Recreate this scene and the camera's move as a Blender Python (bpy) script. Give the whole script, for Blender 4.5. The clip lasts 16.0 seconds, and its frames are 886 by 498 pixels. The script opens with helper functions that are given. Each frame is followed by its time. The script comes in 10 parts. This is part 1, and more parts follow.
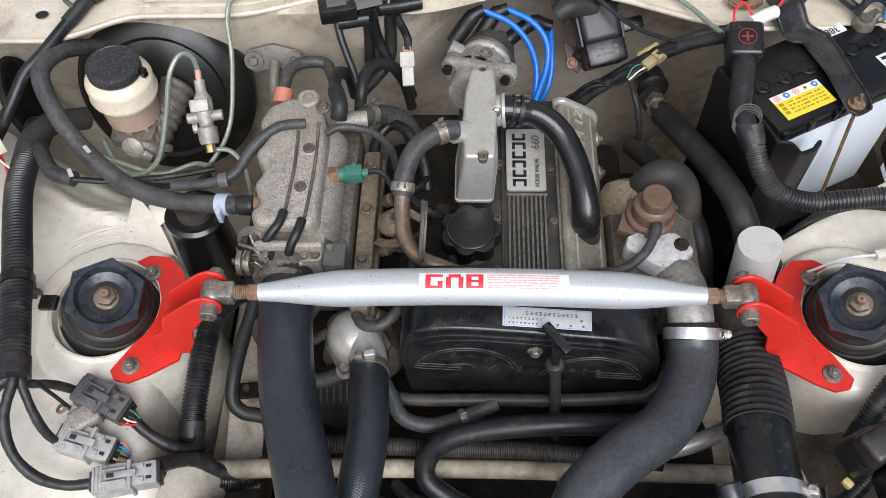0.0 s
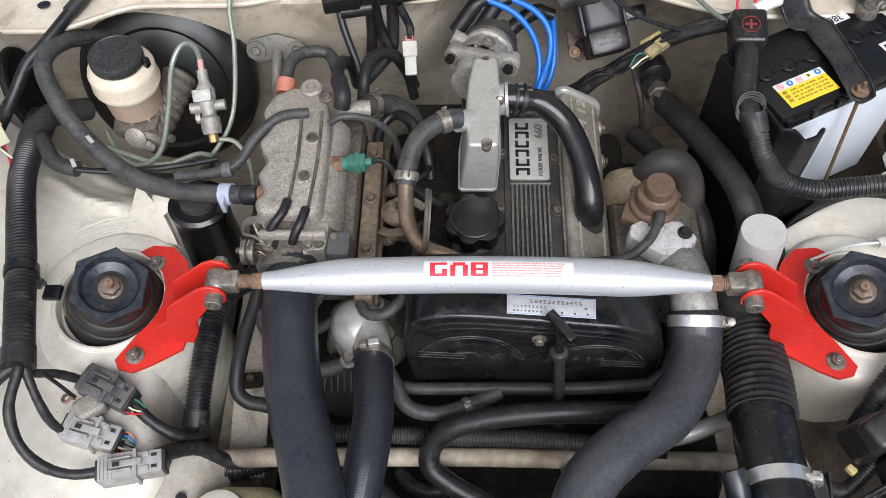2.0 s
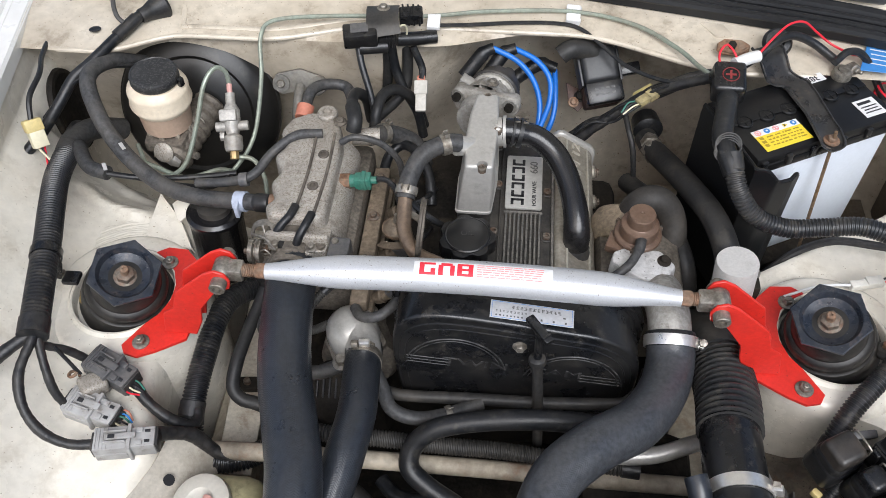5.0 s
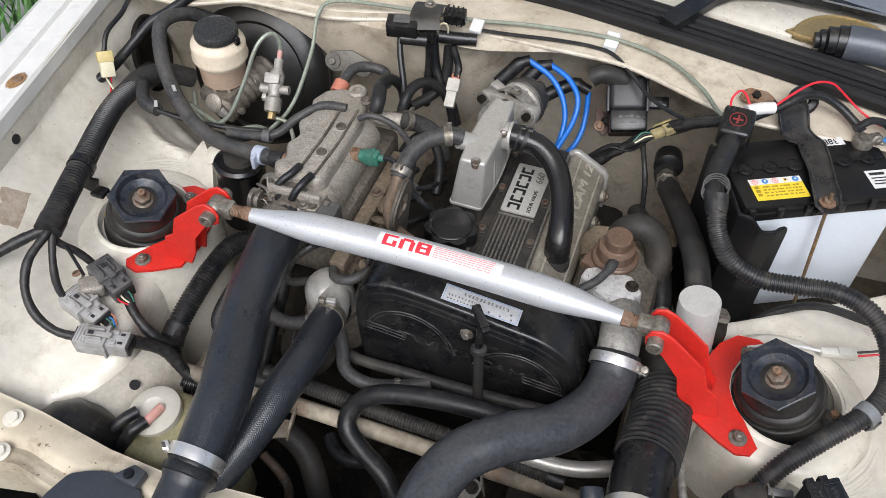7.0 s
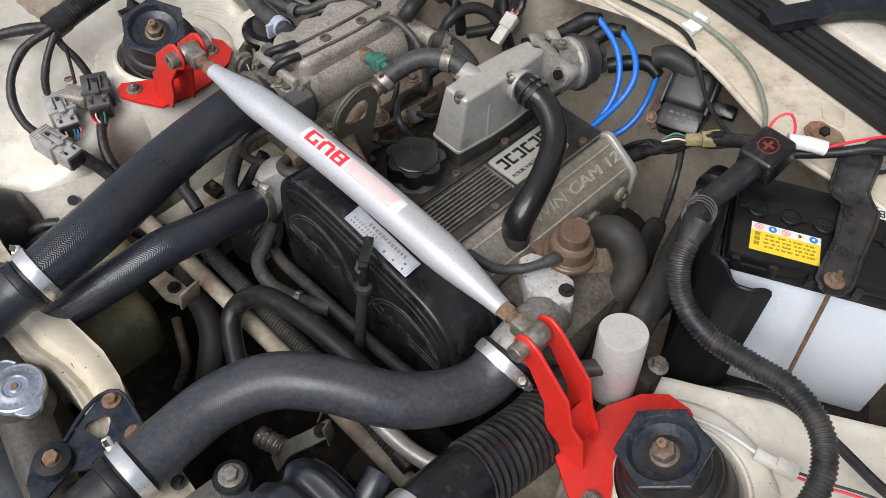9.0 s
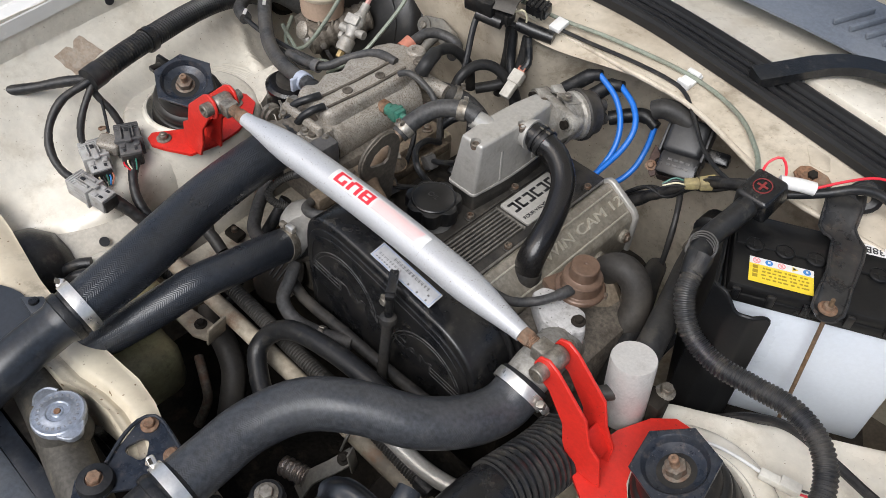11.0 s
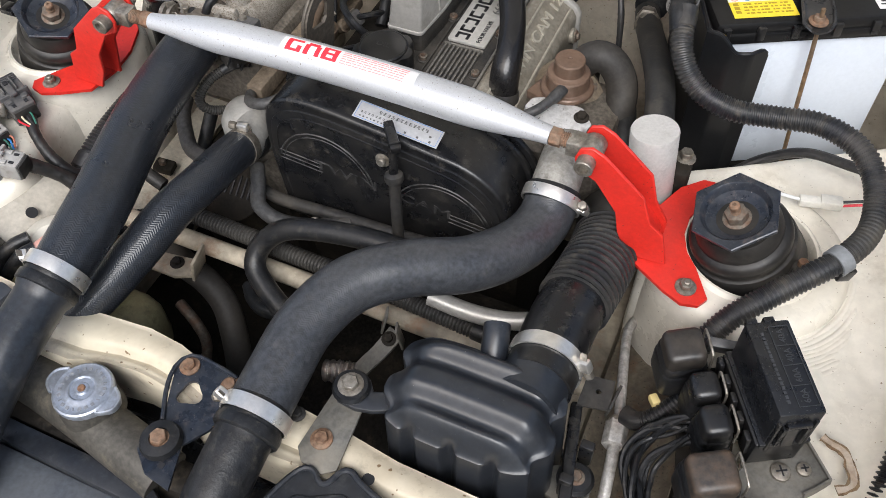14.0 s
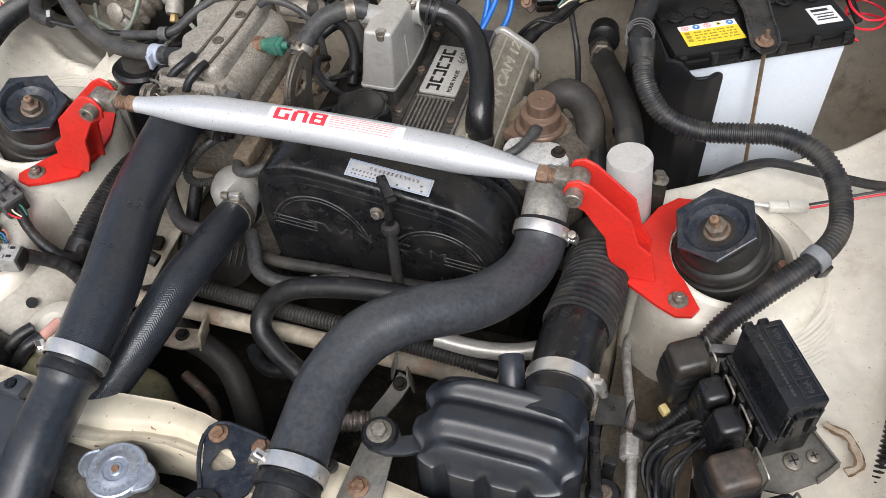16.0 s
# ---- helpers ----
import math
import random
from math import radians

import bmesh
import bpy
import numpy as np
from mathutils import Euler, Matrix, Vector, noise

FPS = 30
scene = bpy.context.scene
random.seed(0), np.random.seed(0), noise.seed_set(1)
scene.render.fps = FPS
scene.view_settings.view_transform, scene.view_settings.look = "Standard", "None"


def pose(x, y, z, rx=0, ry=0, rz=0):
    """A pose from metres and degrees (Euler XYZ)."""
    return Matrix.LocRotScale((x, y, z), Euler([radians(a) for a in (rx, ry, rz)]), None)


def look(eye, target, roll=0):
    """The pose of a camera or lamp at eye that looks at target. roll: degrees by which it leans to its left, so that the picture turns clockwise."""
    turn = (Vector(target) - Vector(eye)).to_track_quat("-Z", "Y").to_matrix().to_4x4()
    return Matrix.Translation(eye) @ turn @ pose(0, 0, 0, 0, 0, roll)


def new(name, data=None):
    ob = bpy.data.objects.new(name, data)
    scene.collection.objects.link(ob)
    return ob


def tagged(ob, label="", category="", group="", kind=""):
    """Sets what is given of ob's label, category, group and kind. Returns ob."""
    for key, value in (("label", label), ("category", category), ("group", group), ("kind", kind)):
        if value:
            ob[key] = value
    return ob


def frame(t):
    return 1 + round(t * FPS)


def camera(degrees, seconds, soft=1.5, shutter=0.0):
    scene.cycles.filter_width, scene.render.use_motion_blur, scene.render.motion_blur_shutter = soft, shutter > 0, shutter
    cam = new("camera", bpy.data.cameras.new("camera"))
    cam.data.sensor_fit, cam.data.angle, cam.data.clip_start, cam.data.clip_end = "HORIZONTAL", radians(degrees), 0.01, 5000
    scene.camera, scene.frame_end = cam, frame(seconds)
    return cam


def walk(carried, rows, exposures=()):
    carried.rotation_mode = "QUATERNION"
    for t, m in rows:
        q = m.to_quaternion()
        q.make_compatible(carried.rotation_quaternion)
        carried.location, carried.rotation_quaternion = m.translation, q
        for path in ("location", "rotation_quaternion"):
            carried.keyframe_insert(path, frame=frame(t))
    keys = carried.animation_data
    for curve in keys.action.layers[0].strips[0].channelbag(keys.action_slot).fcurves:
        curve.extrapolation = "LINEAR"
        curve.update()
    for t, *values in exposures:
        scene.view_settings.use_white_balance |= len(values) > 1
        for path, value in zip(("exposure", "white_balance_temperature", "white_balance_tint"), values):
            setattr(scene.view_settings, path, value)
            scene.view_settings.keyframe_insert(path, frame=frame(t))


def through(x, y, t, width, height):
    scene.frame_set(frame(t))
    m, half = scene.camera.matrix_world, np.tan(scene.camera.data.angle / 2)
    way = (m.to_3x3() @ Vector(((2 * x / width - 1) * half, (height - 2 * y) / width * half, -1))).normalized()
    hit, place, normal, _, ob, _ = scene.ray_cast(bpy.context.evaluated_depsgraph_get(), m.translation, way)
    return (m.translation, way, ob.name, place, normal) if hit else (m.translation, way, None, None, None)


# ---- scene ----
cam = camera(55.8, 16.0, soft=0.85)
METRES, EYE, TILT, LEAN, TURN = 1.25, 1.664, -58.0, 1.76, 1.5
EYE_X, EYE_Y = 0.0, -0.484
ROWS = [
    (0.0, 0.0, 0.0, 0.0, -0.0, 0.0, -0.0),
    (0.5, -0.0022, -0.0016, -0.0033, -0.15, -0.11, -0.03),
    (1.0, -0.0026, -0.0038, -0.0065, -0.18, -0.25, -0.05),
    (1.5, -0.0062, -0.0026, -0.0069, -0.17, -0.31, -0.03),
    (2.0, -0.0045, -0.0006, -0.0055, -0.05, -0.39, 0.17),
    (2.5, 0.0008, -0.0, -0.0157, -0.19, 0.16, 0.5),
    (3.0, 0.0053, -0.0023, -0.0274, -0.16, 1.22, 0.79),
    (3.5, 0.0056, -0.0089, -0.0396, -0.31, 2.83, 0.93),
    (4.0, 0.0129, -0.0165, -0.0578, -0.09, 4.42, -0.5),
    (6.5, 0.1218, -0.0994, -0.1455, 5.54, 7.81, -11.14),
    (7.0, 0.1962, -0.0816, -0.1268, 8.24, 7.38, -16.33),
    (7.5, 0.2861, -0.0476, -0.0954, 12.64, 5.68, -23.37),
    (8.0, 0.3565, 0.0096, -0.0572, 16.83, 2.76, -29.36),
    (8.5, 0.4028, 0.0749, -0.0236, 20.59, -0.8, -34.58),
    (9.0, 0.4349, 0.0895, -0.0182, 23.84, -1.66, -38.15),
    (9.5, 0.4448, 0.077, -0.0246, 24.57, 0.43, -39.64),
    (12.0, 0.4466, 0.0241, -0.0833, 19.14, 5.42, -33.06),
    (12.5, 0.4437, 0.0612, -0.1157, 16.95, 4.18, -29.22),
    (13.0, 0.4276, 0.0723, -0.1449, 15.63, 2.61, -27.35),
    (13.5, 0.3793, 0.0771, -0.1669, 14.92, 1.59, -23.88),
    (14.0, 0.3383, 0.0663, -0.1897, 12.38, 2.72, -18.99),
    (14.5, 0.3192, 0.0482, -0.2048, 10.06, 4.62, -14.97),
    (15.0, 0.3116, 0.0431, -0.2073, 9.59, 5.45, -13.1),
    (15.5, 0.303, 0.0333, -0.2017, 9.54, 5.84, -12.75),
    (16.0, 0.3032, 0.0243, -0.2009, 9.51, 6.2, -12.15),
]
walk(cam, [(t, pose(EYE_X, EYE_Y, EYE, TILT, LEAN, TURN) @ pose(METRES * x, METRES * y, METRES * z, 90 + pitch, roll, yaw)) for t, x, y, z, yaw, pitch, roll in ROWS],
     [(0.0, 0.13, 6200, 10), (4.0, 0.13, 6200, 10), (6.5, 0.05, 6300, 10), (9.5, 0.02, 6450, 10), (12.0, 0.02, 6450, 10), (13.0, 0.08, 6450, 10), (14.0, 0.24, 6450, 10), (16.0, 0.24, 6450, 10)])

# ---- light ----
world = bpy.data.worlds.new("overcast_sky")
scene.world = world
world.use_nodes = True
wn = world.node_tree.nodes
sky = wn.new("ShaderNodeTexSky")
sky.sky_type = 'NISHITA'
sky.sun_disc = False
sky.sun_elevation, sky.sun_rotation = radians(50), radians(202)
sky.dust_density, sky.air_density, sky.altitude = 3.0, 1.0, 50
wn["Background"].inputs[1].default_value = 0.13
pale = wn.new("ShaderNodeHueSaturation")
pale.inputs["Saturation"].default_value = 0.74
world.node_tree.links.new(sky.outputs[0], pale.inputs["Color"])
world.node_tree.links.new(pale.outputs[0], wn["Background"].inputs[0])
sun = new("sun", bpy.data.lights.new("sun", 'SUN'))
sun.data.energy, sun.data.angle, sun.data.color = 2.95, radians(38), (1.0, 0.99, 0.985)
sun.matrix_world = look((0.72, -1.80, 2.88), (0, 0, 0.7))


# ---- materials ----
def material(name, base, rough=0.5, metal=0.0, dirt=None, dirt_amount=0.0, dirt_scale=6.0, grain=0.12, grain_scale=180.0,
             bump=0.0, bump_scale=300.0, speckle=None, speckle_scale=420.0, speckle_cut=0.62, coat=0.0, through=0.0, braid=0.0, ridge=0.0, stain=None, stain_amount=0.0, stain_scale=22.0, specks=None, specks_scale=700.0, specks_cut=0.70, gloss=0.5, braid_mask=(0.40, 0.58)):
    m = bpy.data.materials.new(name)
    m.use_nodes = True
    n, l = m.node_tree.nodes, m.node_tree.links
    p = n["Principled BSDF"]
    co = n.new("ShaderNodeTexCoord")

    def noise_tex(scale, detail=4.0, rough_=0.6):
        t = n.new("ShaderNodeTexNoise")
        t.inputs["Scale"].default_value, t.inputs["Detail"].default_value, t.inputs["Roughness"].default_value = scale, detail, rough_
        l.new(co.outputs["Object"], t.inputs["Vector"])
        return t

    def ramp(src, a, b):
        r = n.new("ShaderNodeMapRange")
        r.inputs[1].default_value, r.inputs[2].default_value = a, b
        l.new(src, r.inputs[0])
        return r.outputs[0]

    def mix(fac, a, b, kind='MIX'):
        x = n.new("ShaderNodeMix")
        x.data_type, x.blend_type = 'RGBA', kind
        for k, v in ((0, fac), (6, a), (7, b)):
            if isinstance(v, (int, float)):
                x.inputs[k].default_value = v
            elif isinstance(v, tuple):
                x.inputs[k].default_value = (*v, 1)
            else:
                l.new(v, x.inputs[k])
        return x.outputs[2]

    fine = noise_tex(grain_scale)
    big = noise_tex(dirt_scale, 6.0, 0.65)
    dark = tuple(c * (1 - grain * 1.6) for c in base)
    light = tuple(min(1, c * (1 + grain)) for c in base)
    col = mix(ramp(fine.outputs["Fac"], 0.35, 0.65), dark, light)
    if dirt:
        f = n.new("ShaderNodeMath")
        f.operation = 'MULTIPLY'
        l.new(ramp(big.outputs["Fac"], 0.42, 0.68), f.inputs[0])
        f.inputs[1].default_value = dirt_amount
        col = mix(f.outputs[0], col, dirt)
    if speckle:
        sp = noise_tex(speckle_scale, 2.0, 0.5)
        col = mix(ramp(sp.outputs["Fac"], speckle_cut, speckle_cut + 0.05), col, speckle)
    if stain:
        st = noise_tex(stain_scale, 8.0, 0.72)
        f = n.new("ShaderNodeMath")
        f.operation = 'MULTIPLY'
        l.new(ramp(st.outputs["Fac"], 0.54, 0.66), f.inputs[0])
        f.inputs[1].default_value = stain_amount
        col = mix(f.outputs[0], col, stain)
    if specks:
        sk = noise_tex(specks_scale, 1.0, 0.5)
        col = mix(ramp(sk.outputs["Fac"], specks_cut, specks_cut + 0.04), col, specks)
    l.new(col, p.inputs["Base Color"])
    p.inputs["Specular IOR Level"].default_value = gloss
    l.new(ramp(big.outputs["Fac"], 0.2, 0.8), (rr := n.new("ShaderNodeMapRange")).inputs[0])
    rr.inputs[3].default_value, rr.inputs[4].default_value = max(0.02, rough - 0.07), min(1.0, rough + 0.10)
    l.new(rr.outputs[0], p.inputs["Roughness"])
    p.inputs["Metallic"].default_value = metal
    p.inputs["Coat Weight"].default_value = coat
    p.inputs["Transmission Weight"].default_value = through
    height = None
    if bump:
        height = noise_tex(bump_scale, 3.0).outputs["Fac"]
    if braid or ridge:
        uv = n.new("ShaderNodeSeparateXYZ")
        l.new(co.outputs["UV"], uv.inputs[0])

        def math_(op, a, b=None):
            k = n.new("ShaderNodeMath")
            k.operation = op
            for i, v in enumerate((a, b)):
                if isinstance(v, (int, float)):
                    k.inputs[i].default_value = v
                elif v is not None:
                    l.new(v, k.inputs[i])
            return k.outputs[0]
        if braid:
            tri = math_('PINGPONG', math_('MULTIPLY', uv.outputs[1], 190.0), 1.0)
            wave = math_('SINE', math_('MULTIPLY', math_('ADD', math_('MULTIPLY', uv.outputs[0], 360.0), math_('MULTIPLY', tri, 1.2)), 6.2832))
            wave = math_('MULTIPLY', wave, ramp(big.outputs["Fac"], *braid_mask))
        else:
            wave = math_('SINE', math_('MULTIPLY', uv.outputs[1], ridge))
        height = wave if height is None else math_('ADD', height, math_('MULTIPLY', wave, 0.5))
        bump = max(bump, braid, 0.1)
    if height is not None:
        b = n.new("ShaderNodeBump")
        b.inputs["Strength"].default_value, b.inputs["Distance"].default_value = bump, 0.001
        l.new(height, b.inputs["Height"])
        l.new(b.outputs[0], p.inputs["Normal"])
    return m


DUST = (0.30, 0.27, 0.22)
M_CREAM = material("cream_paint", (0.79, 0.745, 0.65), 0.25, coat=0.2, dirt=(0.54, 0.475, 0.375), dirt_amount=0.42, dirt_scale=7, grain=0.04, grain_scale=70, bump=0.22, bump_scale=38, stain=(0.40, 0.33, 0.235), stain_amount=0.32, stain_scale=13, specks=(0.30, 0.24, 0.17), specks_scale=300, specks_cut=0.735)
# dirty cream, darkened further for the shade low in the bay
M_CREAM_DIRTY_SHADED = material("cream_paint_dirty_shaded", (0.44, 0.38, 0.29), 0.6, dirt=(0.09, 0.075, 0.058), dirt_amount=0.85, dirt_scale=9, grain=0.15, grain_scale=60, bump=0.2, bump_scale=90, stain=(0.20, 0.10, 0.05), stain_amount=0.6, stain_scale=20)
M_WHITE = material("white_paint", (0.78, 0.77, 0.74), 0.25, dirt=(0.55, 0.52, 0.45), dirt_amount=0.3, dirt_scale=4, grain=0.03, grain_scale=30, coat=0.3)
M_RUBBER = material("black_rubber", (0.010, 0.011, 0.013), 0.36, dirt=(0.045, 0.041, 0.036), dirt_amount=0.28, dirt_scale=22, grain=0.3, bump=0.3, bump_scale=420, stain=(0.11, 0.098, 0.08), stain_amount=0.3, stain_scale=70, gloss=0.42, specks=(0.08, 0.074, 0.068), specks_scale=800, specks_cut=0.76)
M_HOSE = material("black_hose_cloth", (0.020, 0.0235, 0.030), 0.29, dirt=(0.042, 0.042, 0.042), dirt_amount=0.2, dirt_scale=24, grain=0.2, bump=0.08, bump_scale=500, braid=0.22, braid_mask=(0.18, 0.50), stain=(0.09, 0.082, 0.07), stain_amount=0.12, stain_scale=60, gloss=0.6)
M_HOSE_WORN = material("worn_black_hose", (0.043, 0.046, 0.052), 0.32, dirt=(0.078, 0.078, 0.079), dirt_amount=0.35, dirt_scale=26, grain=0.25, bump=0.14, bump_scale=500, braid=0.18, braid_mask=(0.42, 0.66), stain=(0.11, 0.10, 0.088), stain_amount=0.2, stain_scale=60, gloss=0.6)
M_GREYHOSE = material("dusty_grey_hose", (0.046, 0.046, 0.047), 0.5, dirt=(0.11, 0.10, 0.086), dirt_amount=0.55, dirt_scale=24, grain=0.3, bump=0.25, bump_scale=400, stain=(0.018, 0.017, 0.016), stain_amount=0.6, stain_scale=50, gloss=0.45)
M_LOOM = material("corrugated_loom_plastic", (0.009, 0.010, 0.0125), 0.33, dirt=(0.07, 0.063, 0.055), dirt_amount=0.35, dirt_scale=26, grain=0.25, stain=(0.13, 0.115, 0.09), stain_amount=0.35, stain_scale=70, gloss=0.5)
M_LOOM_DUSTY = material("dusty_corrugated_plastic", (0.030, 0.029, 0.028), 0.5, dirt=(0.095, 0.086, 0.072), dirt_amount=0.5, dirt_scale=12, grain=0.22, stain=(0.016, 0.0155, 0.015), stain_amount=0.5, stain_scale=35, gloss=0.4)
M_PLASTIC = material("black_plastic", (0.0075, 0.008, 0.0095), 0.27, dirt=(0.05, 0.045, 0.038), dirt_amount=0.24, dirt_scale=18, grain=0.25, bump=0.10, bump_scale=260, stain=(0.10, 0.09, 0.075), stain_amount=0.28, stain_scale=55, specks=(0.10, 0.093, 0.085), specks_scale=900, specks_cut=0.75)
M_GLOSSY = material("glossy_black_pipe", (0.008, 0.008, 0.009), 0.2, dirt=(0.06, 0.055, 0.05), dirt_amount=0.2, dirt_scale=8, grain=0.2)
M_DUSTPLASTIC = material("dusty_black_plastic", (0.030, 0.029, 0.028), 0.45, dirt=(0.11, 0.096, 0.078), dirt_amount=0.55, dirt_scale=18, grain=0.25, bump=0.2, bump_scale=200, stain=(0.012, 0.0115, 0.011), stain_amount=0.5, stain_scale=45, gloss=0.45)
M_ALLOY = material("speckled_cast_alloy", (0.42, 0.39, 0.345), 0.55, 0.35, dirt=(0.20, 0.175, 0.14), dirt_amount=0.6, dirt_scale=9, grain=0.14, grain_scale=260, bump=0.5, bump_scale=420, speckle=(0.21, 0.17, 0.128), speckle_scale=620, speckle_cut=0.565, stain=(0.13, 0.105, 0.08), stain_amount=0.55, stain_scale=24)
M_ALLOY_CLEAN = material("smooth_cast_alloy", (0.50, 0.485, 0.455), 0.38, 0.45, dirt=(0.40, 0.38, 0.35), dirt_amount=0.4, dirt_scale=7, grain=0.06, bump=0.2, bump_scale=300, stain=(0.20, 0.175, 0.14), stain_amount=0.35, stain_scale=34)
M_ALLOY_DARK = material("grimy_cast_alloy", (0.19, 0.165, 0.135), 0.6, 0.3, dirt=(0.05, 0.042, 0.034), dirt_amount=0.75, dirt_scale=14, grain=0.25, bump=0.5, bump_scale=200, stain=(0.26, 0.22, 0.17), stain_amount=0.4, stain_scale=40)
# oily grime, base and gloss cut so deep gaps look shaded
M_GRIME_SHADE = material("oily_grime_and_shade", (0.014, 0.0125, 0.011), 0.6, 0.0, dirt=(0.05, 0.042, 0.033), dirt_amount=0.6, dirt_scale=11, grain=0.3, bump=0.5, bump_scale=120, stain=(0.10, 0.08, 0.055), stain_amount=0.35, stain_scale=30, gloss=0.1)
M_SILVER = material("silver_bar_paint", (0.57, 0.58, 0.60), 0.40, 0.4, dirt=(0.43, 0.43, 0.44), dirt_amount=0.35, grain=0.05, grain_scale=600, speckle=(0.20, 0.17, 0.15), speckle_scale=420, speckle_cut=0.672, bump=0.08, bump_scale=300)
M_RED = material("red_bracket_paint", (0.66, 0.030, 0.020), 0.36, dirt=(0.46, 0.028, 0.022), dirt_amount=0.4, dirt_scale=16, grain=0.06, bump=0.12, bump_scale=200, specks=(0.16, 0.04, 0.03), specks_scale=330, specks_cut=0.745)
M_STEEL = material("zinc_steel", (0.34, 0.315, 0.275), 0.45, 0.7, dirt=(0.12, 0.095, 0.065), dirt_amount=0.75, dirt_scale=60, grain=0.2, bump=0.2, bump_scale=600)
M_RUSTY = material("rusty_steel", (0.22, 0.12, 0.07), 0.7, 0.3, dirt=(0.30, 0.24, 0.18), dirt_amount=0.6, dirt_scale=50, grain=0.3, bump=0.5, bump_scale=500)
M_CHROME = material("bright_clamp_steel", (0.86, 0.84, 0.80), 0.30, 0.85, grain=0.05, dirt=(0.60, 0.56, 0.50), dirt_amount=0.35, dirt_scale=40, bump=0.05, bump_scale=200)
M_BROWN = material("brown_valve_metal", (0.150, 0.092, 0.063), 0.34, 0.25, dirt=(0.20, 0.145, 0.108), dirt_amount=0.45, dirt_scale=18, grain=0.12, bump=0.12, bump_scale=300, stain=(0.08, 0.05, 0.035), stain_amount=0.5, stain_scale=40)
M_CYL = material("grey_cast_can", (0.60, 0.585, 0.56), 0.50, 0.25, dirt=(0.46, 0.44, 0.42), dirt_amount=0.45, dirt_scale=11, grain=0.05, grain_scale=300, bump=0.12, bump_scale=350, stain=(0.26, 0.24, 0.22), stain_amount=0.3, stain_scale=24)
M_RES = material("cloudy_reservoir_plastic", (0.73, 0.64, 0.50), 0.38, dirt=(0.55, 0.43, 0.30), dirt_amount=0.5, dirt_scale=14, grain=0.06, stain=(0.34, 0.26, 0.18), stain_amount=0.25, stain_scale=45)
M_FLUID = material("tea_coloured_fluid", (0.52, 0.38, 0.285), 0.38, dirt=(0.42, 0.30, 0.215), dirt_amount=0.5, dirt_scale=16, grain=0.06, stain=(0.22, 0.16, 0.11), stain_amount=0.3, stain_scale=45)
M_CASE = material("white_battery_case", (0.64, 0.69, 0.755), 0.28, dirt=(0.585, 0.625, 0.67), dirt_amount=0.35, dirt_scale=4, grain=0.02, stain=(0.48, 0.48, 0.46), stain_amount=0.12, stain_scale=14)
M_YELLOW = material("yellow_label", (0.80, 0.60, 0.04), 0.4, grain=0.03)
M_PAPER = material("white_label", (0.74, 0.74, 0.73), 0.4, grain=0.03, dirt=(0.6, 0.58, 0.55), dirt_amount=0.3, dirt_scale=30)
M_SILVERLABEL = material("silver_label", (0.50, 0.50, 0.51), 0.35, 0.3, grain=0.06)
M_INK = material("black_ink", (0.02, 0.02, 0.022), 0.5, grain=0.1)
M_REDINK = material("red_ink", (0.72, 0.03, 0.05), 0.4, grain=0.04)
M_PINKINK = material("pale_red_ink", (0.80, 0.30, 0.30), 0.4, grain=0.04)
M_BLUEINK = material("blue_ink", (0.05, 0.22, 0.55), 0.4, grain=0.04)
M_BLUE = material("blue_lead_silicone", (0.014, 0.155, 0.60), 0.32, grain=0.06, dirt=(0.03, 0.12, 0.36), dirt_amount=0.3, dirt_scale=20)
M_GREEN = material("green_connector_plastic", (0.035, 0.17, 0.125), 0.38, grain=0.1, dirt=(0.10, 0.17, 0.13), dirt_amount=0.5, dirt_scale=60, stain=(0.03, 0.06, 0.05), stain_amount=0.5, stain_scale=110)
M_GREYPLUG = material("grey_connector_plastic", (0.40, 0.395, 0.385), 0.42, dirt=(0.20, 0.18, 0.155), dirt_amount=0.6, dirt_scale=45, grain=0.08, stain=(0.10, 0.085, 0.07), stain_amount=0.4, stain_scale=90)
M_DARKPLUG = material("dark_grey_connector_plastic", (0.085, 0.085, 0.088), 0.42, dirt=(0.16, 0.145, 0.125), dirt_amount=0.5, dirt_scale=45, grain=0.12)
M_IVORY = material("ivory_plastic", (0.68, 0.63, 0.45), 0.45, grain=0.04)
M_WASHER = material("yellowed_tank_plastic", (0.40, 0.37, 0.21), 0.42, grain=0.08, dirt=(0.16, 0.14, 0.08), dirt_amount=0.75, dirt_scale=12, stain=(0.08, 0.07, 0.04), stain_amount=0.5, stain_scale=25)
M_CLOUDY = material("cloudy_cap_plastic", (0.52, 0.50, 0.44), 0.4, grain=0.04, dirt=(0.55, 0.5, 0.42), dirt_amount=0.4)
M_PINK = material("pink_nozzle_plastic", (0.62, 0.33, 0.28), 0.4, grain=0.04)
M_LINE = material("grey_green_brake_pipe", (0.30, 0.34, 0.28), 0.4, 0.4, grain=0.1, dirt=(0.2, 0.18, 0.14), dirt_amount=0.5, dirt_scale=30)
M_REDWIRE = material("red_wire", (0.72, 0.02, 0.04), 0.4, grain=0.05)
M_ORANGE = material("orange_cap", (0.46, 0.17, 0.11), 0.5, grain=0.08)
M_BLUECLIP = material("pale_blue_clip", (0.40, 0.44, 0.53), 0.45, grain=0.06)
M_BRASS = material("yellow_passivated_steel", (0.45, 0.34, 0.16), 0.4, 0.6, grain=0.1, dirt=(0.3, 0.2, 0.1), dirt_amount=0.4)
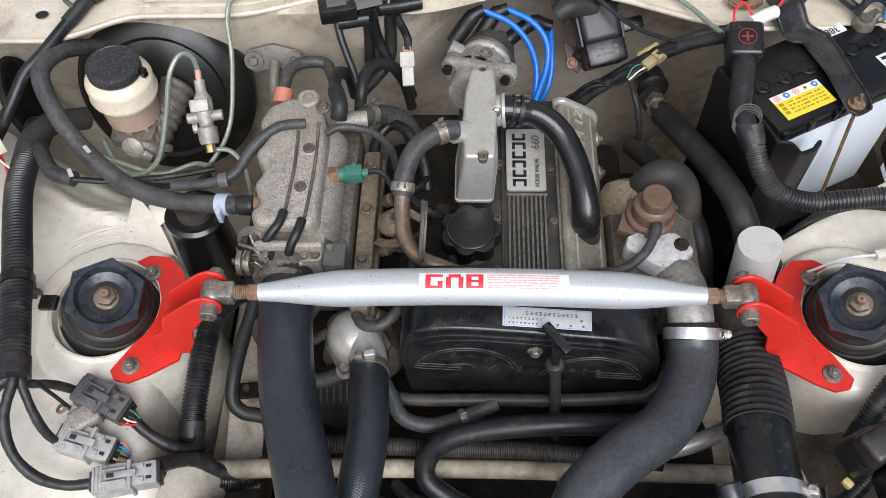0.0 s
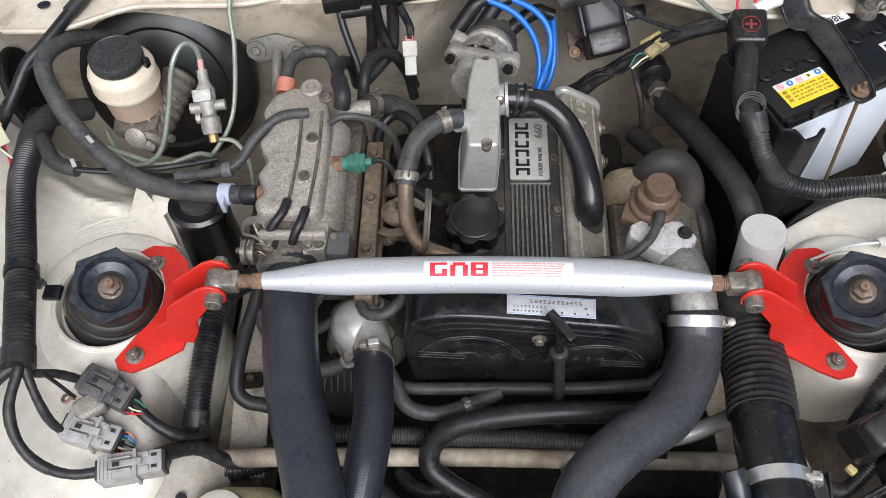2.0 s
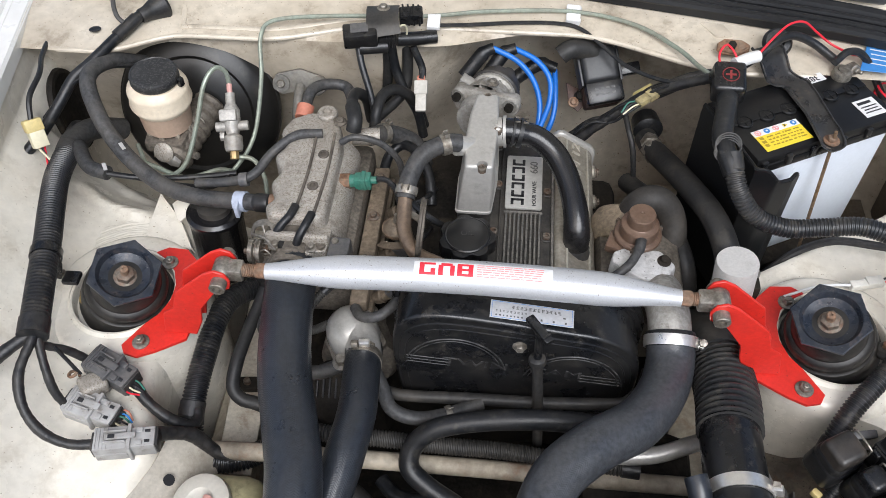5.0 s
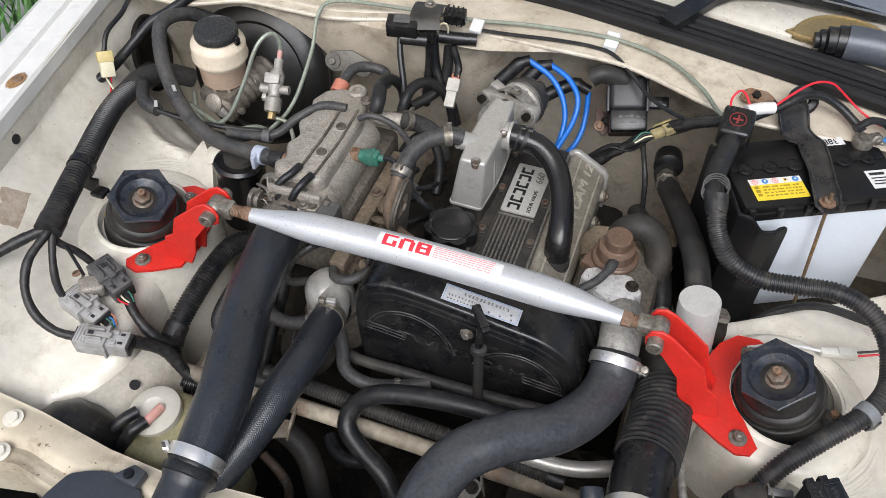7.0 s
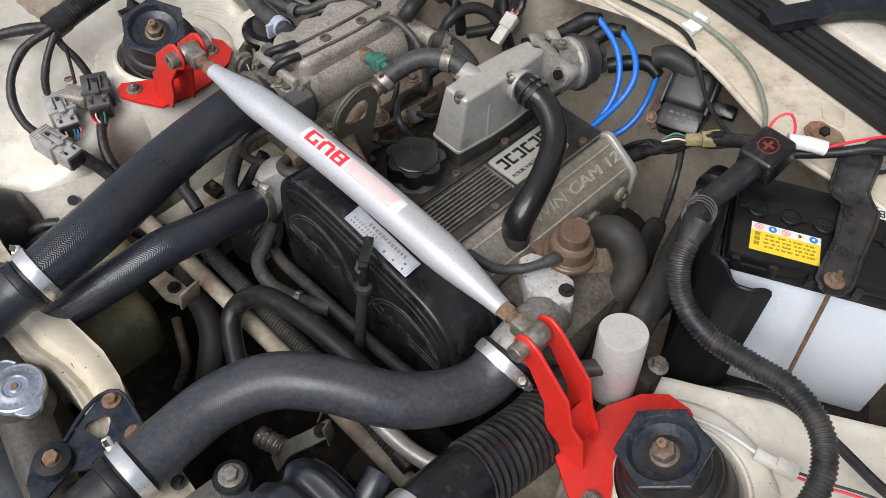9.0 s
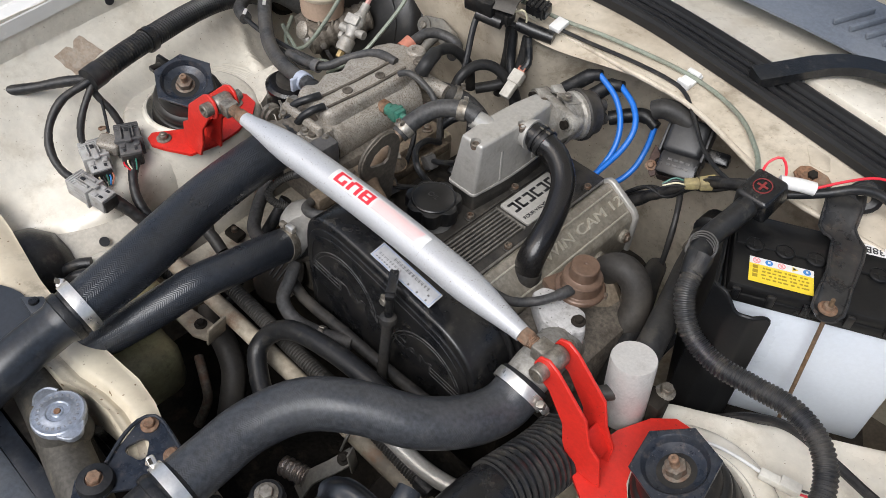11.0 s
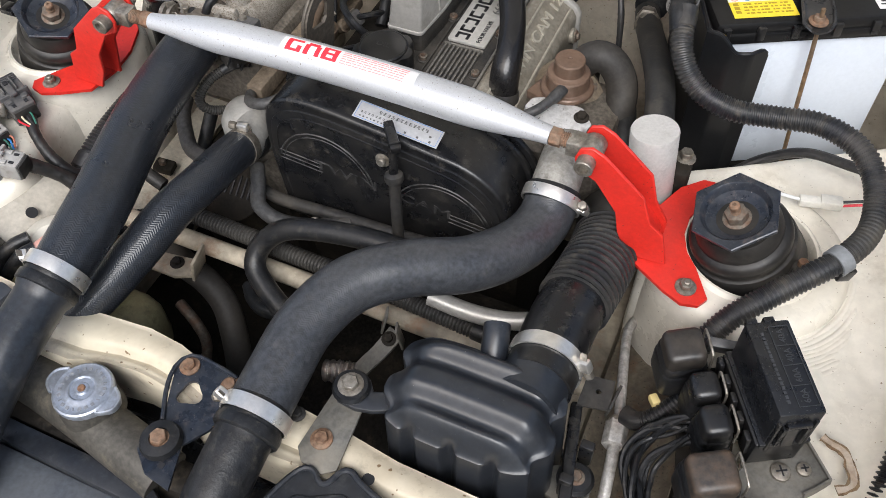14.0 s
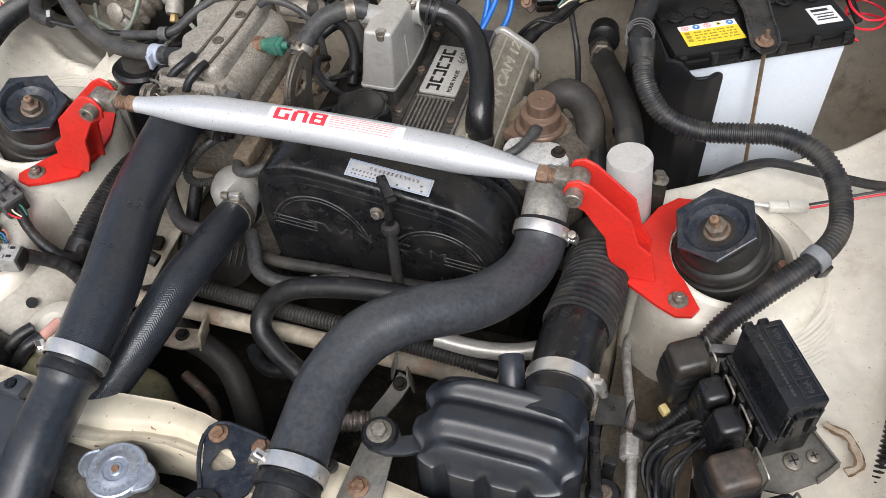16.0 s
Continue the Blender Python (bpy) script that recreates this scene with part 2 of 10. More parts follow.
M_GREYTRIM = material("grey_cowl_plastic", (0.17, 0.19, 0.22), 0.5, grain=0.08, dirt=(0.28, 0.29, 0.30), dirt_amount=0.4)
M_GRASS = material("green_leaf", (0.06, 0.16, 0.03), 0.6, grain=0.3, grain_scale=30)
M_GROUND = material("grey_concrete", (0.34, 0.34, 0.33), 0.85, grain=0.12, dirt=(0.22, 0.21, 0.2), dirt_amount=0.6, dirt_scale=1.5, bump=0.3, bump_scale=90)

M_TAPE = material("cloth_tape", (0.013, 0.013, 0.0145), 0.44, dirt=(0.075, 0.067, 0.056), dirt_amount=0.45, dirt_scale=40, grain=0.3, bump=0.45, bump_scale=350)


# ---- mesh tools ----
def empty_bm():
    bm = bmesh.new()
    bm.loops.layers.uv.new("UVMap")
    return bm


def add(bm, other, m=None):
    me = bpy.data.meshes.new("tmp")
    other.to_mesh(me)
    other.free()
    if m is not None:
        me.transform(m)
        if m.determinant() < 0:
            me.flip_normals()
    bm.from_mesh(me)
    bpy.data.meshes.remove(me)
    return bm


def box(sx, sy, sz, bevel=0.002, m=None, seg=2, taper=1.0):
    """A box on z = 0, edges rounded; taper scales its top."""
    bm = empty_bm()
    bmesh.ops.create_cube(bm, size=1.0)
    for v in bm.verts:
        k = taper if v.co.z > 0 else 1.0
        v.co = Vector((v.co.x * sx * k, v.co.y * sy * k, (v.co.z + 0.5) * sz))
    if bevel:
        bmesh.ops.bevel(bm, geom=bm.edges[:], offset=min(bevel, 0.45 * min(sx, sy, sz)), segments=seg, profile=0.5, affect='EDGES')
    if m is not None:
        bm.transform(m)
    return bm


def prism(outline, z0, z1, bevel=0.0015, m=None, seg=2, top=1.0, vertical=None):
    """A plate or block with the given outline in x, y. top scales the upper outline about its middle; vertical rounds the upright edges first."""
    bm = empty_bm()
    vs = [bm.verts.new((x, y, z0)) for x, y in outline]
    f = bm.faces.new(vs)
    up = bmesh.ops.extrude_face_region(bm, geom=[f])
    tv = [v for v in up["geom"] if isinstance(v, bmesh.types.BMVert)]
    cx, cy = sum(x for x, y in outline) / len(outline), sum(y for x, y in outline) / len(outline)
    for v in tv:
        v.co = Vector((cx + (v.co.x - cx) * top, cy + (v.co.y - cy) * top, z1))
    bmesh.ops.recalc_face_normals(bm, faces=bm.faces[:])
    if vertical:
        ed = [e for e in bm.edges if abs(e.verts[0].co.z - e.verts[1].co.z) > 0.5 * abs(z1 - z0)]
        bmesh.ops.bevel(bm, geom=ed, offset=vertical, segments=3, profile=0.5, affect='EDGES', clamp_overlap=True)
    if bevel:
        ed = [e for e in bm.edges if len(e.link_faces) == 2 and e.calc_face_angle(0) > 0.5]
        bmesh.ops.bevel(bm, geom=ed, offset=bevel, segments=seg, profile=0.5, affect='EDGES', clamp_overlap=True)
    if m is not None:
        bm.transform(m)
    return bm


def carve(bm, cutter):
    """Cuts one closed shape out of another."""
    obs = []
    for shape in (bm, cutter):
        me = bpy.data.meshes.new("carving")
        shape.to_mesh(me)
        shape.free()
        obs.append(new("carving", me))
    mod = obs[0].modifiers.new("cut", 'BOOLEAN')
    mod.object, mod.operation, mod.solver = obs[1], 'DIFFERENCE', 'EXACT'
    bpy.context.view_layer.update()
    got = bpy.data.meshes.new_from_object(obs[0].evaluated_get(bpy.context.evaluated_depsgraph_get()))
    for ob in obs:
        me = ob.data
        bpy.data.objects.remove(ob)
        bpy.data.meshes.remove(me)
    out = empty_bm()
    out.from_mesh(got)
    bpy.data.meshes.remove(got)
    return out


def lathe(profile, seg=24, m=None, lobes=0, depth=0.0):
    """Turns (radius, height) pairs round z. lobes: waves round the rim, of that depth."""
    bm = empty_bm()
    rings = []
    for r, z in profile:
        if r < 1e-6:
            rings.append([bm.verts.new((0, 0, z))])
            continue
        ring = []
        for k in range(seg):
            a = 2 * math.pi * k / seg
            rr = r * (1 - depth * (0.5 - 0.5 * math.cos(lobes * a)) ** 2) if lobes else r
            ring.append(bm.verts.new((rr * math.cos(a), rr * math.sin(a), z)))
        rings.append(ring)
    for a, b in zip(rings, rings[1:]):
        for k in range(seg):
            q = [a[k % len(a)], a[(k + 1) % len(a)], b[(k + 1) % len(b)], b[k % len(b)]]
            q = [v for i, v in enumerate(q) if v not in q[:i]]
            if len(q) > 2:
                bm.faces.new(q)
    bmesh.ops.recalc_face_normals(bm, faces=bm.faces[:])
    if m is not None:
        bm.transform(m)
    return bm


def spline(points, step=0.006):
    """A smooth line through the points, at even steps."""
    p = [Vector(q) for q in points]
    if len(p) == 2:
        n = max(2, int((p[1] - p[0]).length / step))
        return [p[0].lerp(p[1], i / n) for i in range(n + 1)]
    p = [2 * p[0] - p[1], *p, 2 * p[-1] - p[-2]]
    fine = []
    for a, b, c, d in zip(p, p[1:], p[2:], p[3:]):
        for k in range(24):
            t = k / 24
            fine.append(0.5 * (2 * b + (c - a) * t + (2 * a - 5 * b + 4 * c - d) * t * t + (3 * b - a - 3 * c + d) * t ** 3))
    fine.append(p[-2])
    out, left = [fine[0]], step
    for a, b in zip(fine, fine[1:]):
        seg = (b - a).length
        pos = 0.0
        while seg - pos >= left > 0:
            pos += left
            out.append(a.lerp(b, pos / seg))
            left = step
        left -= seg - pos
    if (out[-1] - fine[-1]).length > step * 0.3:
        out.append(fine[-1])
    return out


def tube(points, radius, seg=14, step=0.006, cap=True, flat=1.0, up=None, smooth_line=True):
    """A hose along the points. radius: metres, or a function of the length from the start and the share of the whole; flat squashes it along up."""
    line = spline(points, step) if smooth_line else [Vector(q) for q in points]
    bm = empty_bm()
    uvl = bm.loops.layers.uv.active
    total = sum((b - a).length for a, b in zip(line, line[1:]))
    tang = [(line[min(i + 1, len(line) - 1)] - line[max(i - 1, 0)]).normalized() for i in range(len(line))]
    side = tang[0].orthogonal().normalized() if up is None else tang[0].cross(Vector(up)).normalized()
    rings, at, s = [], [], 0.0
    for i, (q, t) in enumerate(zip(line, tang)):
        if i:
            s += (q - line[i - 1]).length
            side = (side - t * side.dot(t)).normalized() if up is None else t.cross(Vector(up)).normalized()
        over = t.cross(side)
        r = radius(s, s / total) if callable(radius) else radius
        rings.append([bm.verts.new(q + (side * math.cos(2 * math.pi * k / seg) + over * (flat * math.sin(2 * math.pi * k / seg))) * r) for k in range(seg)])
        at.append((s, r))
    for i in range(len(rings) - 1):
        for k in range(seg):
            f = bm.faces.new((rings[i][k], rings[i][(k + 1) % seg], rings[i + 1][(k + 1) % seg], rings[i + 1][k]))
            r = at[0][1]
            for lp, (ii, kk) in zip(f.loops, ((i, k), (i, k + 1), (i + 1, k + 1), (i + 1, k))):
                lp[uvl].uv = (at[ii][0], kk / seg * 6.283 * r)
    if cap:
        bm.faces.new(rings[0])
        bm.faces.new(rings[-1])
    bmesh.ops.recalc_face_normals(bm, faces=bm.faces[:])
    return bm


def ribbed(points, r, pitch=0.005, depth=0.14, seg=14):
    """A corrugated tube, four rings to a rib."""
    k = [0]

    def rad(s, share):
        k[0] += 1
        return r * (1.0, 1.0, 1 - depth, 1 - depth)[k[0] % 4]
    return tube(points, rad, seg, pitch / 4)


def ribbon(points, width, thick, up=(0, 0, 1), step=0.008, bevel=0.0):
    """A flat strip along the points, its face turned to up."""
    line = spline(points, step)
    bm = empty_bm()
    rings = []
    for i, q in enumerate(line):
        t = (line[min(i + 1, len(line) - 1)] - line[max(i - 1, 0)]).normalized()
        s = t.cross(Vector(up)).normalized()
        o = s.cross(t)
        w = width(i / (len(line) - 1)) if callable(width) else width
        rings.append([bm.verts.new(q + s * a * w / 2 + o * b * thick / 2) for a, b in ((-1, -1), (1, -1), (1, 1), (-1, 1))])
    for a, b in zip(rings, rings[1:]):
        for k in range(4):
            bm.faces.new((a[k], a[(k + 1) % 4], b[(k + 1) % 4], b[k]))
    bm.faces.new(rings[0])
    bm.faces.new(rings[-1])
    bmesh.ops.recalc_face_normals(bm, faces=bm.faces[:])
    return bm


def sheet(fn, nu, nv, thick=0.0015):
    """A pressed sheet: fn(u, v) for u, v in 0..1, with thickness below."""
    bm = empty_bm()
    top = [[bm.verts.new(fn(i / nu, j / nv)) for j in range(nv + 1)] for i in range(nu + 1)]
    for i in range(nu):
        for j in range(nv):
            bm.faces.new((top[i][j], top[i + 1][j], top[i + 1][j + 1], top[i][j + 1]))
    bmesh.ops.recalc_face_normals(bm, faces=bm.faces[:])
    bmesh.ops.solidify(bm, geom=bm.faces[:], thickness=thick)
    bmesh.ops.recalc_face_normals(bm, faces=bm.faces[:])
    return bm


def axis_pose(at, way, spin=0.0):
    """A pose at a point with z along way."""
    return Matrix.Translation(at) @ Vector(way).to_track_quat('Z', 'Y').to_matrix().to_4x4() @ Matrix.Rotation(radians(spin), 4, 'Z')


def soften(me, angle=0.6):
    for p in me.polygons:
        p.use_smooth = True
    me.set_sharp_from_angle(angle=angle)


def thing(name, label, category, at=(0, 0, 0), group=""):
    ob = new(name)
    ob.location = at
    ob.empty_display_size = 0.02
    return tagged(ob, label, category, group)


def part(name, bm, mat, parent, label=""):
    me = bpy.data.meshes.new(name)
    bm.to_mesh(me)
    bm.free()
    soften(me)
    me.materials.append(mat)
    ob = new(name, me)
    ob.parent = parent
    at = parent.location if parent.parent is None else parent.parent.location
    if parent.parent is None:
        ob.matrix_parent_inverse = Matrix.Translation(-parent.location)
    return tagged(ob, label) if label else ob


def solid(name, bm, mat, label, category, group="", kind=""):
    """A thing that is one mesh, with its origin at its foot."""
    xs = [v.co for v in bm.verts]
    c = Vector((sum(v.x for v in xs) / len(xs), sum(v.y for v in xs) / len(xs), min(v.z for v in xs)))
    bm.transform(Matrix.Translation(-c))
    me = bpy.data.meshes.new(name)
    bm.to_mesh(me)
    bm.free()
    soften(me)
    me.materials.append(mat)
    ob = new(name, me)
    ob.location = c
    return tagged(ob, label, category, group, kind)


def hexagon(r, turn=0.0):
    return [(r * math.cos(radians(60 * k + turn)), r * math.sin(radians(60 * k + turn))) for k in range(6)]


def bolt_bm(r=0.006, h=0.006, washer=True, stud=0.0):
    bm = lathe([(0, 0), (r * 1.55, 0), (r * 1.55, 0.0018), (r * 1.2, 0.0026), (0, 0.0026)], 16) if washer else empty_bm()
    add(bm, prism(hexagon(r), 0.002, 0.002 + h, 0.0008, seg=1))
    if stud:
        add(bm, lathe([(0, h), (r * 0.55, h), (r * 0.55, h + stud), (r * 0.4, h + stud + 0.001), (0, h + stud + 0.001)], 10))
    return bm


def bolt(at, way=(0, 0, 1), r=0.006, h=0.006, mat=None, parent=None, label="", stud=0.0, spin=10):
    bm = bolt_bm(r, h, True, stud)
    bm.transform(axis_pose(at, way, spin))
    if parent is None:
        return solid("bolt", bm, mat or M_STEEL, label or "small dusty zinc-plated hexagon bolt", "bolt", "small bolts in the bay")
    return part("bolt", bm, mat or M_STEEL, parent, label)


def along(points, share):
    line = spline(points, 0.004)
    i = min(max(int(share * (len(line) - 1)), 1), len(line) - 2)
    return line[i], (line[i + 1] - line[i - 1]).normalized()


def clamp(at, way, r, width=0.012, screw=(0, 0, 1), name="hose_clamp", label="bright steel worm-drive clamp round a black rubber hose", mat=None):
    """A band with its screw housing on the side named by screw."""
    root = thing(name, label, "hose clamp", at, "hose clamps")
    m = axis_pose(at, way)
    part("band", lathe([(r, -width / 2), (r + 0.0018, -width / 2), (r + 0.0022, 0), (r + 0.0018, width / 2), (r, width / 2), (r, -width / 2)], 32, m), mat or M_CHROME, root)
    w = Vector(way).normalized()
    s = Vector(screw)
    s = (s - w * s.dot(w)).normalized()
    t = w.cross(s)
    hm = axis_pose(Vector(at) + s * (r + 0.006), t)
    if name == "spring_clamp":
        for d in (-1, 1):
            part("ear", box(0.007, width * 0.55, 0.0018, 0.0006, hm @ pose(0.002, 0, d * 0.0045)), M_STEEL, root)
        return root
    part("screw_housing", box(0.0095, width * 0.80, 0.015, 0.0025, hm @ pose(-0.001, 0, -0.010)), M_CHROME, root)
    part("band_tail", sheet(lambda u, v: hm @ Vector((-0.0045 + 0.007 * u * u, (v - 0.5) * width * 0.45, 0.002 - 0.018 * u)), 8, 3, 0.0008), M_STEEL, root)
    sc = prism(hexagon(0.0055), 0.0, 0.009, 0.0008, hm @ pose(0, 0, 0.006))
    add(sc, box(0.0015, 0.009, 0.001, 0, hm @ pose(0, 0, 0.0145)))
    part("screw", sc, M_STEEL, root)
    return root


def conduit(points, r, pitch, depth, seg, mat, label):
    """A corrugated sleeve with cloth tape wound round both ends."""
    line = spline(points, 0.004)
    root = thing("harness_conduit", label, "wiring conduit", line[len(line) // 2], "wiring conduits")
    part("sleeve", ribbed(points, r, pitch, depth, seg), mat, root)
    for piece in (line[:7], line[-7:]):
        part("tape_wrap", tube(piece, r * 1.06, 14, 0.004), M_TAPE, root, "black cloth tape")
    return root


def cuffed_hose(name, points, r, mat, label, seg=28, ends=(True, True), cuff=0.024):
    """A thick hose with a moulded cuff at its ends."""
    line = spline(points, 0.006)
    root = thing(name, label, "hose", line[len(line) // 2], "large hoses")
    part("tube", tube(points, r, seg, 0.006), mat, root)
    n = max(3, int(cuff / 0.006))
    total = len(line)
    for flag, piece, k in ((ends[0], line[:n], 0.0), (ends[1], line[-n:], 1.0)):
        if flag:
            rr = r(k * total * 0.006, k) if callable(r) else r
            part("cuff", tube(piece, lambda s, q: rr + 0.0014 * (1 - (2 * q - 1) ** 6), seg, 0.003), M_RUBBER, root)
    return root


def hose(name, points, r, mat, label, category="hose", seg=18, step=0.006, group=""):
    return solid(name, tube(points, r, seg, step), mat, label, category, group)


def lettering(text, size, mat, m, parent, depth=0.0004, name="lettering"):
    cu = bpy.data.curves.new("letters", 'FONT')
    cu.body, cu.size, cu.extrude, cu.align_x, cu.align_y = text, size, depth, 'CENTER', 'CENTER'
    tmp = new("letters", cu)
    bpy.context.view_layer.update()
    me = bpy.data.meshes.new_from_object(tmp.evaluated_get(bpy.context.evaluated_depsgraph_get()))
    bpy.data.objects.remove(tmp)
    bm = empty_bm()
    me.transform(m)
    bm.from_mesh(me)
    bpy.data.meshes.remove(me)
    return part(name, bm, mat, parent)


def bars(spots, mat, m, parent, name="print", thick=0.0003):
    """Small printed bars: (x, y, width, height) on the plane of m."""
    bm = empty_bm()
    for x, y, w, h in spots:
        add(bm, box(w, h, thick, 0, m @ pose(x, y, 0)))
    return part(name, bm, mat, parent)


# ---- setting: ground and body shell ----
def ground():
    bm = sheet(lambda u, v: Vector((-60 + 120 * u, -60 + 120 * v, 0.0)), 24, 24, 0.05)
    return solid("ground", bm, M_GROUND, "grey concrete yard under the car", "ground", kind="structure")


ground()


def wall_x(y, sx=-1):
    """Distance of the wing's inner wall from the middle of the car."""
    return 0.663 + 0.16 * y if sx < 0 else 0.690 + 0.08 * y


def smooth01(t):
    t = min(1.0, max(0.0, t))
    return t * t * (3 - 2 * t)


def between(y, table):
    """Straight steps through (y, value) pairs, y rising."""
    if y <= table[0][0]:
        return table[0][1]
    for (y0, a), (y1, b) in zip(table, table[1:]):
        if y <= y1:
            return a + (b - a) * smooth01((y - y0) / (y1 - y0))
    return table[-1][1]


def inner_wing(sx, name):
    """Pressed inner wing: shelf beside the strut tower, curving up to the wing's lip."""
    y0, y1 = (-0.36, 0.50) if sx < 0 else (-0.36, 0.172)
    left_edge = [(-0.36, 0.50), (-0.30, 0.437), (-0.24, 0.391), (-0.20, 0.382), (-0.10, 0.415), (0.5, 0.415)]
    right_edge = [(-0.36, 0.530), (-0.105, 0.530), (-0.062, 0.420), (-0.02, 0.375), (0.2, 0.375)]

    def fn(u, v):
        run = y0 + (y1 - y0) * v
        y = run
        edge = between(y, left_edge if sx < 0 else right_edge)
        w = wall_x(y, sx)
        q = max(0.0, (u - 0.12) / 0.88)
        x = edge + (w - edge) * min(1.0, q / 0.72)
        if sx < 0:
            rise = 0.115 * max(0.0, 1 - (w - x) / 0.125) ** 1.35 + max(0.0, (q - 0.72) / 0.28) * 0.065
            z = 0.688 + rise - 0.13 * smooth01((y - 0.17) / 0.13) * (1 - smooth01(q / 0.8)) - 0.034 * smooth01((-0.14 - y) / 0.16) * (1 - smooth01(q / 0.6))
            # pressed ribs behind the tower
            for xa, ya, xb, yb in ((0.612, 0.210, 0.512, 0.171), (0.580, 0.262, 0.520, 0.233)):
                dx, dy = xb - xa, yb - ya
                k = ((x - xa) * dx + (y - ya) * dy) / (dx * dx + dy * dy)
                d = abs((x - xa) * dy - (y - ya) * dx) / math.hypot(dx, dy)
                z += 0.008 * smooth01(1.2 - d / 0.013) * smooth01(k * 4 + 0.8) * smooth01((1.15 - k) * 4)
            z -= 0.24 * smooth01((y - 0.278) / 0.03) * (1 - smooth01((q - 0.60) / 0.10))
            k = max(0.0, 1 - (x - edge) / 0.035)
            z -= 0.030 * (1 - math.sqrt(max(0.0, 1 - k * k))) * (1 - smooth01((y - 0.10) / 0.08))
        else:
            rise = smooth01((q - 0.5) / 0.3) * 0.05 + max(0.0, (q - 0.72) / 0.28) * 0.13
            y += 0.62 * (x - 0.43) * smooth01((run + 0.05) / 0.15)
            z = 0.688 + rise - 0.06 * smooth01((-0.16 - y) / 0.16) * (1 - smooth01(q / 0.6)) - 0.10 * smooth01((run - 0.140) / 0.032) ** 2
        if u < 0.12:
            z = 0.40 + (z - 0.40) * (u / 0.12)
        z += 0.0035 * noise.noise(Vector((x * 9, y * 9, sx))) + 0.0016 * noise.noise(Vector((x * 31, y * 31, sx + 5)))
        return Vector((sx * x, y, z))
    return solid(name, sheet(fn, 70, 110, 0.0015), M_CREAM, "cream painted pressed inner wing with dust and scuffs", "inner wing", kind="structure")


inner_wing(-1, "wall_inner_wing_1")
inner_wing(1, "wall_inner_wing_2")


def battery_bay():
    """Corner behind the wing shelf: side wall and low floor, its dimness painted in."""
    # dark brown carries the cavity's shade as well as grime
    m = material("grimy_shaded_brown", (0.15, 0.125, 0.095), 0.6, dirt=(0.05, 0.04, 0.03), dirt_amount=0.7, dirt_scale=6, grain=0.15, bump=0.2, bump_scale=60, stain=(0.24, 0.19, 0.13), stain_amount=0.4, stain_scale=16)
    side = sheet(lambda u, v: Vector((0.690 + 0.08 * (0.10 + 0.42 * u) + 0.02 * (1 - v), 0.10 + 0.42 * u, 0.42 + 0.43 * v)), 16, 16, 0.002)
    solid("wall_battery_bay", side, m, "brown inner wing wall behind the battery, grime and shade in its colour", "inner wing", kind="structure")
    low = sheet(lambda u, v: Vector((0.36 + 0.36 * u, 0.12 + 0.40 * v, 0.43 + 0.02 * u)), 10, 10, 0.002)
    solid("floor_battery_bay", low, m, "brown panel under the battery, grime and shade in its colour", "inner wing", kind="structure")


battery_bay()


def wing_lip(sx):
    """White outer wing: lip, gutter and outer skin."""
    root = thing("front_wing", "white painted front wing with a rust spot on its lip", "car wing", (sx * 0.75, 0.0, 0.35), "front wings")
    prof = [(0.0, 0.845), (0.001, 0.866), (0.005, 0.871), (0.028, 0.873), (0.031, 0.869), (0.040, 0.869), (0.044, 0.876), (0.078, 0.882), (0.095, 0.872), (0.135, 0.80), (0.150, 0.70), (0.150, 0.35)]
    for name, first, last in (("lip", 0, 4), ("gutter", 4, 6), ("outer_skin", 6, 11)):
        def fn(u, v):
            y = -0.75 + 1.5 * v
            f = first + u * (last - first)
            n = min(int(f), len(prof) - 2)
            a, b = prof[n], prof[n + 1]
            q = f - n
            return Vector((sx * (wall_x(y, sx) - 0.004 + a[0] + (b[0] - a[0]) * q), y, a[1] + (b[1] - a[1]) * q - 0.02 * max(0, -y)))
        part(name, sheet(fn, 4 * (last - first), 30, 0.0012), M_WHITE, root)
    return root


wing_lip(-1)
wing_lip(1)


def tower(sx):
    """Strut tower: a turned dome with the hole for the mount."""
    prof = [(0.0, 0.640), (0.066, 0.642), (0.0685, 0.690), (0.0690, 0.706), (0.0705, 0.7105), (0.0735, 0.7112), (0.0755, 0.7090), (0.078, 0.7065), (0.098, 0.7065), (0.104, 0.7035), (0.109, 0.697), (0.111, 0.685), (0.112, 0.65), (0.114, 0.50), (0.116, 0.35)]
    bm = lathe(prof, 48, pose(sx * 0.483, 0.018, 0))
    return solid("wall_strut_tower", bm, M_CREAM, "cream painted strut tower dome", "strut tower", kind="structure")


tower(-1)
tower(1)


M_STRIP = material("clean_black_seal_rubber", (0.010, 0.0105, 0.012), 0.36, dirt=(0.026, 0.025, 0.024), dirt_amount=0.3, dirt_scale=9, grain=0.15, bump=0.1, bump_scale=300, gloss=0.4)
M_BULKHEAD = material("grimy_cream_paint", (0.585, 0.525, 0.43), 0.28, dirt=(0.31, 0.25, 0.175), dirt_amount=0.65, dirt_scale=6.0, grain=0.06, grain_scale=60, bump=0.24, bump_scale=38, stain=(0.14, 0.105, 0.07), stain_amount=0.5, stain_scale=12, specks=(0.24, 0.18, 0.12), specks_scale=260, specks_cut=0.725)


def lip_y(x):
    """Front edge of the cowl, coming forward at the corners."""
    return 0.405 + 0.045 * smooth01((x + 0.36) / 0.2) - 0.075 * smooth01((x - 0.12) / 0.26) - 0.048 * smooth01((-0.47 - x) / 0.13)


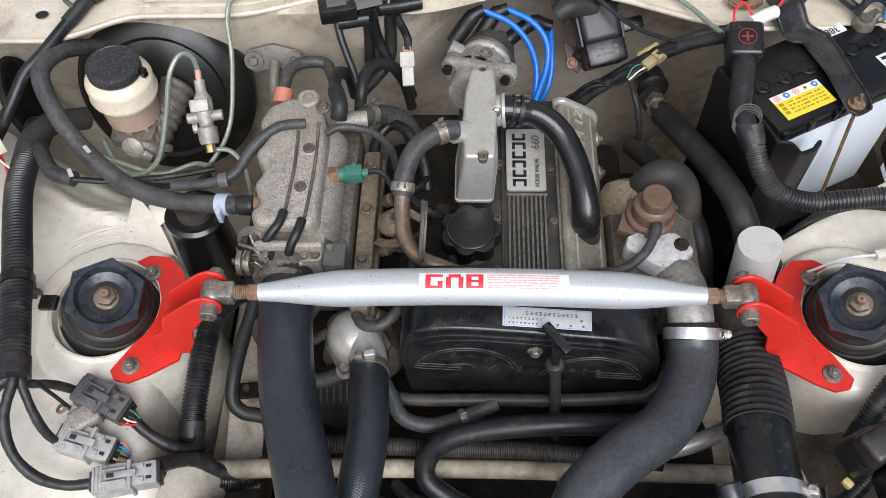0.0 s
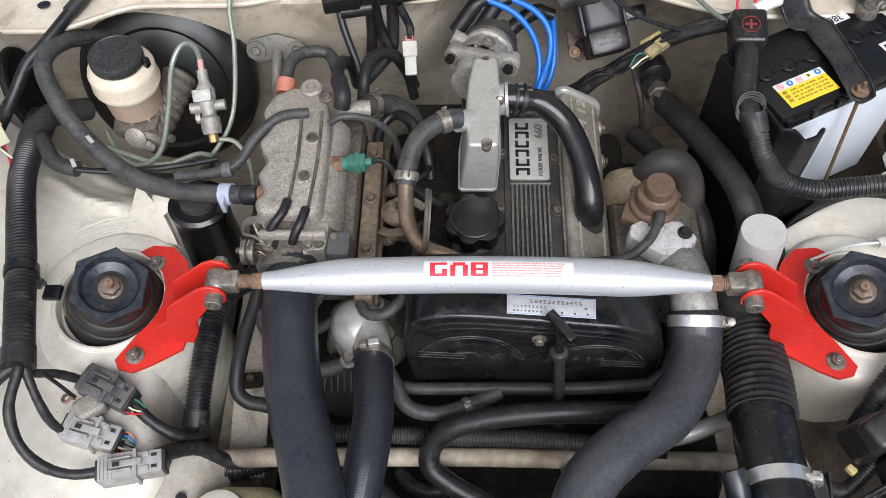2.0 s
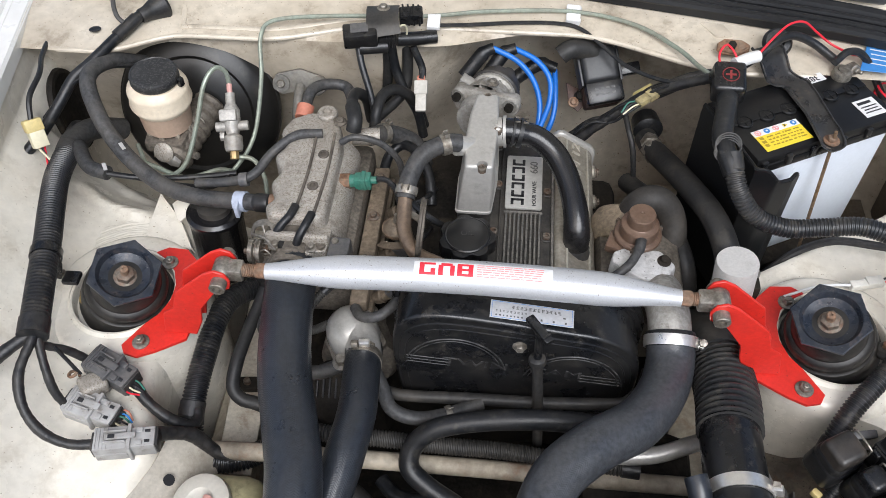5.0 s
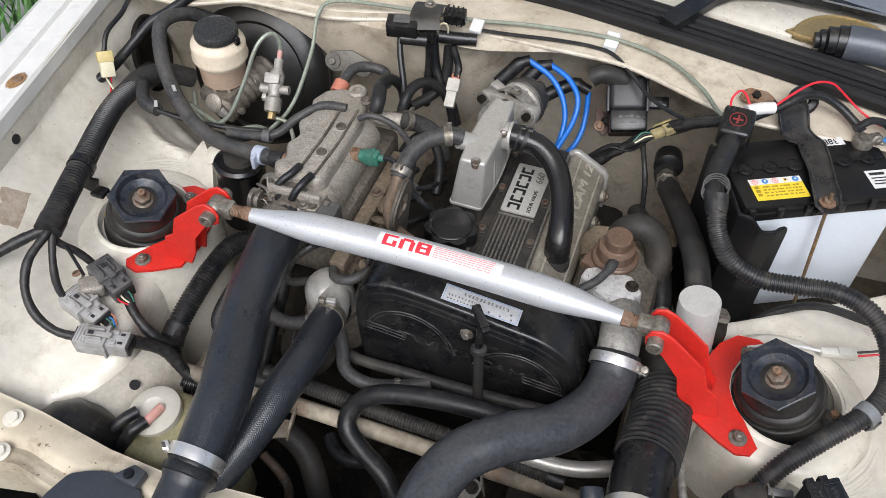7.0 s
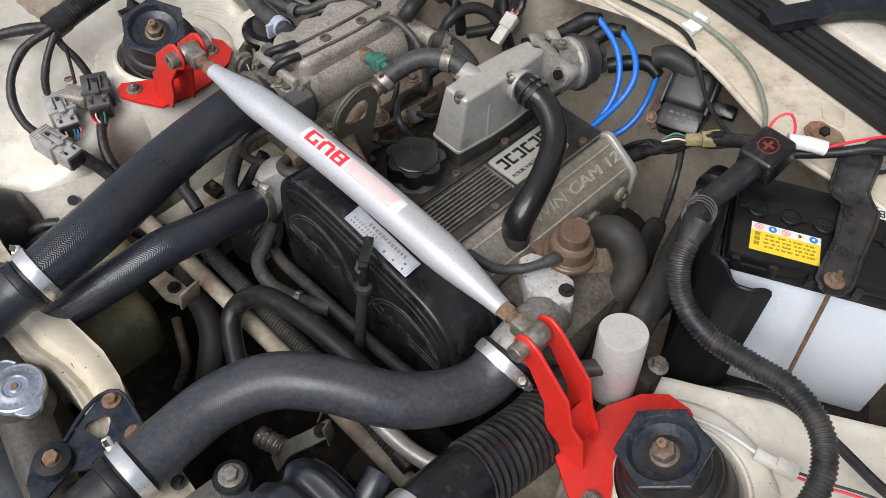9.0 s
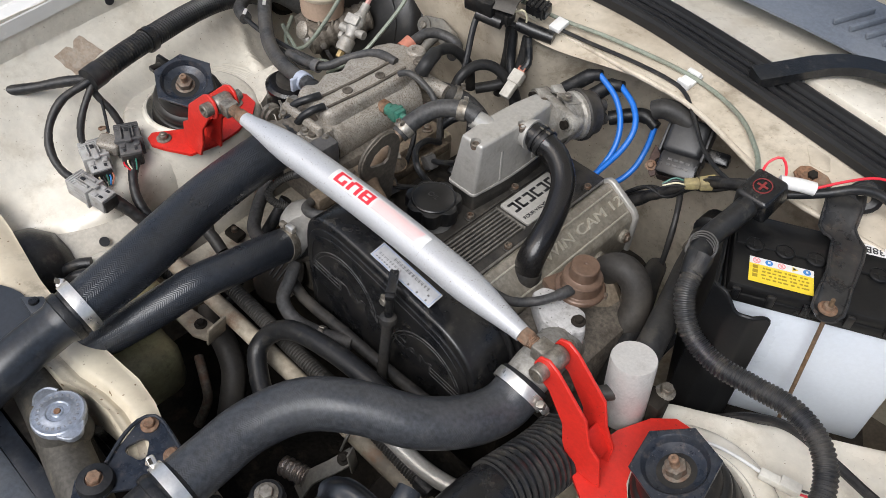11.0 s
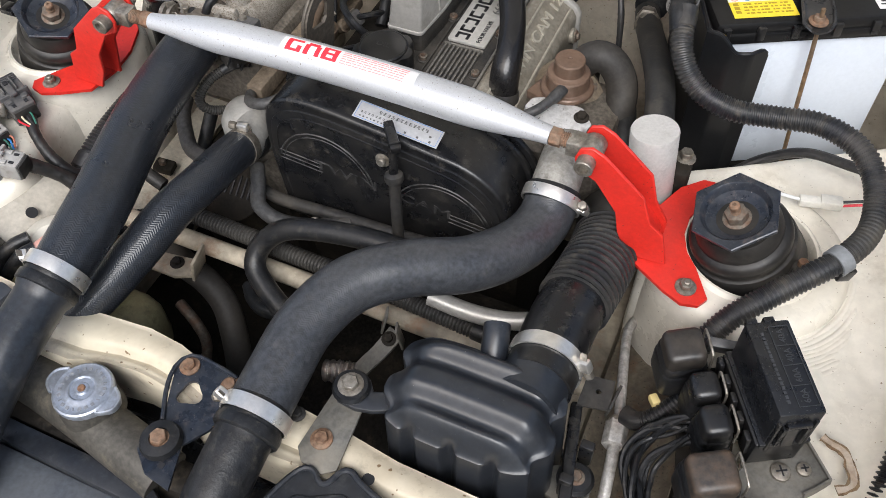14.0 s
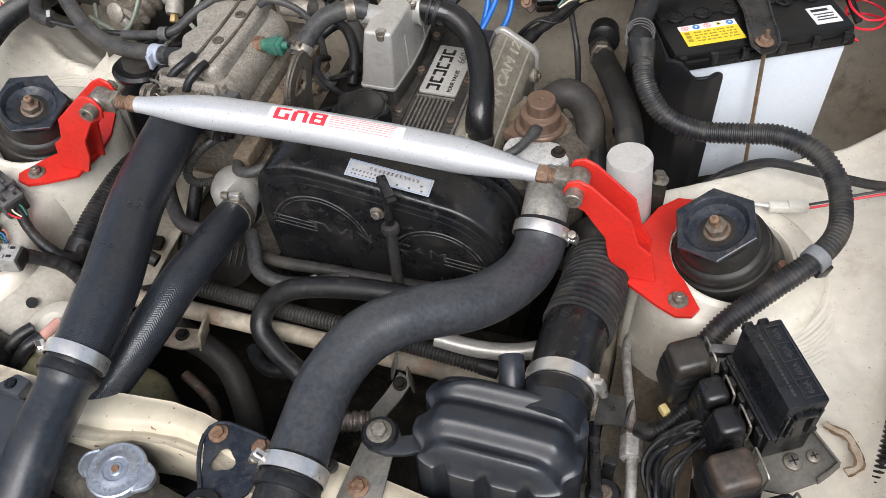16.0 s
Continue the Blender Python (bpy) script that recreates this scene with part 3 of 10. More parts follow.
def firewall():
    def fn(u, v):
        x = -0.76 + 1.52 * u
        if v < 0.6:
            z = 0.30 + 0.55 * v / 0.6
            y = 0.455 - 0.04 * smooth01((z - 0.62) / 0.2) * smooth01((0.1 - x) / 0.2) + 0.095 * smooth01((x + 0.17) / 0.22) * smooth01((0.80 - x) / 0.08) * smooth01((0.848 - z) / 0.02)
        else:
            q = (v - 0.6) / 0.4
            lip = lip_y(x)
            y = lip + (0.62 - lip) * smooth01(q * 1.0)
            z = 0.852 + 0.010 * math.sin(q * 3.1) + 0.006 * smooth01((q - 0.2) * 3)
        y += 0.003 * noise.noise(Vector((x * 7, z * 7, 3)))
        return Vector((x, y, z))
    wall = solid("wall_firewall", sheet(fn, 110, 84, 0.0015), M_BULKHEAD, "grimy cream painted bulkhead with a rolled cowl edge", "bulkhead", kind="structure")
    part("rolled_edge", tube([(-0.66 + 0.02 * k, lip_y(-0.66 + 0.02 * k) + 0.001, 0.8525) for k in range(58)], 0.0042, 10, 0.02), M_BULKHEAD, wall)
    part("pressed_step", tube([(-0.478 + 0.02 * k, lip_y(-0.478 + 0.02 * k) + 0.018 + 0.0006 * (k % 2), 0.8575) for k in range(16)], 0.0046, 10, 0.02, flat=0.5, up=(0, 0, 1)), M_BULKHEAD, wall)
    part("pressed_step", tube([(-0.478, 0.424, 0.8575), (-0.482, 0.450, 0.860), (-0.492, 0.485, 0.864), (-0.505, 0.52, 0.868)], 0.0046, 10, 0.01, flat=0.5, up=(0, 0, 1)), M_BULKHEAD, wall)
    part("pressed_panel", prism([(0.319, 0.477), (0.343, 0.443), (0.369, 0.446), (0.351, 0.484)], 0.860, 0.8665, 0.002, None, 2, 1.0, 0.005), M_BULKHEAD, wall)
    return wall


firewall()


def bonnet():
    """The open bonnet leaning over the rear of the bay."""
    def fn(u, v):
        x = -0.66 + 1.32 * u
        return Vector((x, 0.67 - 0.56 * v - 0.02 * math.sin(u * math.pi), 0.99 + 0.88 * v + 0.03 * math.sin(u * math.pi)))
    solid("ceiling_bonnet", sheet(fn, 20, 16, 0.02), M_CREAM, "cream painted underside of the raised bonnet", "bonnet", kind="structure")


bonnet()


def cowl():
    seal = [(-0.68, 0.50, 0.876), (-0.40, 0.552, 0.878), (-0.15, 0.578, 0.880), (0.0, 0.578, 0.880), (0.15, 0.556, 0.880), (0.35, 0.517, 0.880), (0.54, 0.476, 0.880), (0.70, 0.430, 0.878)]
    root = thing("weatherstrip", "black rubber bonnet weatherstrip with ridges along the cowl", "seal", (0, 0.57, 0.87))
    part("base", ribbon([(x, y, z - 0.004) for x, y, z in seal], 0.074, 0.014), M_STRIP, root)
    for off, r, up in ((-0.030, 0.0075, 0.003), (-0.012, 0.005, 0.003), (0.004, 0.005, 0.004), (0.022, 0.010, 0.004)):
        part("ridge", tube([(x + off * 0.2 * (1 if x > 0 else -1), y + off, z + up) for x, y, z in seal], r, 8, 0.02), M_STRIP, root)

    def fn(u, v):
        x = -0.70 + 1.4 * u
        y = 0.60 - 0.20 * max(0, abs(x) - 0.1) + 0.33 * v
        return Vector((x, y, 0.872 - 0.03 * math.sin(v * 3.0) + 0.06 * v))
    solid("cowl_panel", sheet(fn, 30, 20, 0.002), M_CREAM, "cream scuttle panel behind the weatherstrip", "scuttle", kind="structure")


cowl()


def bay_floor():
    # floor colour near black to paint in the depth's shade
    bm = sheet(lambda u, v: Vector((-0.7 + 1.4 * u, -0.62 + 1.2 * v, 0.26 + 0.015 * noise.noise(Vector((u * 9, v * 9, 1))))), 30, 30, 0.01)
    solid("floor_undertray", bm, M_GRIME_SHADE, "oily undertray far below the engine, blackened for deep shade", "undertray", kind="structure")


bay_floor()


def front_panel():
    """Unseen plain front below the radiator support, added to keep low sky light out."""
    bm = sheet(lambda u, v: Vector((-0.80 + 1.6 * u, -0.70 - 0.04 * math.sin(v * 3.1), 0.18 + 0.50 * v)), 20, 12, 0.004)
    solid("wall_front_light_block", bm, M_WHITE, "plain white unseen front panel, added to block light", "front panel", kind="structure")


front_panel()


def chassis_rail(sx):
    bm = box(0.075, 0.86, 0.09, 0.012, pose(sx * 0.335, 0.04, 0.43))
    solid("wall_chassis_rail", bm, M_CREAM_DIRTY_SHADED, "dirty cream chassis rail along the bay, darkened for shade", "chassis rail", kind="structure")


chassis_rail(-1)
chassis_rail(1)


M_BEAM = material("yellowed_cream_paint", (0.68, 0.61, 0.475), 0.34, dirt=(0.44, 0.36, 0.25), dirt_amount=0.6, dirt_scale=7, grain=0.05, grain_scale=40, bump=0.15, bump_scale=45, stain=(0.17, 0.13, 0.085), stain_amount=0.5, stain_scale=15, specks=(0.20, 0.13, 0.07), specks_scale=140, specks_cut=0.72)


def support_panel():
    """Radiator support: a pressed cream beam that dips behind the radiator cap."""
    back = [(-0.76, -0.30), (-0.50, -0.316), (-0.42, -0.322), (-0.306, -0.338), (-0.222, -0.342), (-0.126, -0.333), (-0.080, -0.329), (-0.038, -0.333), (0.0, -0.343), (0.048, -0.348), (0.107, -0.346), (0.171, -0.352), (0.231, -0.360), (0.316, -0.362), (0.42, -0.38), (0.60, -0.37)]
    front = [(-0.76, -0.44), (-0.50, -0.42), (-0.40, -0.40), (-0.30, -0.415), (-0.22, -0.402), (-0.136, -0.400), (-0.098, -0.386), (-0.063, -0.382), (-0.014, -0.386), (0.03, -0.406), (0.116, -0.407), (0.164, -0.404), (0.22, -0.412), (0.31, -0.42), (0.42, -0.43), (0.60, -0.42)]

    def fn(u, v):
        f = u * (len(back) - 1)
        i = min(int(f), len(back) - 2)
        k = f - i
        a = Vector(back[i]).lerp(Vector(back[i + 1]), k)
        b = Vector(front[i]).lerp(Vector(front[i + 1]), k)
        if v < 0.15:
            return Vector((a.x, a.y, 0.64 + 0.06 * v / 0.15))
        if v > 0.85:
            return Vector((b.x, b.y, 0.70 - 0.07 * (v - 0.85) / 0.15))
        q = a.lerp(b, (v - 0.15) / 0.7)
        q.y += 0.002 * noise.noise(Vector((q.x * 16, 4, 2)))
        k = (v - 0.15) / 0.7
        crease = smooth01(1 - abs(k - 0.66) / 0.16)
        return Vector((q.x, q.y, 0.698 + 0.007 * math.sin(min(1.0, k / 0.66) * math.pi * 0.8) - 0.006 * crease + 0.003 * smooth01((k - 0.86) / 0.1) + 0.0015 * noise.noise(Vector((q.x * 14, q.y * 14, 2)))))
    solid("wall_radiator_support", sheet(fn, 105, 34, 0.002), M_BEAM, "yellowed cream pressed radiator support beam across the front", "radiator support", kind="structure")


support_panel()


# ---- strut mounts and brace ----
def strut_mount(sx):
    base, top = Vector((sx * 0.482, 0.018, 0.690)), Vector((sx * 0.455, 0.0, 0.774))
    way = (top - base).normalized()
    m = axis_pose(base, way)
    h = (top - base).length
    root = thing("strut_mount", "black rubber strut mount with a hexagonal plate and rusty nut", "strut mount", base, "strut mounts")
    part("rubber_cone", lathe([(0.064, -0.02), (0.0650, 0.003), (0.0640, 0.009), (0.0622, 0.012), (0.0600, 0.028), (0.0580, 0.038), (0.0568, 0.0405), (0.0545, 0.0415), (0.0535, 0.0430), (0.0535, 0.0465), (0.0545, 0.0500), (0.0535, 0.0560), (0.0500, 0.0605), (0.0460, 0.0620), (0.0445, h - 0.014), (0.040, h - 0.007), (0, h - 0.007)], 48, m), M_MOUNT, root)
    pm = axis_pose(top, way, 4)
    part("hex_plate", dish_plate(pm), M_PLATE, root, "dark blue-grey hexagonal steel plate, dished in the middle")
    nut = lathe([(0, 0), (0.015, 0), (0.015, 0.002), (0.012, 0.003), (0, 0.003)], 20)
    add(nut, prism(hexagon(0.0125), 0.002, 0.013, 0.001))
    nut.transform(pm @ pose(0, 0, -0.008))
    part("nut", nut, M_AGED, root)
    part("stud", lathe([(0, 0), (0.0058, 0), (0.0050, 0.002), (0.0058, 0.004), (0.0050, 0.006), (0.0058, 0.008), (0.0050, 0.010), (0.0056, 0.012), (0.0056, 0.017), (0.0045, 0.0185), (0.0020, 0.0185), (0.0018, 0.0165), (0, 0.0165)], 14, pm), M_RUSTY, root)
    return root


M_MOUNT = material("dusty_mount_rubber", (0.014, 0.0135, 0.013), 0.42, dirt=(0.050, 0.044, 0.037), dirt_amount=0.4, dirt_scale=14, grain=0.25, bump=0.15, bump_scale=300, stain=(0.09, 0.078, 0.062), stain_amount=0.3, stain_scale=40, gloss=0.4)
M_PLATE = material("blue_black_plate", (0.018, 0.024, 0.036), 0.28, 0.2, dirt=(0.070, 0.072, 0.078), dirt_amount=0.5, dirt_scale=40, grain=0.2, bump=0.25, bump_scale=260, stain=(0.15, 0.115, 0.09), stain_amount=0.4, stain_scale=90, specks=(0.18, 0.165, 0.15), specks_scale=420, specks_cut=0.73)
M_AGED = material("aged_nut_steel", (0.19, 0.165, 0.135), 0.55, 0.5, dirt=(0.16, 0.075, 0.04), dirt_amount=0.8, dirt_scale=70, grain=0.25, bump=0.3, bump_scale=500)


def dish_plate(m):
    """A hexagonal plate with a round dish pressed into it."""
    bm = empty_bm()
    n = 48
    rings = []

    def hex_r(a, r):
        k = (a + math.pi / 6) % (math.pi / 3) - math.pi / 6
        return r * math.cos(math.pi / 6) / math.cos(k)
    for r, z, h in ((0.010, -0.0105, 0), (0.0200, -0.0105, 0), (0.0265, -0.0085, 0), (0.0320, -0.0015, 0), (0.0345, 0.0050, 0), (0.0365, 0.0072, 0), (0.0390, 0.0074, 0), (0.0475, 0.0075, 1), (0.0488, 0.0066, 1), (0.0488, 0.0030, 1), (0.046, 0.0018, 1), (0.036, 0.0005, 0), (0.010, -0.013, 0)):
        ring = []
        for k in range(n):
            a = 2 * math.pi * k / n
            rr = hex_r(a, r) * 1.0 if h else r
            ring.append(bm.verts.new((rr * math.cos(a), rr * math.sin(a), z)))
        rings.append(ring)
    for a, b in zip(rings, rings[1:]):
        for k in range(n):
            bm.faces.new((a[k], a[(k + 1) % n], b[(k + 1) % n], b[k]))
    bm.faces.new(rings[0])
    bm.faces.new(rings[-1])
    bmesh.ops.recalc_face_normals(bm, faces=bm.faces[:])
    bm.transform(m)
    return bm


strut_mount(-1)
strut_mount(1)


def plate_xz(outline, y0, y1, bevel=0.001):
    """A plate whose outline lies in x, z."""
    return prism(outline, y0, y1, bevel, Matrix(((1, 0, 0, 0), (0, 0, 1, 0), (0, 1, 0, 0), (0, 0, 0, 1))), seg=1)


def brace_bracket(sx):
    root = thing("brace_bracket", "bright red steel strut brace bracket bolted on the tower", "bracket", (sx * 0.38, 0, 0.71), "brace brackets")
    arc = [(0.483 + 0.073 * math.cos(radians(a)), 0.018 + 0.073 * math.sin(radians(a))) for a in (112, 130, 150, 170, 190, 210, 228)]
    out = [(0.455, -0.072), (0.448, -0.084), (0.430, -0.088), (0.408, -0.078), (0.372, -0.056), (0.366, -0.01), (0.372, 0.03), (0.390, 0.072), (0.412, 0.094), (0.440, 0.096), (0.456, 0.086)]
    flip = Matrix.Diagonal((sx, 1, 1, 1))

    def put(name, bm):
        bm.transform(flip)
        if sx < 0:
            bmesh.ops.reverse_faces(bm, faces=bm.faces[:])
        return part(name, bm, M_RED, root)
    put("base_plate", prism(out + arc, 0.709, 0.7135, 0.001, seg=1, vertical=0.006))
    put("front_ear", plate_xz([(0.287, 0.838), (0.292, 0.852), (0.304, 0.857), (0.318, 0.850), (0.364, 0.808), (0.376, 0.772), (0.392, 0.760), (0.402, 0.716), (0.358, 0.714), (0.344, 0.745), (0.338, 0.775), (0.312, 0.812), (0.290, 0.824)], -0.048, -0.044))
    put("rear_ear", plate_xz([(0.287, 0.838), (0.292, 0.852), (0.304, 0.857), (0.318, 0.850), (0.364, 0.808), (0.374, 0.772), (0.390, 0.745), (0.390, 0.714), (0.355, 0.714), (0.340, 0.775), (0.312, 0.812), (0.290, 0.824)], -0.014, -0.010))
    put("web", box(0.038, 0.036, 0.003, 0.001, pose(0.372, -0.029, 0.752, 0, 52, 0)))
    for y in (-0.066, 0.068):
        bolt((sx * 0.430, y, 0.7135), (0, 0, 1), 0.0075, 0.007, M_STEEL, root, stud=0.004)
    part("pinch_bolt", lathe([(0, 0), (0.0100, 0), (0.0100, 0.012), (0.0090, 0.013), (0.0055, 0.013), (0.0050, 0.007), (0, 0.007)], 20, axis_pose((sx * 0.300, -0.048, 0.838), (0, -1, 0))), M_STEEL, root, "grey allen-headed pinch bolt")
    bolt((sx * 0.300, -0.010, 0.838), (0, 1, 0), 0.0085, 0.009, M_STEEL, root)
    return root


brace_bracket(-1)
brace_bracket(1)


def strut_brace():
    root = thing("strut_brace", "silver painted tapered strut brace tube with a red and white sticker", "strut brace", (0, -0.028, 0.82))
    z = 0.840

    def rad(s, share):
        d = min(share, 1 - share) * 0.50
        return 0.0105 + 0.0110 * smooth01(d / 0.105) ** 0.75
    def bow(x):
        k = 1 - min(1.0, abs(x - 0.004) / 0.25) ** 2
        return Vector((0, 0.0072 * k, 0.0042 * k))
    part("tube", tube([Vector((x, -0.029, z)) + bow(x) for x in [-0.246 + 0.0501 * k for k in range(11)]], rad, 32, 0.006, flat=0.92, up=(0, 0, 1)), M_SILVER, root)
    for s in (-1, 1):
        x0 = -0.246 if s < 0 else 0.255
        part("lock_nut", prism(hexagon(0.0105), 0, 0.012, 0.0008, axis_pose((x0, -0.029, z), (s, 0, 0))), M_RUSTY, root)
        part("threaded_rod", ribbed([(x0 + s * 0.010, -0.029, z), (x0 + s * 0.034, -0.029, z - 0.001)], 0.0085, 0.0022, 0.12, 14), M_RUSTY, root)
        e = lathe([(0, -0.013), (0.011, -0.013), (0.013, -0.010), (0.013, 0.010), (0.011, 0.013), (0, 0.013)], 20, axis_pose((s * 0.300, -0.029, z - 0.002), (0, 1, 0)))
        add(e, box(0.026, 0.022, 0.020, 0.003, pose(s * 0.287, -0.029, z - 0.012)))
        part("rod_end", e, M_STEEL, root)
    # sticker wrapped on the upper front of the tube
    lean = radians(11)

    def wrap(x, h, out=0.0006):
        a = lean + h / 0.0208
        r = 0.0215 + out
        return Vector((x, -0.029 - math.sin(a) * r, z + math.cos(a) * r * 0.92)) + bow(x)

    def patch(name, x0, x1, h0, h1, mat, out):
        bm = sheet(lambda u, v: wrap(x0 + (x1 - x0) * u, h0 + (h1 - h0) * v, out), max(2, int(abs(x1 - x0) / 0.006)), 6, 0.0002)
        return part(name, bm, mat, root)
    H = 0.0098
    patch("sticker", -0.063, 0.102, -H, H, M_PAPER, 0.0004)
    # three red block shapes: a hooked ring, a peaked ring and a double ring
    t, hh = 0.0058, 0.0078

    def strokes(items):
        bm = empty_bm()
        for x0, x1, h0, h1 in items:
            add(bm, sheet(lambda u, v: wrap(x0 + (x1 - x0) * u, h0 + (h1 - h0) * v, 0.0008), 3, 4, 0.0002))
        part("emblem", bm, M_REDINK, root)
    a = -0.0560
    strokes([(a, a + t, -hh, hh), (a, a + 0.019, -hh, -hh + 0.003), (a, a + 0.019, hh - 0.003, hh), (a + 0.0135, a + 0.019, 0.0, hh)])
    a += 0.0225
    strokes([(a, a + t, -hh + 0.003, hh), (a + 0.014, a + 0.0195, -hh + 0.003, hh), (a + 0.003, a + 0.0165, -hh, -hh + 0.004)])
    a += 0.0225
    strokes([(a, a + t, -hh, hh), (a + 0.0135, a + 0.019, -hh, hh), (a, a + 0.019, -hh, -hh + 0.0028), (a, a + 0.019, hh - 0.0028, hh), (a, a + 0.019, -0.0012, 0.0014)])
    rnd = random.Random(5)
    bm = empty_bm()
    for k in range(6):
        h0 = -0.0076 + k * 0.0028
        x = 0.0125
        end = 0.099 - rnd.random() * 0.012
        while x < end:
            w = 0.004 + rnd.random() * 0.007
            x1 = min(x + w, end)
            add(bm, sheet(lambda u, v: wrap(x + (x1 - x) * u, h0 + 0.0011 * v, 0.0008), 2, 1, 0.0001))
            x = x1 + 0.0012
    part("small_print", bm, M_PINKINK, root, "rows of tiny red print on the sticker")


strut_brace()


# ---- big hoses ----
M_BRONZE = material("bronzed_steel_pipe", (0.24, 0.175, 0.125), 0.4, 0.6, dirt=(0.12, 0.085, 0.06), dirt_amount=0.6, dirt_scale=20, grain=0.12, stain=(0.30, 0.20, 0.12), stain_amount=0.4, stain_scale=30)
M_VALVE = material("dusty_cast_valve", (0.40, 0.385, 0.355), 0.5, 0.35, dirt=(0.20, 0.175, 0.14), dirt_amount=0.7, dirt_scale=30, grain=0.15, bump=0.4, bump_scale=350, stain=(0.10, 0.085, 0.065), stain_amount=0.6, stain_scale=55)

M_PALECAST = material("pale_oxidised_casting", (0.64, 0.63, 0.62), 0.48, 0.2, dirt=(0.45, 0.435, 0.41), dirt_amount=0.5, dirt_scale=20, grain=0.10, bump=0.4, bump_scale=260, stain=(0.16, 0.14, 0.12), stain_amount=0.45, stain_scale=40, specks=(0.07, 0.06, 0.05), specks_scale=320, specks_cut=0.70)
M_PIPE = material("satin_black_pipe", (0.020, 0.024, 0.031), 0.33, dirt=(0.05, 0.05, 0.052), dirt_amount=0.3, dirt_scale=16, grain=0.2, bump=0.12, bump_scale=220, stain=(0.10, 0.095, 0.085), stain_amount=0.3, stain_scale=50)
A = [(-0.236, 0.055, 0.770), (-0.230, 0.0, 0.781), (-0.222, -0.073, 0.779), (-0.210, -0.136, 0.778), (-0.191, -0.198, 0.779), (-0.174, -0.258, 0.778), (-0.167, -0.320, 0.770), (-0.166, -0.352, 0.764)]
cuffed_hose("intake_hose", A, lambda s, k: 0.0325 - 0.003 * smooth01((k - 0.8) / 0.2), M_HOSE, "thick black cloth-patterned rubber intake hose")
hose("intake_pipe", [(-0.166, -0.345, 0.765), (-0.166, -0.382, 0.757), (-0.164, -0.442, 0.741), (-0.162, -0.52, 0.70), (-0.160, -0.60, 0.62)], lambda s, k: 0.0275 if s > 0.022 else 0.0305, M_PIPE, "black plastic intercooler pipe below a hose clamp", seg=28)
clamp((-0.167, -0.338, 0.767), (0.0, -0.98, -0.2), 0.0322, 0.015, (-1, 0, 0.2))
solid("hose_lip", lathe([(0.026, -0.004), (0.0322, -0.004), (0.0330, 0.0), (0.0325, 0.006), (0.0305, 0.0075), (0.026, 0.0075)], 36, axis_pose((-0.1665, -0.3545, 0.7637), (0.0, -0.98, -0.2))), M_RUBBER, "black rubber lip at the end of a hose", "hose end", "hose ends")
B = [(-0.137, -0.035, 0.690), (-0.133, -0.060, 0.703), (-0.128, -0.104, 0.720), (-0.124, -0.154, 0.733), (-0.128, -0.206, 0.738), (-0.139, -0.259, 0.724), (-0.160, -0.313, 0.700), (-0.190, -0.36, 0.67), (-0.22, -0.41, 0.62)]
cuffed_hose("radiator_hose", B, 0.0242, M_HOSE, "black cloth-patterned rubber radiator hose", 24, (True, False))
C = [(0.262, -0.014, 0.745), (0.262, -0.050, 0.728), (0.248, -0.095, 0.729), (0.214, -0.146, 0.742), (0.161, -0.187, 0.757), (0.118, -0.230, 0.760), (0.097, -0.285, 0.754), (0.096, -0.340, 0.748), (0.099, -0.395, 0.744)]
cuffed_hose("turbo_hose", C, 0.0305, M_HOSE_WORN, "thick black rubber turbo hose in a long S-bend")
hose("turbo_pipe", [(0.099, -0.385, 0.745), (0.099, -0.43, 0.738), (0.10, -0.50, 0.71), (0.10, -0.58, 0.62)], lambda s, k: 0.0285 if s > 0.02 else 0.031, M_RUBBER, "black rubber pipe below a bright hose clamp", seg=28)
clamp((0.099, -0.387, 0.745), (0.02, -0.99, -0.1), 0.0328, 0.015, (-1, 0, 0.6))
solid("hose_lip", lathe([(0.026, -0.004), (0.0328, -0.004), (0.0335, 0.0), (0.0330, 0.006), (0.0310, 0.0075), (0.026, 0.0075)], 36, axis_pose((0.0992, -0.4025, 0.7435), (0.02, -0.99, -0.1))), M_RUBBER, "black rubber lip at the end of a hose", "hose end", "hose ends")
clamp((0.263, -0.026, 0.739), (-0.02, -0.90, -0.42), 0.0328, 0.014, (1, 0, 0.15))
hose("turbo_outlet", [(0.250, 0.090, 0.700), (0.255, 0.055, 0.738), (0.260, 0.010, 0.751), (0.262, -0.03, 0.738)], lambda s, k: 0.0275, M_VALVE, "pale cast alloy turbo outlet neck", "turbo outlet", seg=24)
D = [(0.030, 0.248, 0.835), (0.050, 0.248, 0.833), (0.081, 0.246, 0.826), (0.110, 0.228, 0.810), (0.129, 0.194, 0.792), (0.140, 0.156, 0.772), (0.143, 0.134, 0.752), (0.143, 0.128, 0.72)]
hose("breather_pipe", D, lambda s, k: 0.0168 + 0.0022 * smooth01((k - 0.6) / 0.3) if s > 0.035 else 0.0185, M_GLOSSY, "shiny black moulded breather pipe curving over the rocker cover", seg=22)
clamp((0.056, 0.248, 0.832), (0.95, -0.03, -0.2), 0.0192, 0.006, (0, 0, 1), "spring_clamp", "dark spring clamp on the breather pipe", M_RUBBER)
clamp((0.046, 0.248, 0.833), (0.97, -0.03, -0.15), 0.0192, 0.004, (0, 0, 1), "spring_clamp", "dark spring clamp on the breather pipe", M_RUBBER)
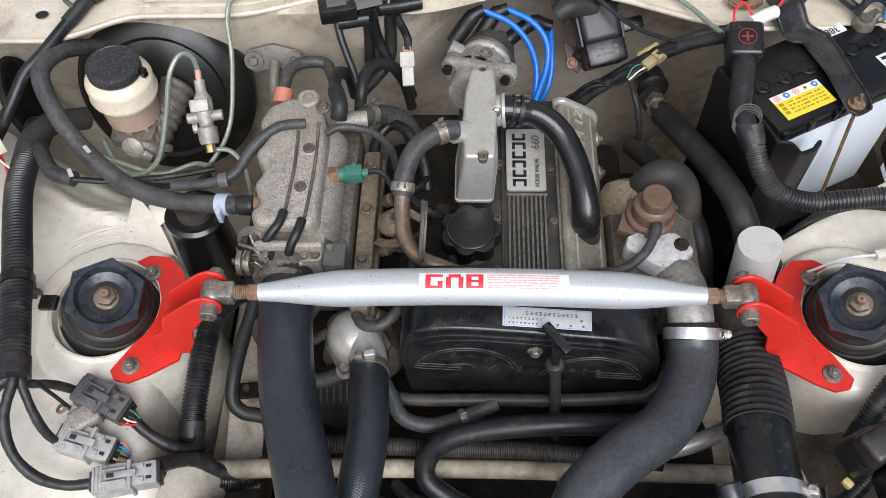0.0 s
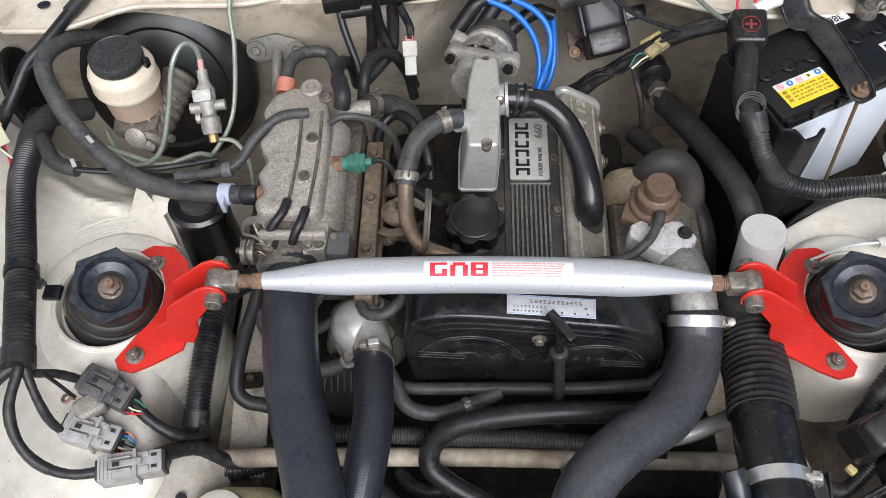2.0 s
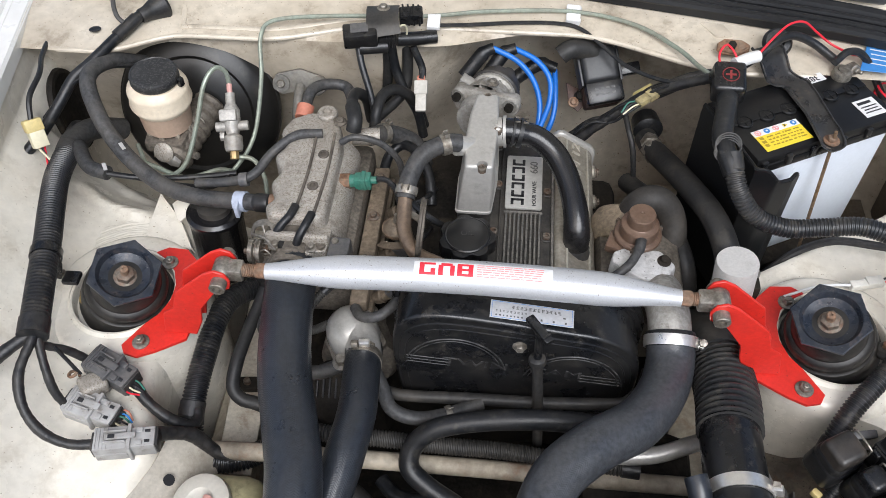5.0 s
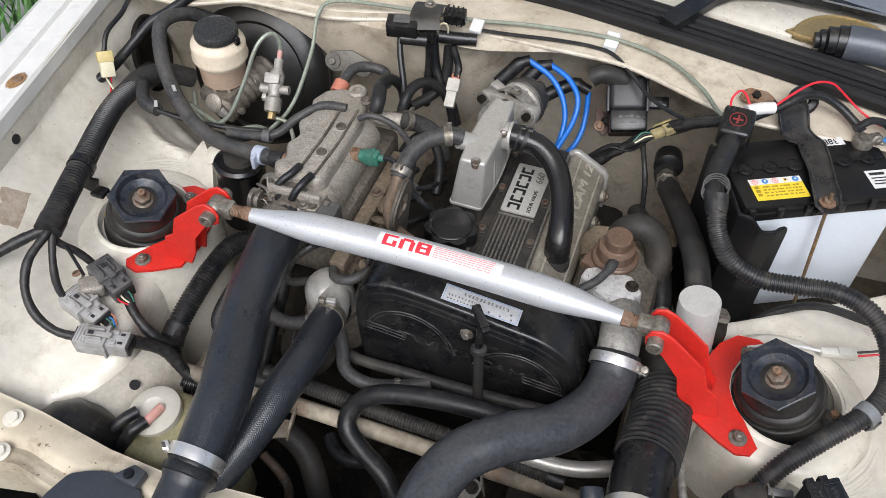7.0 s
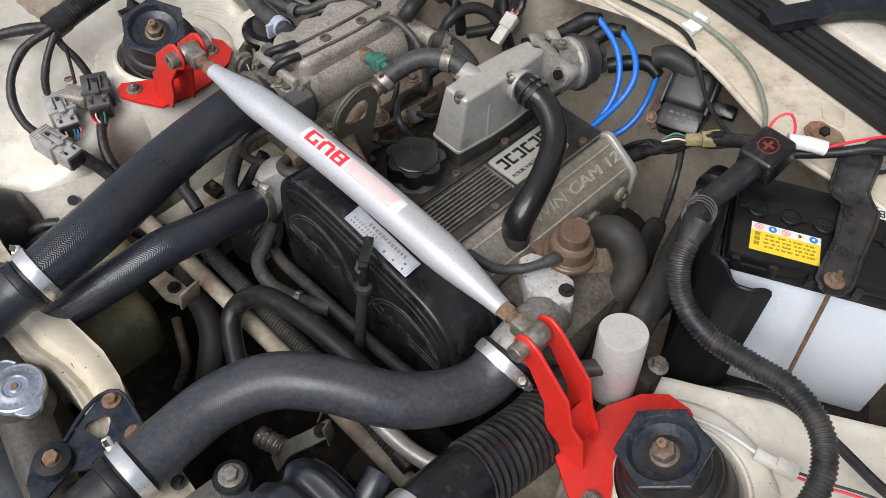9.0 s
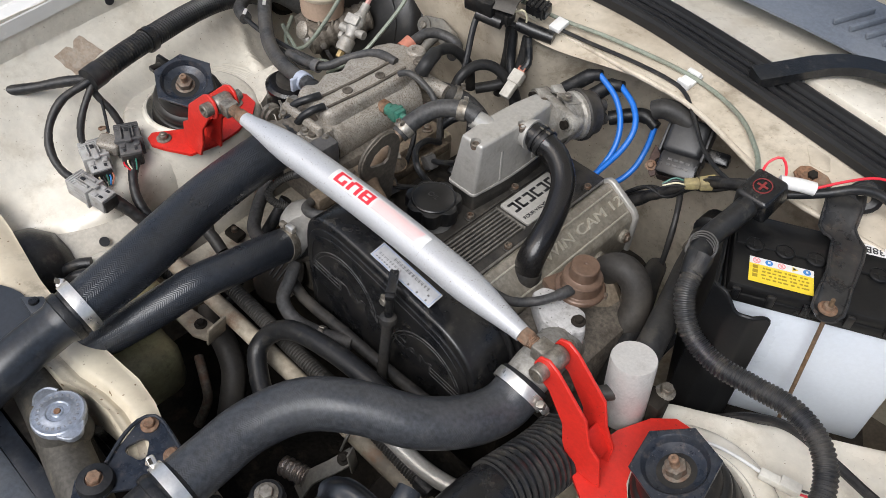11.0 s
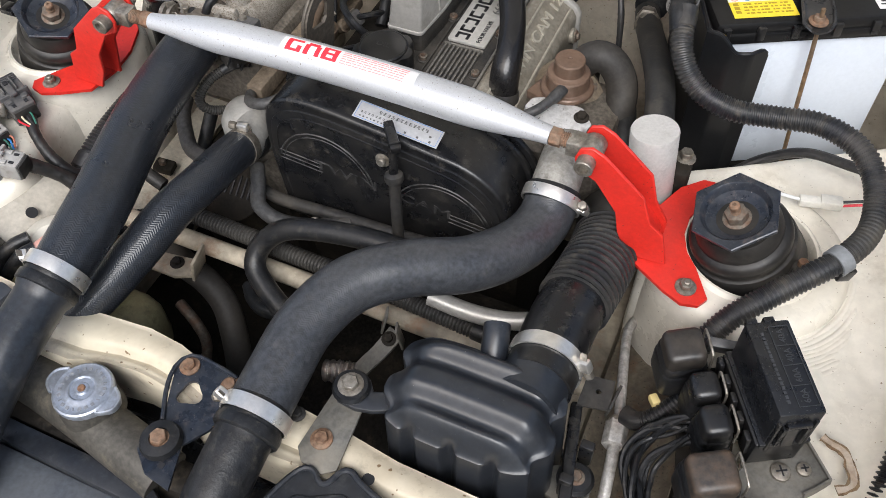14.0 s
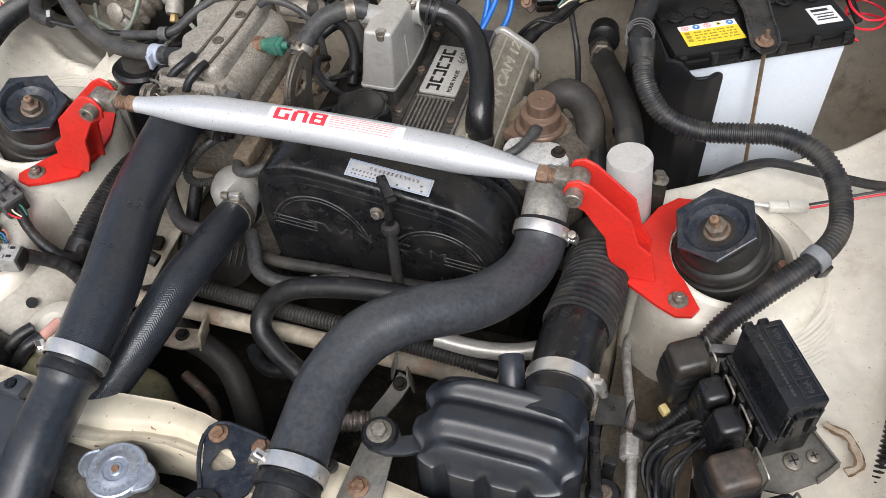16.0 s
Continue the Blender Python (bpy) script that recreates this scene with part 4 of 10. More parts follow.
solid("breather_spigot", lathe([(0.0, -0.03), (0.0215, -0.03), (0.0215, -0.012), (0.0203, -0.009), (0.0203, -0.004), (0.0192, -0.002), (0, -0.002)], 28, axis_pose((0.1435, 0.131, 0.735), (0.02, 0.30, 1))), M_DUSTPLASTIC, "dusty black rubber spigot under the breather pipe", "spigot")
U = [(-0.024, 0.196, 0.856), (-0.044, 0.190, 0.860), (-0.073, 0.169, 0.857), (-0.088, 0.138, 0.844), (-0.091, 0.112, 0.830)]
hose("water_hose", U, 0.0125, M_GREYHOSE, "dusty grey rubber elbow hose", seg=16)
clamp((-0.045, 0.189, 0.859), (0.85, 0.4, 0), 0.0128, 0.012, (0, 0, 1), "spring_clamp", "pale steel spring clamp on the elbow hose", M_STEEL)
clamp((-0.0905, 0.122, 0.836), (0.1, 0.8, 0.5), 0.0130, 0.011, (0, 0, 1), "spring_clamp", "pale steel spring clamp on the elbow hose", M_STEEL)
hose("water_pipe", [(-0.091, 0.118, 0.834), (-0.091, 0.095, 0.823), (-0.087, 0.066, 0.813), (-0.069, 0.040, 0.806), (-0.036, 0.026, 0.802), (0.03, 0.015, 0.77)], 0.0098, M_BRONZE, "tarnished metal water pipe with a bend", "pipe", seg=14)
E = [(-0.545, 0.40, 0.80), (-0.575, 0.35, 0.842), (-0.589, 0.300, 0.850), (-0.565, 0.251, 0.826), (-0.532, 0.215, 0.800), (-0.493, 0.185, 0.783), (-0.449, 0.160, 0.774), (-0.399, 0.144, 0.774), (-0.345, 0.134, 0.781), (-0.285, 0.126, 0.789)]
cuffed_hose("servo_hose", E, 0.0120, M_GREYHOSE, "dusty grey rubber brake servo vacuum hose", 16, (False, True), 0.03)
F = [(0.326, -0.250, 0.734), (0.326, -0.227, 0.731), (0.326, -0.163, 0.725), (0.332, -0.101, 0.715), (0.334, -0.041, 0.699), (0.325, 0.02, 0.68), (0.31, 0.07, 0.62)]
M_LOOM_TUBE = material("greyed_bellows_rubber", (0.019, 0.020, 0.022), 0.36, dirt=(0.085, 0.078, 0.068), dirt_amount=0.45, dirt_scale=20, grain=0.25, stain=(0.13, 0.115, 0.09), stain_amount=0.35, stain_scale=60, gloss=0.5)
airhose = thing("air_intake_tube", "black moulded air intake tube with a ribbed bellows section", "air hose", (0.325, -0.1, 0.66))
part("cuff", tube(F[:4], lambda s, k: 0.0362, 28, 0.008), M_PLASTIC, airhose)
part("bellows", ribbed([(0.328, -0.138, 0.7215), (0.332, -0.101, 0.715), (0.334, -0.070, 0.707), (0.334, -0.041, 0.699), (0.332, -0.018, 0.693)], 0.0400, 0.0088, 0.17, 28), M_LOOM_TUBE, airhose)
part("elbow", tube([(0.333, -0.03, 0.696), (0.325, 0.02, 0.68), (0.31, 0.07, 0.62)], 0.037, 24, 0.01), M_DUSTPLASTIC, airhose)
clamp((0.326, -0.220, 0.7305), (0.0, 0.99, -0.1), 0.0367, 0.016, (1, 0, 0.4))
conduit([(-0.640, 0.299, 0.740), (-0.626, 0.229, 0.761), (-0.609, 0.161, 0.780), (-0.585, 0.093, 0.793), (-0.561, 0.024, 0.800), (-0.542, -0.046, 0.801), (-0.525, -0.118, 0.795)], 0.0180, 0.0052, 0.12, 18, M_LOOM, "thick black corrugated wiring conduit along the wing")
M_LOOM_MID = material("greyed_corrugated_plastic", (0.016, 0.0175, 0.020), 0.38, dirt=(0.10, 0.09, 0.075), dirt_amount=0.5, dirt_scale=20, grain=0.25, stain=(0.15, 0.13, 0.10), stain_amount=0.35, stain_scale=60, gloss=0.5)
LR = [(0.335, 0.195, 0.865), (0.345, 0.155, 0.839), (0.372, 0.137, 0.809), (0.415, 0.130, 0.796), (0.463, 0.131, 0.800), (0.509, 0.130, 0.807), (0.549, 0.116, 0.804), (0.574, 0.091, 0.793), (0.585, 0.058, 0.780), (0.582, 0.020, 0.773), (0.560, -0.017, 0.765), (0.520, -0.055, 0.745), (0.478, -0.098, 0.722), (0.45, -0.14, 0.68)]
conduit(LR, 0.0130, 0.0048, 0.11, 16, M_LOOM_MID, "dusty corrugated wiring conduit looping round the strut tower")
M_DUSTHOSE = material("dusty_black_hose", (0.019, 0.0190, 0.0195), 0.46, dirt=(0.058, 0.054, 0.048), dirt_amount=0.5, dirt_scale=12, grain=0.2, bump=0.15, bump_scale=350, stain=(0.11, 0.096, 0.075), stain_amount=0.25, stain_scale=30, gloss=0.35)
G1 = [(0.262, 0.395, 0.70), (0.272, 0.36, 0.705), (0.291, 0.294, 0.732), (0.312, 0.226, 0.755), (0.330, 0.165, 0.770), (0.342, 0.118, 0.765), (0.349, 0.085, 0.745)]
heater = cuffed_hose("coolant_hose", G1, 0.0178, M_DUSTHOSE, "dusty black heater hose running to the bulkhead", 18, (False, True))
part("pipe_nut", prism(hexagon(0.0205), 0, 0.016, 0.0015, axis_pose((0.2705, 0.366, 0.704), (0.25, -0.95, 0.1))), M_STEEL, heater, "greasy steel hexagon fitting")
hose("coolant_hose", [(0.235, 0.33, 0.66), (0.260, 0.26, 0.695), (0.288, 0.19, 0.705), (0.305, 0.13, 0.69), (0.315, 0.09, 0.62)], 0.0150, M_DUSTHOSE, "black hose under the heater hose", seg=16)
Hh = [(0.030, -0.235, 0.585), (0.009, -0.216, 0.605), (-0.034, -0.195, 0.618), (-0.061, -0.176, 0.632), (-0.057, -0.154, 0.653), (-0.027, -0.139, 0.676), (0.031, -0.131, 0.690), (0.103, -0.128, 0.698), (0.20, -0.125, 0.69)]
cuffed_hose("water_return_hose", Hh, 0.0135, M_RUBBER, "black rubber hose bent in a loop before the timing cover", 18, (False, True))


# ---- engine ----
def timing_cover():
    root = thing("timing_cover", "black plastic timing belt cover with raised arches and a paper label", "timing cover", (0.06, -0.03, 0.62))
    top = [(-0.088, 0.60), (-0.096, 0.70), (-0.094, 0.762), (-0.084, 0.790), (-0.060, 0.808), (-0.020, 0.813), (0.056, 0.804), (0.126, 0.793), (0.173, 0.784), (0.208, 0.762), (0.226, 0.728), (0.230, 0.68), (0.226, 0.60)]
    turn = Matrix(((1, 0, 0, 0), (0, 0, 1, 0), (0, 1, 0, 0), (0, 0, 0, 1)))

    def rounded(k, dz=0.0):
        cx, cz = 0.065, 0.68
        pts = [p for p in spline([(cx + (x - cx) * k, 0, cz + (z - cz) * k + dz) for x, z in top], 0.009)]
        return [(p.x, p.z) for p in pts]
    part("cover", prism(rounded(0.978), -0.058, 0.010, 0.014, turn, 5), M_PLASTIC, root)
    part("back_flange", prism(rounded(1.04), 0.014, 0.022, 0.002, turn), M_PLASTIC, root)
    part("seal_lip", prism(rounded(1.018), 0.004, 0.010, 0.0018, turn), M_PLASTIC, root)
    part("rim", prism(rounded(0.925, -0.006), -0.0605, -0.056, 0.002, turn), M_PLASTIC, root)
    edge = [(x, -0.0605, z) for x, z in rounded(0.875, -0.010)]
    part("raised_border", tube(edge, 0.0013, 6, 0.01), M_PLASTIC, root)
    for cx, r, cz in ((-0.012, 0.066, 0.690), (0.142, 0.066, 0.668)):
        for k, dr in enumerate((0.0, -0.005)):
            arc = [(cx + (r + dr) * math.cos(radians(a)), -0.0608, cz + (r + dr) * 1.15 * math.sin(radians(a))) for a in range(8, 173, 11)]
            part("raised_arch", tube(arc, 0.0011 - 0.0004 * k, 6, 0.006), M_RELIEF, root)
    for k in range(3):
        part("raised_line", tube([(-0.075, -0.0608, 0.722 - 0.007 * k), (-0.018, -0.0608, 0.7165 - 0.007 * k)], 0.0007, 6, 0.01), M_RELIEF, root)
        part("raised_line", tube([(0.150, -0.0608, 0.700 - 0.007 * k), (0.205, -0.0608, 0.6945 - 0.007 * k)], 0.0007, 6, 0.01), M_RELIEF, root)
    m = pose(0.065, -0.0606, 0.706, 90, 0, 0) @ pose(0, 0, 0, 0, 0, -5) @ Matrix.Diagonal((1.25, 0.8, 1, 1))
    lettering("TWIN", 0.026, M_RELIEF, m @ pose(-0.040, 0, 0), root, 0.0009, "raised_lettering")
    lettering("CAM", 0.026, M_RELIEF, m @ pose(0.044, 0, 0), root, 0.0009, "raised_lettering")
    lm = Matrix.Translation((0.082, -0.0390, 0.8012)) @ pose(0, 0, 0, 0, 7.0, 0) @ pose(0, 0, 0, 11, 0, 0)
    lab = part("label", box(0.104, 0.0235, 0.0008, 0.0003, lm), M_SILVERLABEL, root, "pale silver service label with rows of small print")
    rnd = random.Random(3)
    spots = []
    for k in range(12):
        x = -0.024 + 0.0052 * k
        for j in range(3):
            spots.append((x + 0.0012 * rnd.random(), 0.0062 - 0.0016 * j, 0.0022 + 0.0018 * rnd.random(), 0.0006))
        spots.append((x + 0.001 * rnd.random(), 0.0046, 0.0006, 0.0042))
    for k in range(9):
        x = -0.044 + 0.0045 * k
        for j in range(2):
            spots.append((x, -0.0012 - 0.0016 * j, 0.0018 + 0.0014 * rnd.random(), 0.0005))
        spots.append((x + 0.0008 * rnd.random(), -0.0020, 0.0005, 0.0030))
    for k in range(8):
        spots.append((-0.044 + 0.0045 * k, -0.0075, 0.0026 * (0.6 + 0.4 * rnd.random()), 0.0018))
    spots += [(0.012, -0.0075, 0.0024, 0.0026), (0.027, -0.0075, 0.0024, 0.0026), (0.042, -0.0075, 0.0024, 0.0026), (0.040, -0.001, 0.003, 0.0022)]
    bars(spots, M_DARKPLUG, lm @ pose(0, 0, 0.0009), lab)
    bars([(0, 0.0105, 0.100, 0.0004), (0, -0.0105, 0.100, 0.0004), (0.0498, 0, 0.0004, 0.0210), (-0.0498, 0, 0.0004, 0.0210)], M_BLUEINK, lm @ pose(0, 0, 0.0009), lab, "border")
    bolt((0.070, -0.060, 0.760), (0, -1, 0.1), 0.006, 0.006, M_STEEL, root)


M_WORN = material("worn_black_relief", (0.05, 0.05, 0.05), 0.5, dirt=(0.24, 0.23, 0.22), dirt_amount=0.9, dirt_scale=60, grain=0.2)
M_RELIEF = material("rubbed_black_relief", (0.016, 0.016, 0.017), 0.4, dirt=(0.13, 0.125, 0.12), dirt_amount=0.7, dirt_scale=70, grain=0.2)
timing_cover()


def dipstick():
    root = thing("dipstick", "black dipstick handle in a grimy tube", "dipstick", (0.10, -0.09, 0.60))
    part("guide_tube", tube([(0.108, -0.112, 0.55), (0.100, -0.096, 0.66), (0.093, -0.079, 0.756)], 0.0070, 12, 0.02), M_DUSTPLASTIC, root)
    part("collar", lathe([(0, 0), (0.010, 0), (0.0115, 0.004), (0.0105, 0.010), (0.006, 0.013), (0, 0.013)], 16, axis_pose((0.093, -0.079, 0.752), (-0.1, 0.15, 1))), M_DUSTPLASTIC, root)
    part("stem", tube([(0.0925, -0.078, 0.762), (0.0915, -0.074, 0.79), (0.0905, -0.071, 0.814)], lambda s, k: 0.0055 - 0.001 * k, 10, 0.006), M_PLASTIC, root)
    part("handle", box(0.042, 0.0115, 0.009, 0.002, pose(0.0905, -0.070, 0.809, 0, 4, -52)), M_PLASTIC, root)
    part("grip_ridge", box(0.003, 0.0125, 0.010, 0.0008, pose(0.099, -0.081, 0.809, 0, 4, -52)), M_PLASTIC, root)


dipstick()


def rocker_cover():
    root = thing("rocker_cover", "black and silver twin-cam rocker cover with a maker's plate", "rocker cover", (0.06, 0.18, 0.66))
    part("centre", box(0.150, 0.335, 0.090, 0.006, pose(0.048, 0.185, 0.648)), M_VCBLACK, root, "black wrinkled centre panel")
    for k in range(9):
        part("rib", box(0.0030, 0.146, 0.0050, 0.0009, pose(0.0435 + 0.0060 * k, 0.105, 0.7375)), M_VCRIB, root)
    for x, y, w, d in ((0.0675, 0.1795, 0.056, 0.0032), (0.0675, 0.0305, 0.056, 0.0032)):
        part("fin_frame", box(w, d, 0.0048, 0.0010, pose(x, y, 0.7375)), M_VCRIB, root)
    plate = part("plate", prism([(0.0405, 0.1860), (0.0945, 0.1860), (0.0945, 0.2930), (0.0405, 0.2930)], 0.7385, 0.7425, 0.0008, None, 2, 1.0, 0.0035), M_PLATEGREY, root, "pale grey plate with a black brand mark")
    pm = pose(0.0675, 0.2395, 0.7428, 0, 0, 90)
    marks = []
    for k in range(6):
        x = -0.0415 + k * 0.0160
        for dx, dy, w, h in ((0, 0.0075, 0.0120, 0.0042), (0, -0.0075, 0.0120, 0.0042), (-0.0042 if k % 2 else 0.0042, 0, 0.0042, 0.016)):
            marks.append((x + dx, 0.009 + dy, w, h))
    for k in range(6):
        bars(marks[3 * k:3 * k + 3], M_INK, pm, plate, "brand_mark")
    lettering("FOUR VALVE", 0.0085, M_INK, pm @ pose(-0.024, -0.0155, 0.0004), plate)
    lettering("660", 0.0165, M_PLATEDARK, pm @ pose(0.029, -0.0145, 0.0004), plate)
    # sloping silver flank on the exhaust side
    turn = Matrix(((1, 0, 0, 0), (0, 0, -1, 0), (0, 1, 0, 0), (0, 0, 0, 1)))
    part("silver_flank", prism([(0.112, 0.739), (0.118, 0.7445), (0.124, 0.7445), (0.168, 0.7170), (0.1735, 0.708), (0.1735, 0.62), (0.112, 0.62)], -0.340, -0.050, 0.003, turn), M_FLANK, root, "silver cast flank with raised lettering")
    part("flank_end", prism([(0.108, 0.742), (0.117, 0.7495), (0.126, 0.7495), (0.171, 0.7215), (0.1785, 0.710), (0.1785, 0.60), (0.108, 0.60)], -0.350, -0.339, 0.0035, turn, 3), M_ALLOY_CLEAN, root, "bright rounded end rim of the flank")
    way = Vector((0.044, 0, -0.0275)).normalized()
    up = Vector((0.0275, 0, 0.044)).normalized()
    fm = Matrix(((0, -way.x, up.x, 0.1462), (1, 0, 0, 0.225), (0, -way.z, up.z, 0.7306), (0, 0, 0, 1)))
    wide = Matrix.Diagonal((1.42, 1.0, 1, 1))
    lettering("TWIN CAM 12", 0.0215, M_LETTER, fm @ pose(0.016, 0.000, 0) @ wide, root, 0.0022, "raised_lettering")
    for off in (0.0190, -0.0205):
        part("flank_ledge", box(0.0030, 0.270, 0.0028, 0.0010, pose(0.1462 - way.x * off, 0.200, 0.7306 - way.z * off - 0.0008, 0, 32, 0)), M_LETTER, root)
    part("panel_edge", box(0.004, 0.325, 0.006, 0.0015, pose(0.1100, 0.185, 0.7365)), M_VCRIB, root)
    part("panel_edge", box(0.003, 0.325, 0.005, 0.0012, pose(0.0345, 0.185, 0.7365)), M_VCBLACK, root)
    # near-black colour stands in for the dark gap beside the plenum
    part("left_bank", box(0.10, 0.32, 0.08, 0.012, pose(-0.055, 0.19, 0.635)), M_GRIME_SHADE, root)
    for x, y in ((0.1020, 0.222), (0.1020, 0.136), (0.1020, 0.312), (0.0270, 0.140), (0.0300, 0.232), (0.0270, 0.060), (0.0270, 0.315)):
        part("screw_seat", lathe([(0.0088, 0.7365), (0.0088, 0.7395), (0.0078, 0.7402), (0, 0.7402)], 18, pose(x, y, 0)), M_VCBLACK, root)
        part("cover_screw", lathe([(0, 0.7395), (0.0056, 0.7395), (0.0056, 0.7440), (0.0050, 0.7448), (0.0032, 0.7448), (0.0028, 0.7415), (0, 0.7415)], 16, pose(x, y, 0)), M_AGED, root)
    for x, y, z in ((0.1795, 0.318, 0.690), (0.1795, 0.26, 0.684)):
        part("edge_lug", lathe([(0.011, -0.012), (0.011, 0.002), (0.009, 0.003), (0, 0.003)], 18, axis_pose((x - 0.002, y, z), (1, 0, 0.2))), M_FLANK, root)
        bolt((x + 0.001, y, z), (1, 0, 0.2), 0.0055, 0.004, M_AGED, root)


M_PLATEDARK = material("faded_plate_print", (0.15, 0.145, 0.135), 0.5, grain=0.1)
M_VCBLACK = material("black_wrinkle_cover", (0.028, 0.0265, 0.025), 0.5, 0.1, dirt=(0.12, 0.105, 0.085), dirt_amount=0.55, dirt_scale=20, grain=0.25, bump=0.5, bump_scale=500)
M_VCRIB = material("worn_rib_metal", (0.19, 0.18, 0.165), 0.42, 0.45, dirt=(0.30, 0.28, 0.245), dirt_amount=0.6, dirt_scale=60, grain=0.25)
M_PLATEGREY = material("pale_plate", (0.50, 0.49, 0.46), 0.42, 0.3, dirt=(0.36, 0.34, 0.31), dirt_amount=0.5, dirt_scale=30, grain=0.06)
M_LETTER = material("raised_cast_letters", (0.55, 0.515, 0.44), 0.40, 0.4, dirt=(0.42, 0.385, 0.32), dirt_amount=0.5, dirt_scale=60, grain=0.1)
M_FLANK = material("silver_flank_paint", (0.36, 0.33, 0.275), 0.42, 0.4, dirt=(0.20, 0.175, 0.135), dirt_amount=0.6, dirt_scale=30, grain=0.15, bump=0.4, bump_scale=400, stain=(0.10, 0.085, 0.06), stain_amount=0.45, stain_scale=45)
rocker_cover()


def oil_cap():
    root = thing("oil_filler_cap", "black plastic oil filler cap with finger lobes", "oil cap", (-0.006, 0.097, 0.735))
    m = pose(-0.0075, 0.099, 0.010)
    part("neck", lathe([(0, 0.69), (0.030, 0.69), (0.030, 0.748), (0, 0.748)], 24, m), M_ALLOY_CLEAN, root)
    part("cap", lathe([(0, 0.744), (0.036, 0.742), (0.0395, 0.746), (0.0400, 0.762), (0.0385, 0.767), (0.0330, 0.7690), (0, 0.7690)], 98, m, 7, 0.15), M_CAPBLACK, root)
    part("cap_disc", lathe([(0.0315, 0.766), (0.0315, 0.7700), (0.0300, 0.7712), (0.0285, 0.7706), (0.0270, 0.7712), (0.012, 0.7725), (0, 0.7728)], 40, m), M_CAPBLACK, root)
    lettering("OIL", 0.012, M_RELIEF, m @ pose(0, 0, 0.7728), root, 0.0003, "mark")


M_CAPBLACK = material("satin_cap_black", (0.007, 0.0072, 0.008), 0.3, dirt=(0.05, 0.046, 0.04), dirt_amount=0.2, dirt_scale=16, grain=0.2, bump=0.05, bump_scale=300)
oil_cap()


def cam_breather():
    """Alloy housing on a dark pedestal between the elbow hose and the breather pipe."""
    root = thing("breather_housing", "smooth cast alloy breather housing with recessed socket screws", "breather housing", (0.0, 0.22, 0.74))
    lo = [(-0.028, 0.149), (0.021, 0.149), (0.027, 0.212), (0.027, 0.252), (0.024, 0.306), (-0.010, 0.306), (-0.022, 0.262), (-0.028, 0.215)]
    hi = [(-0.0155, 0.155), (0.0225, 0.155), (0.0250, 0.214), (0.0250, 0.252), (0.0225, 0.303), (-0.009, 0.303), (-0.0155, 0.262), (-0.0185, 0.215)]
    part("pedestal", prism([(x * 0.93, 0.226 + (y - 0.226) * 0.96) for x, y in lo], 0.735, 0.768, 0.002, None, 2, 1.0, 0.004), M_VCBLACK, root, "grimy dark foot of the housing")
    bm = empty_bm()
    rings = [[bm.verts.new((x, y, z)) for x, y in ring] for ring, z in ((lo, 0.766), (hi, 0.8545))]
    n = len(lo)
    for k in range(n):
        bm.faces.new((rings[0][k], rings[0][(k + 1) % n], rings[1][(k + 1) % n], rings[1][k]))
    bm.faces.new(rings[0][::-1])
    bm.faces.new(rings[1])
    bmesh.ops.recalc_face_normals(bm, faces=bm.faces[:])
    bmesh.ops.bevel(bm, geom=bm.edges[:], offset=0.0050, segments=4, profile=0.5, affect='EDGES', clamp_overlap=True)
    screws = ((0.0074, 0.1590, 0.8540), (0.0250, 0.2345, 0.8540), (0.0068, 0.3035, 0.8540))
    pockets = empty_bm()
    for x, y, z in screws:
        add(pockets, lathe([(0, z - 0.011), (0.0068, z - 0.011), (0.0076, z + 0.012), (0, z + 0.012)], 28, pose(x, y, 0)))
    part("body", carve(bm, pockets), M_ALLOY_CLEAN, root)
    part("base_bead", prism([(x * 1.04, 0.226 + (y - 0.226) * 1.015) for x, y in lo], 0.7655, 0.7710, 0.0022, None, 2, 1.0, 0.006), M_ALLOY_CLEAN, root)
    for y in (0.198, 0.268):
        part("side_rib", box(0.003, 0.005, 0.050, 0.0012, pose(0.0262, y, 0.775, 0, -3, 0)), M_ALLOY_CLEAN, root)
    part("pipe_boss", tube([(0.006, 0.248, 0.830), (0.032, 0.248, 0.833)], 0.0205, 22, 0.01), M_ALLOY_CLEAN, root)
    part("boss_flange", tube([(0.0325, 0.248, 0.833), (0.0365, 0.248, 0.8333)], 0.0225, 26, 0.002), M_ALLOY_CLEAN, root)
    part("elbow_boss", tube([(-0.006, 0.208, 0.840), (-0.030, 0.194, 0.853)], 0.0138, 18, 0.01), M_ALLOY_CLEAN, root)
    for x, y, z in screws:
        part("screw", lathe([(0, z - 0.0115), (0.0058, z - 0.0115), (0.0058, z - 0.0045), (0.0052, z - 0.0038), (0.0034, z - 0.0038), (0.0030, z - 0.0075), (0, z - 0.0075)], 16, pose(x, y, 0)), M_AGED, root)


cam_breather()


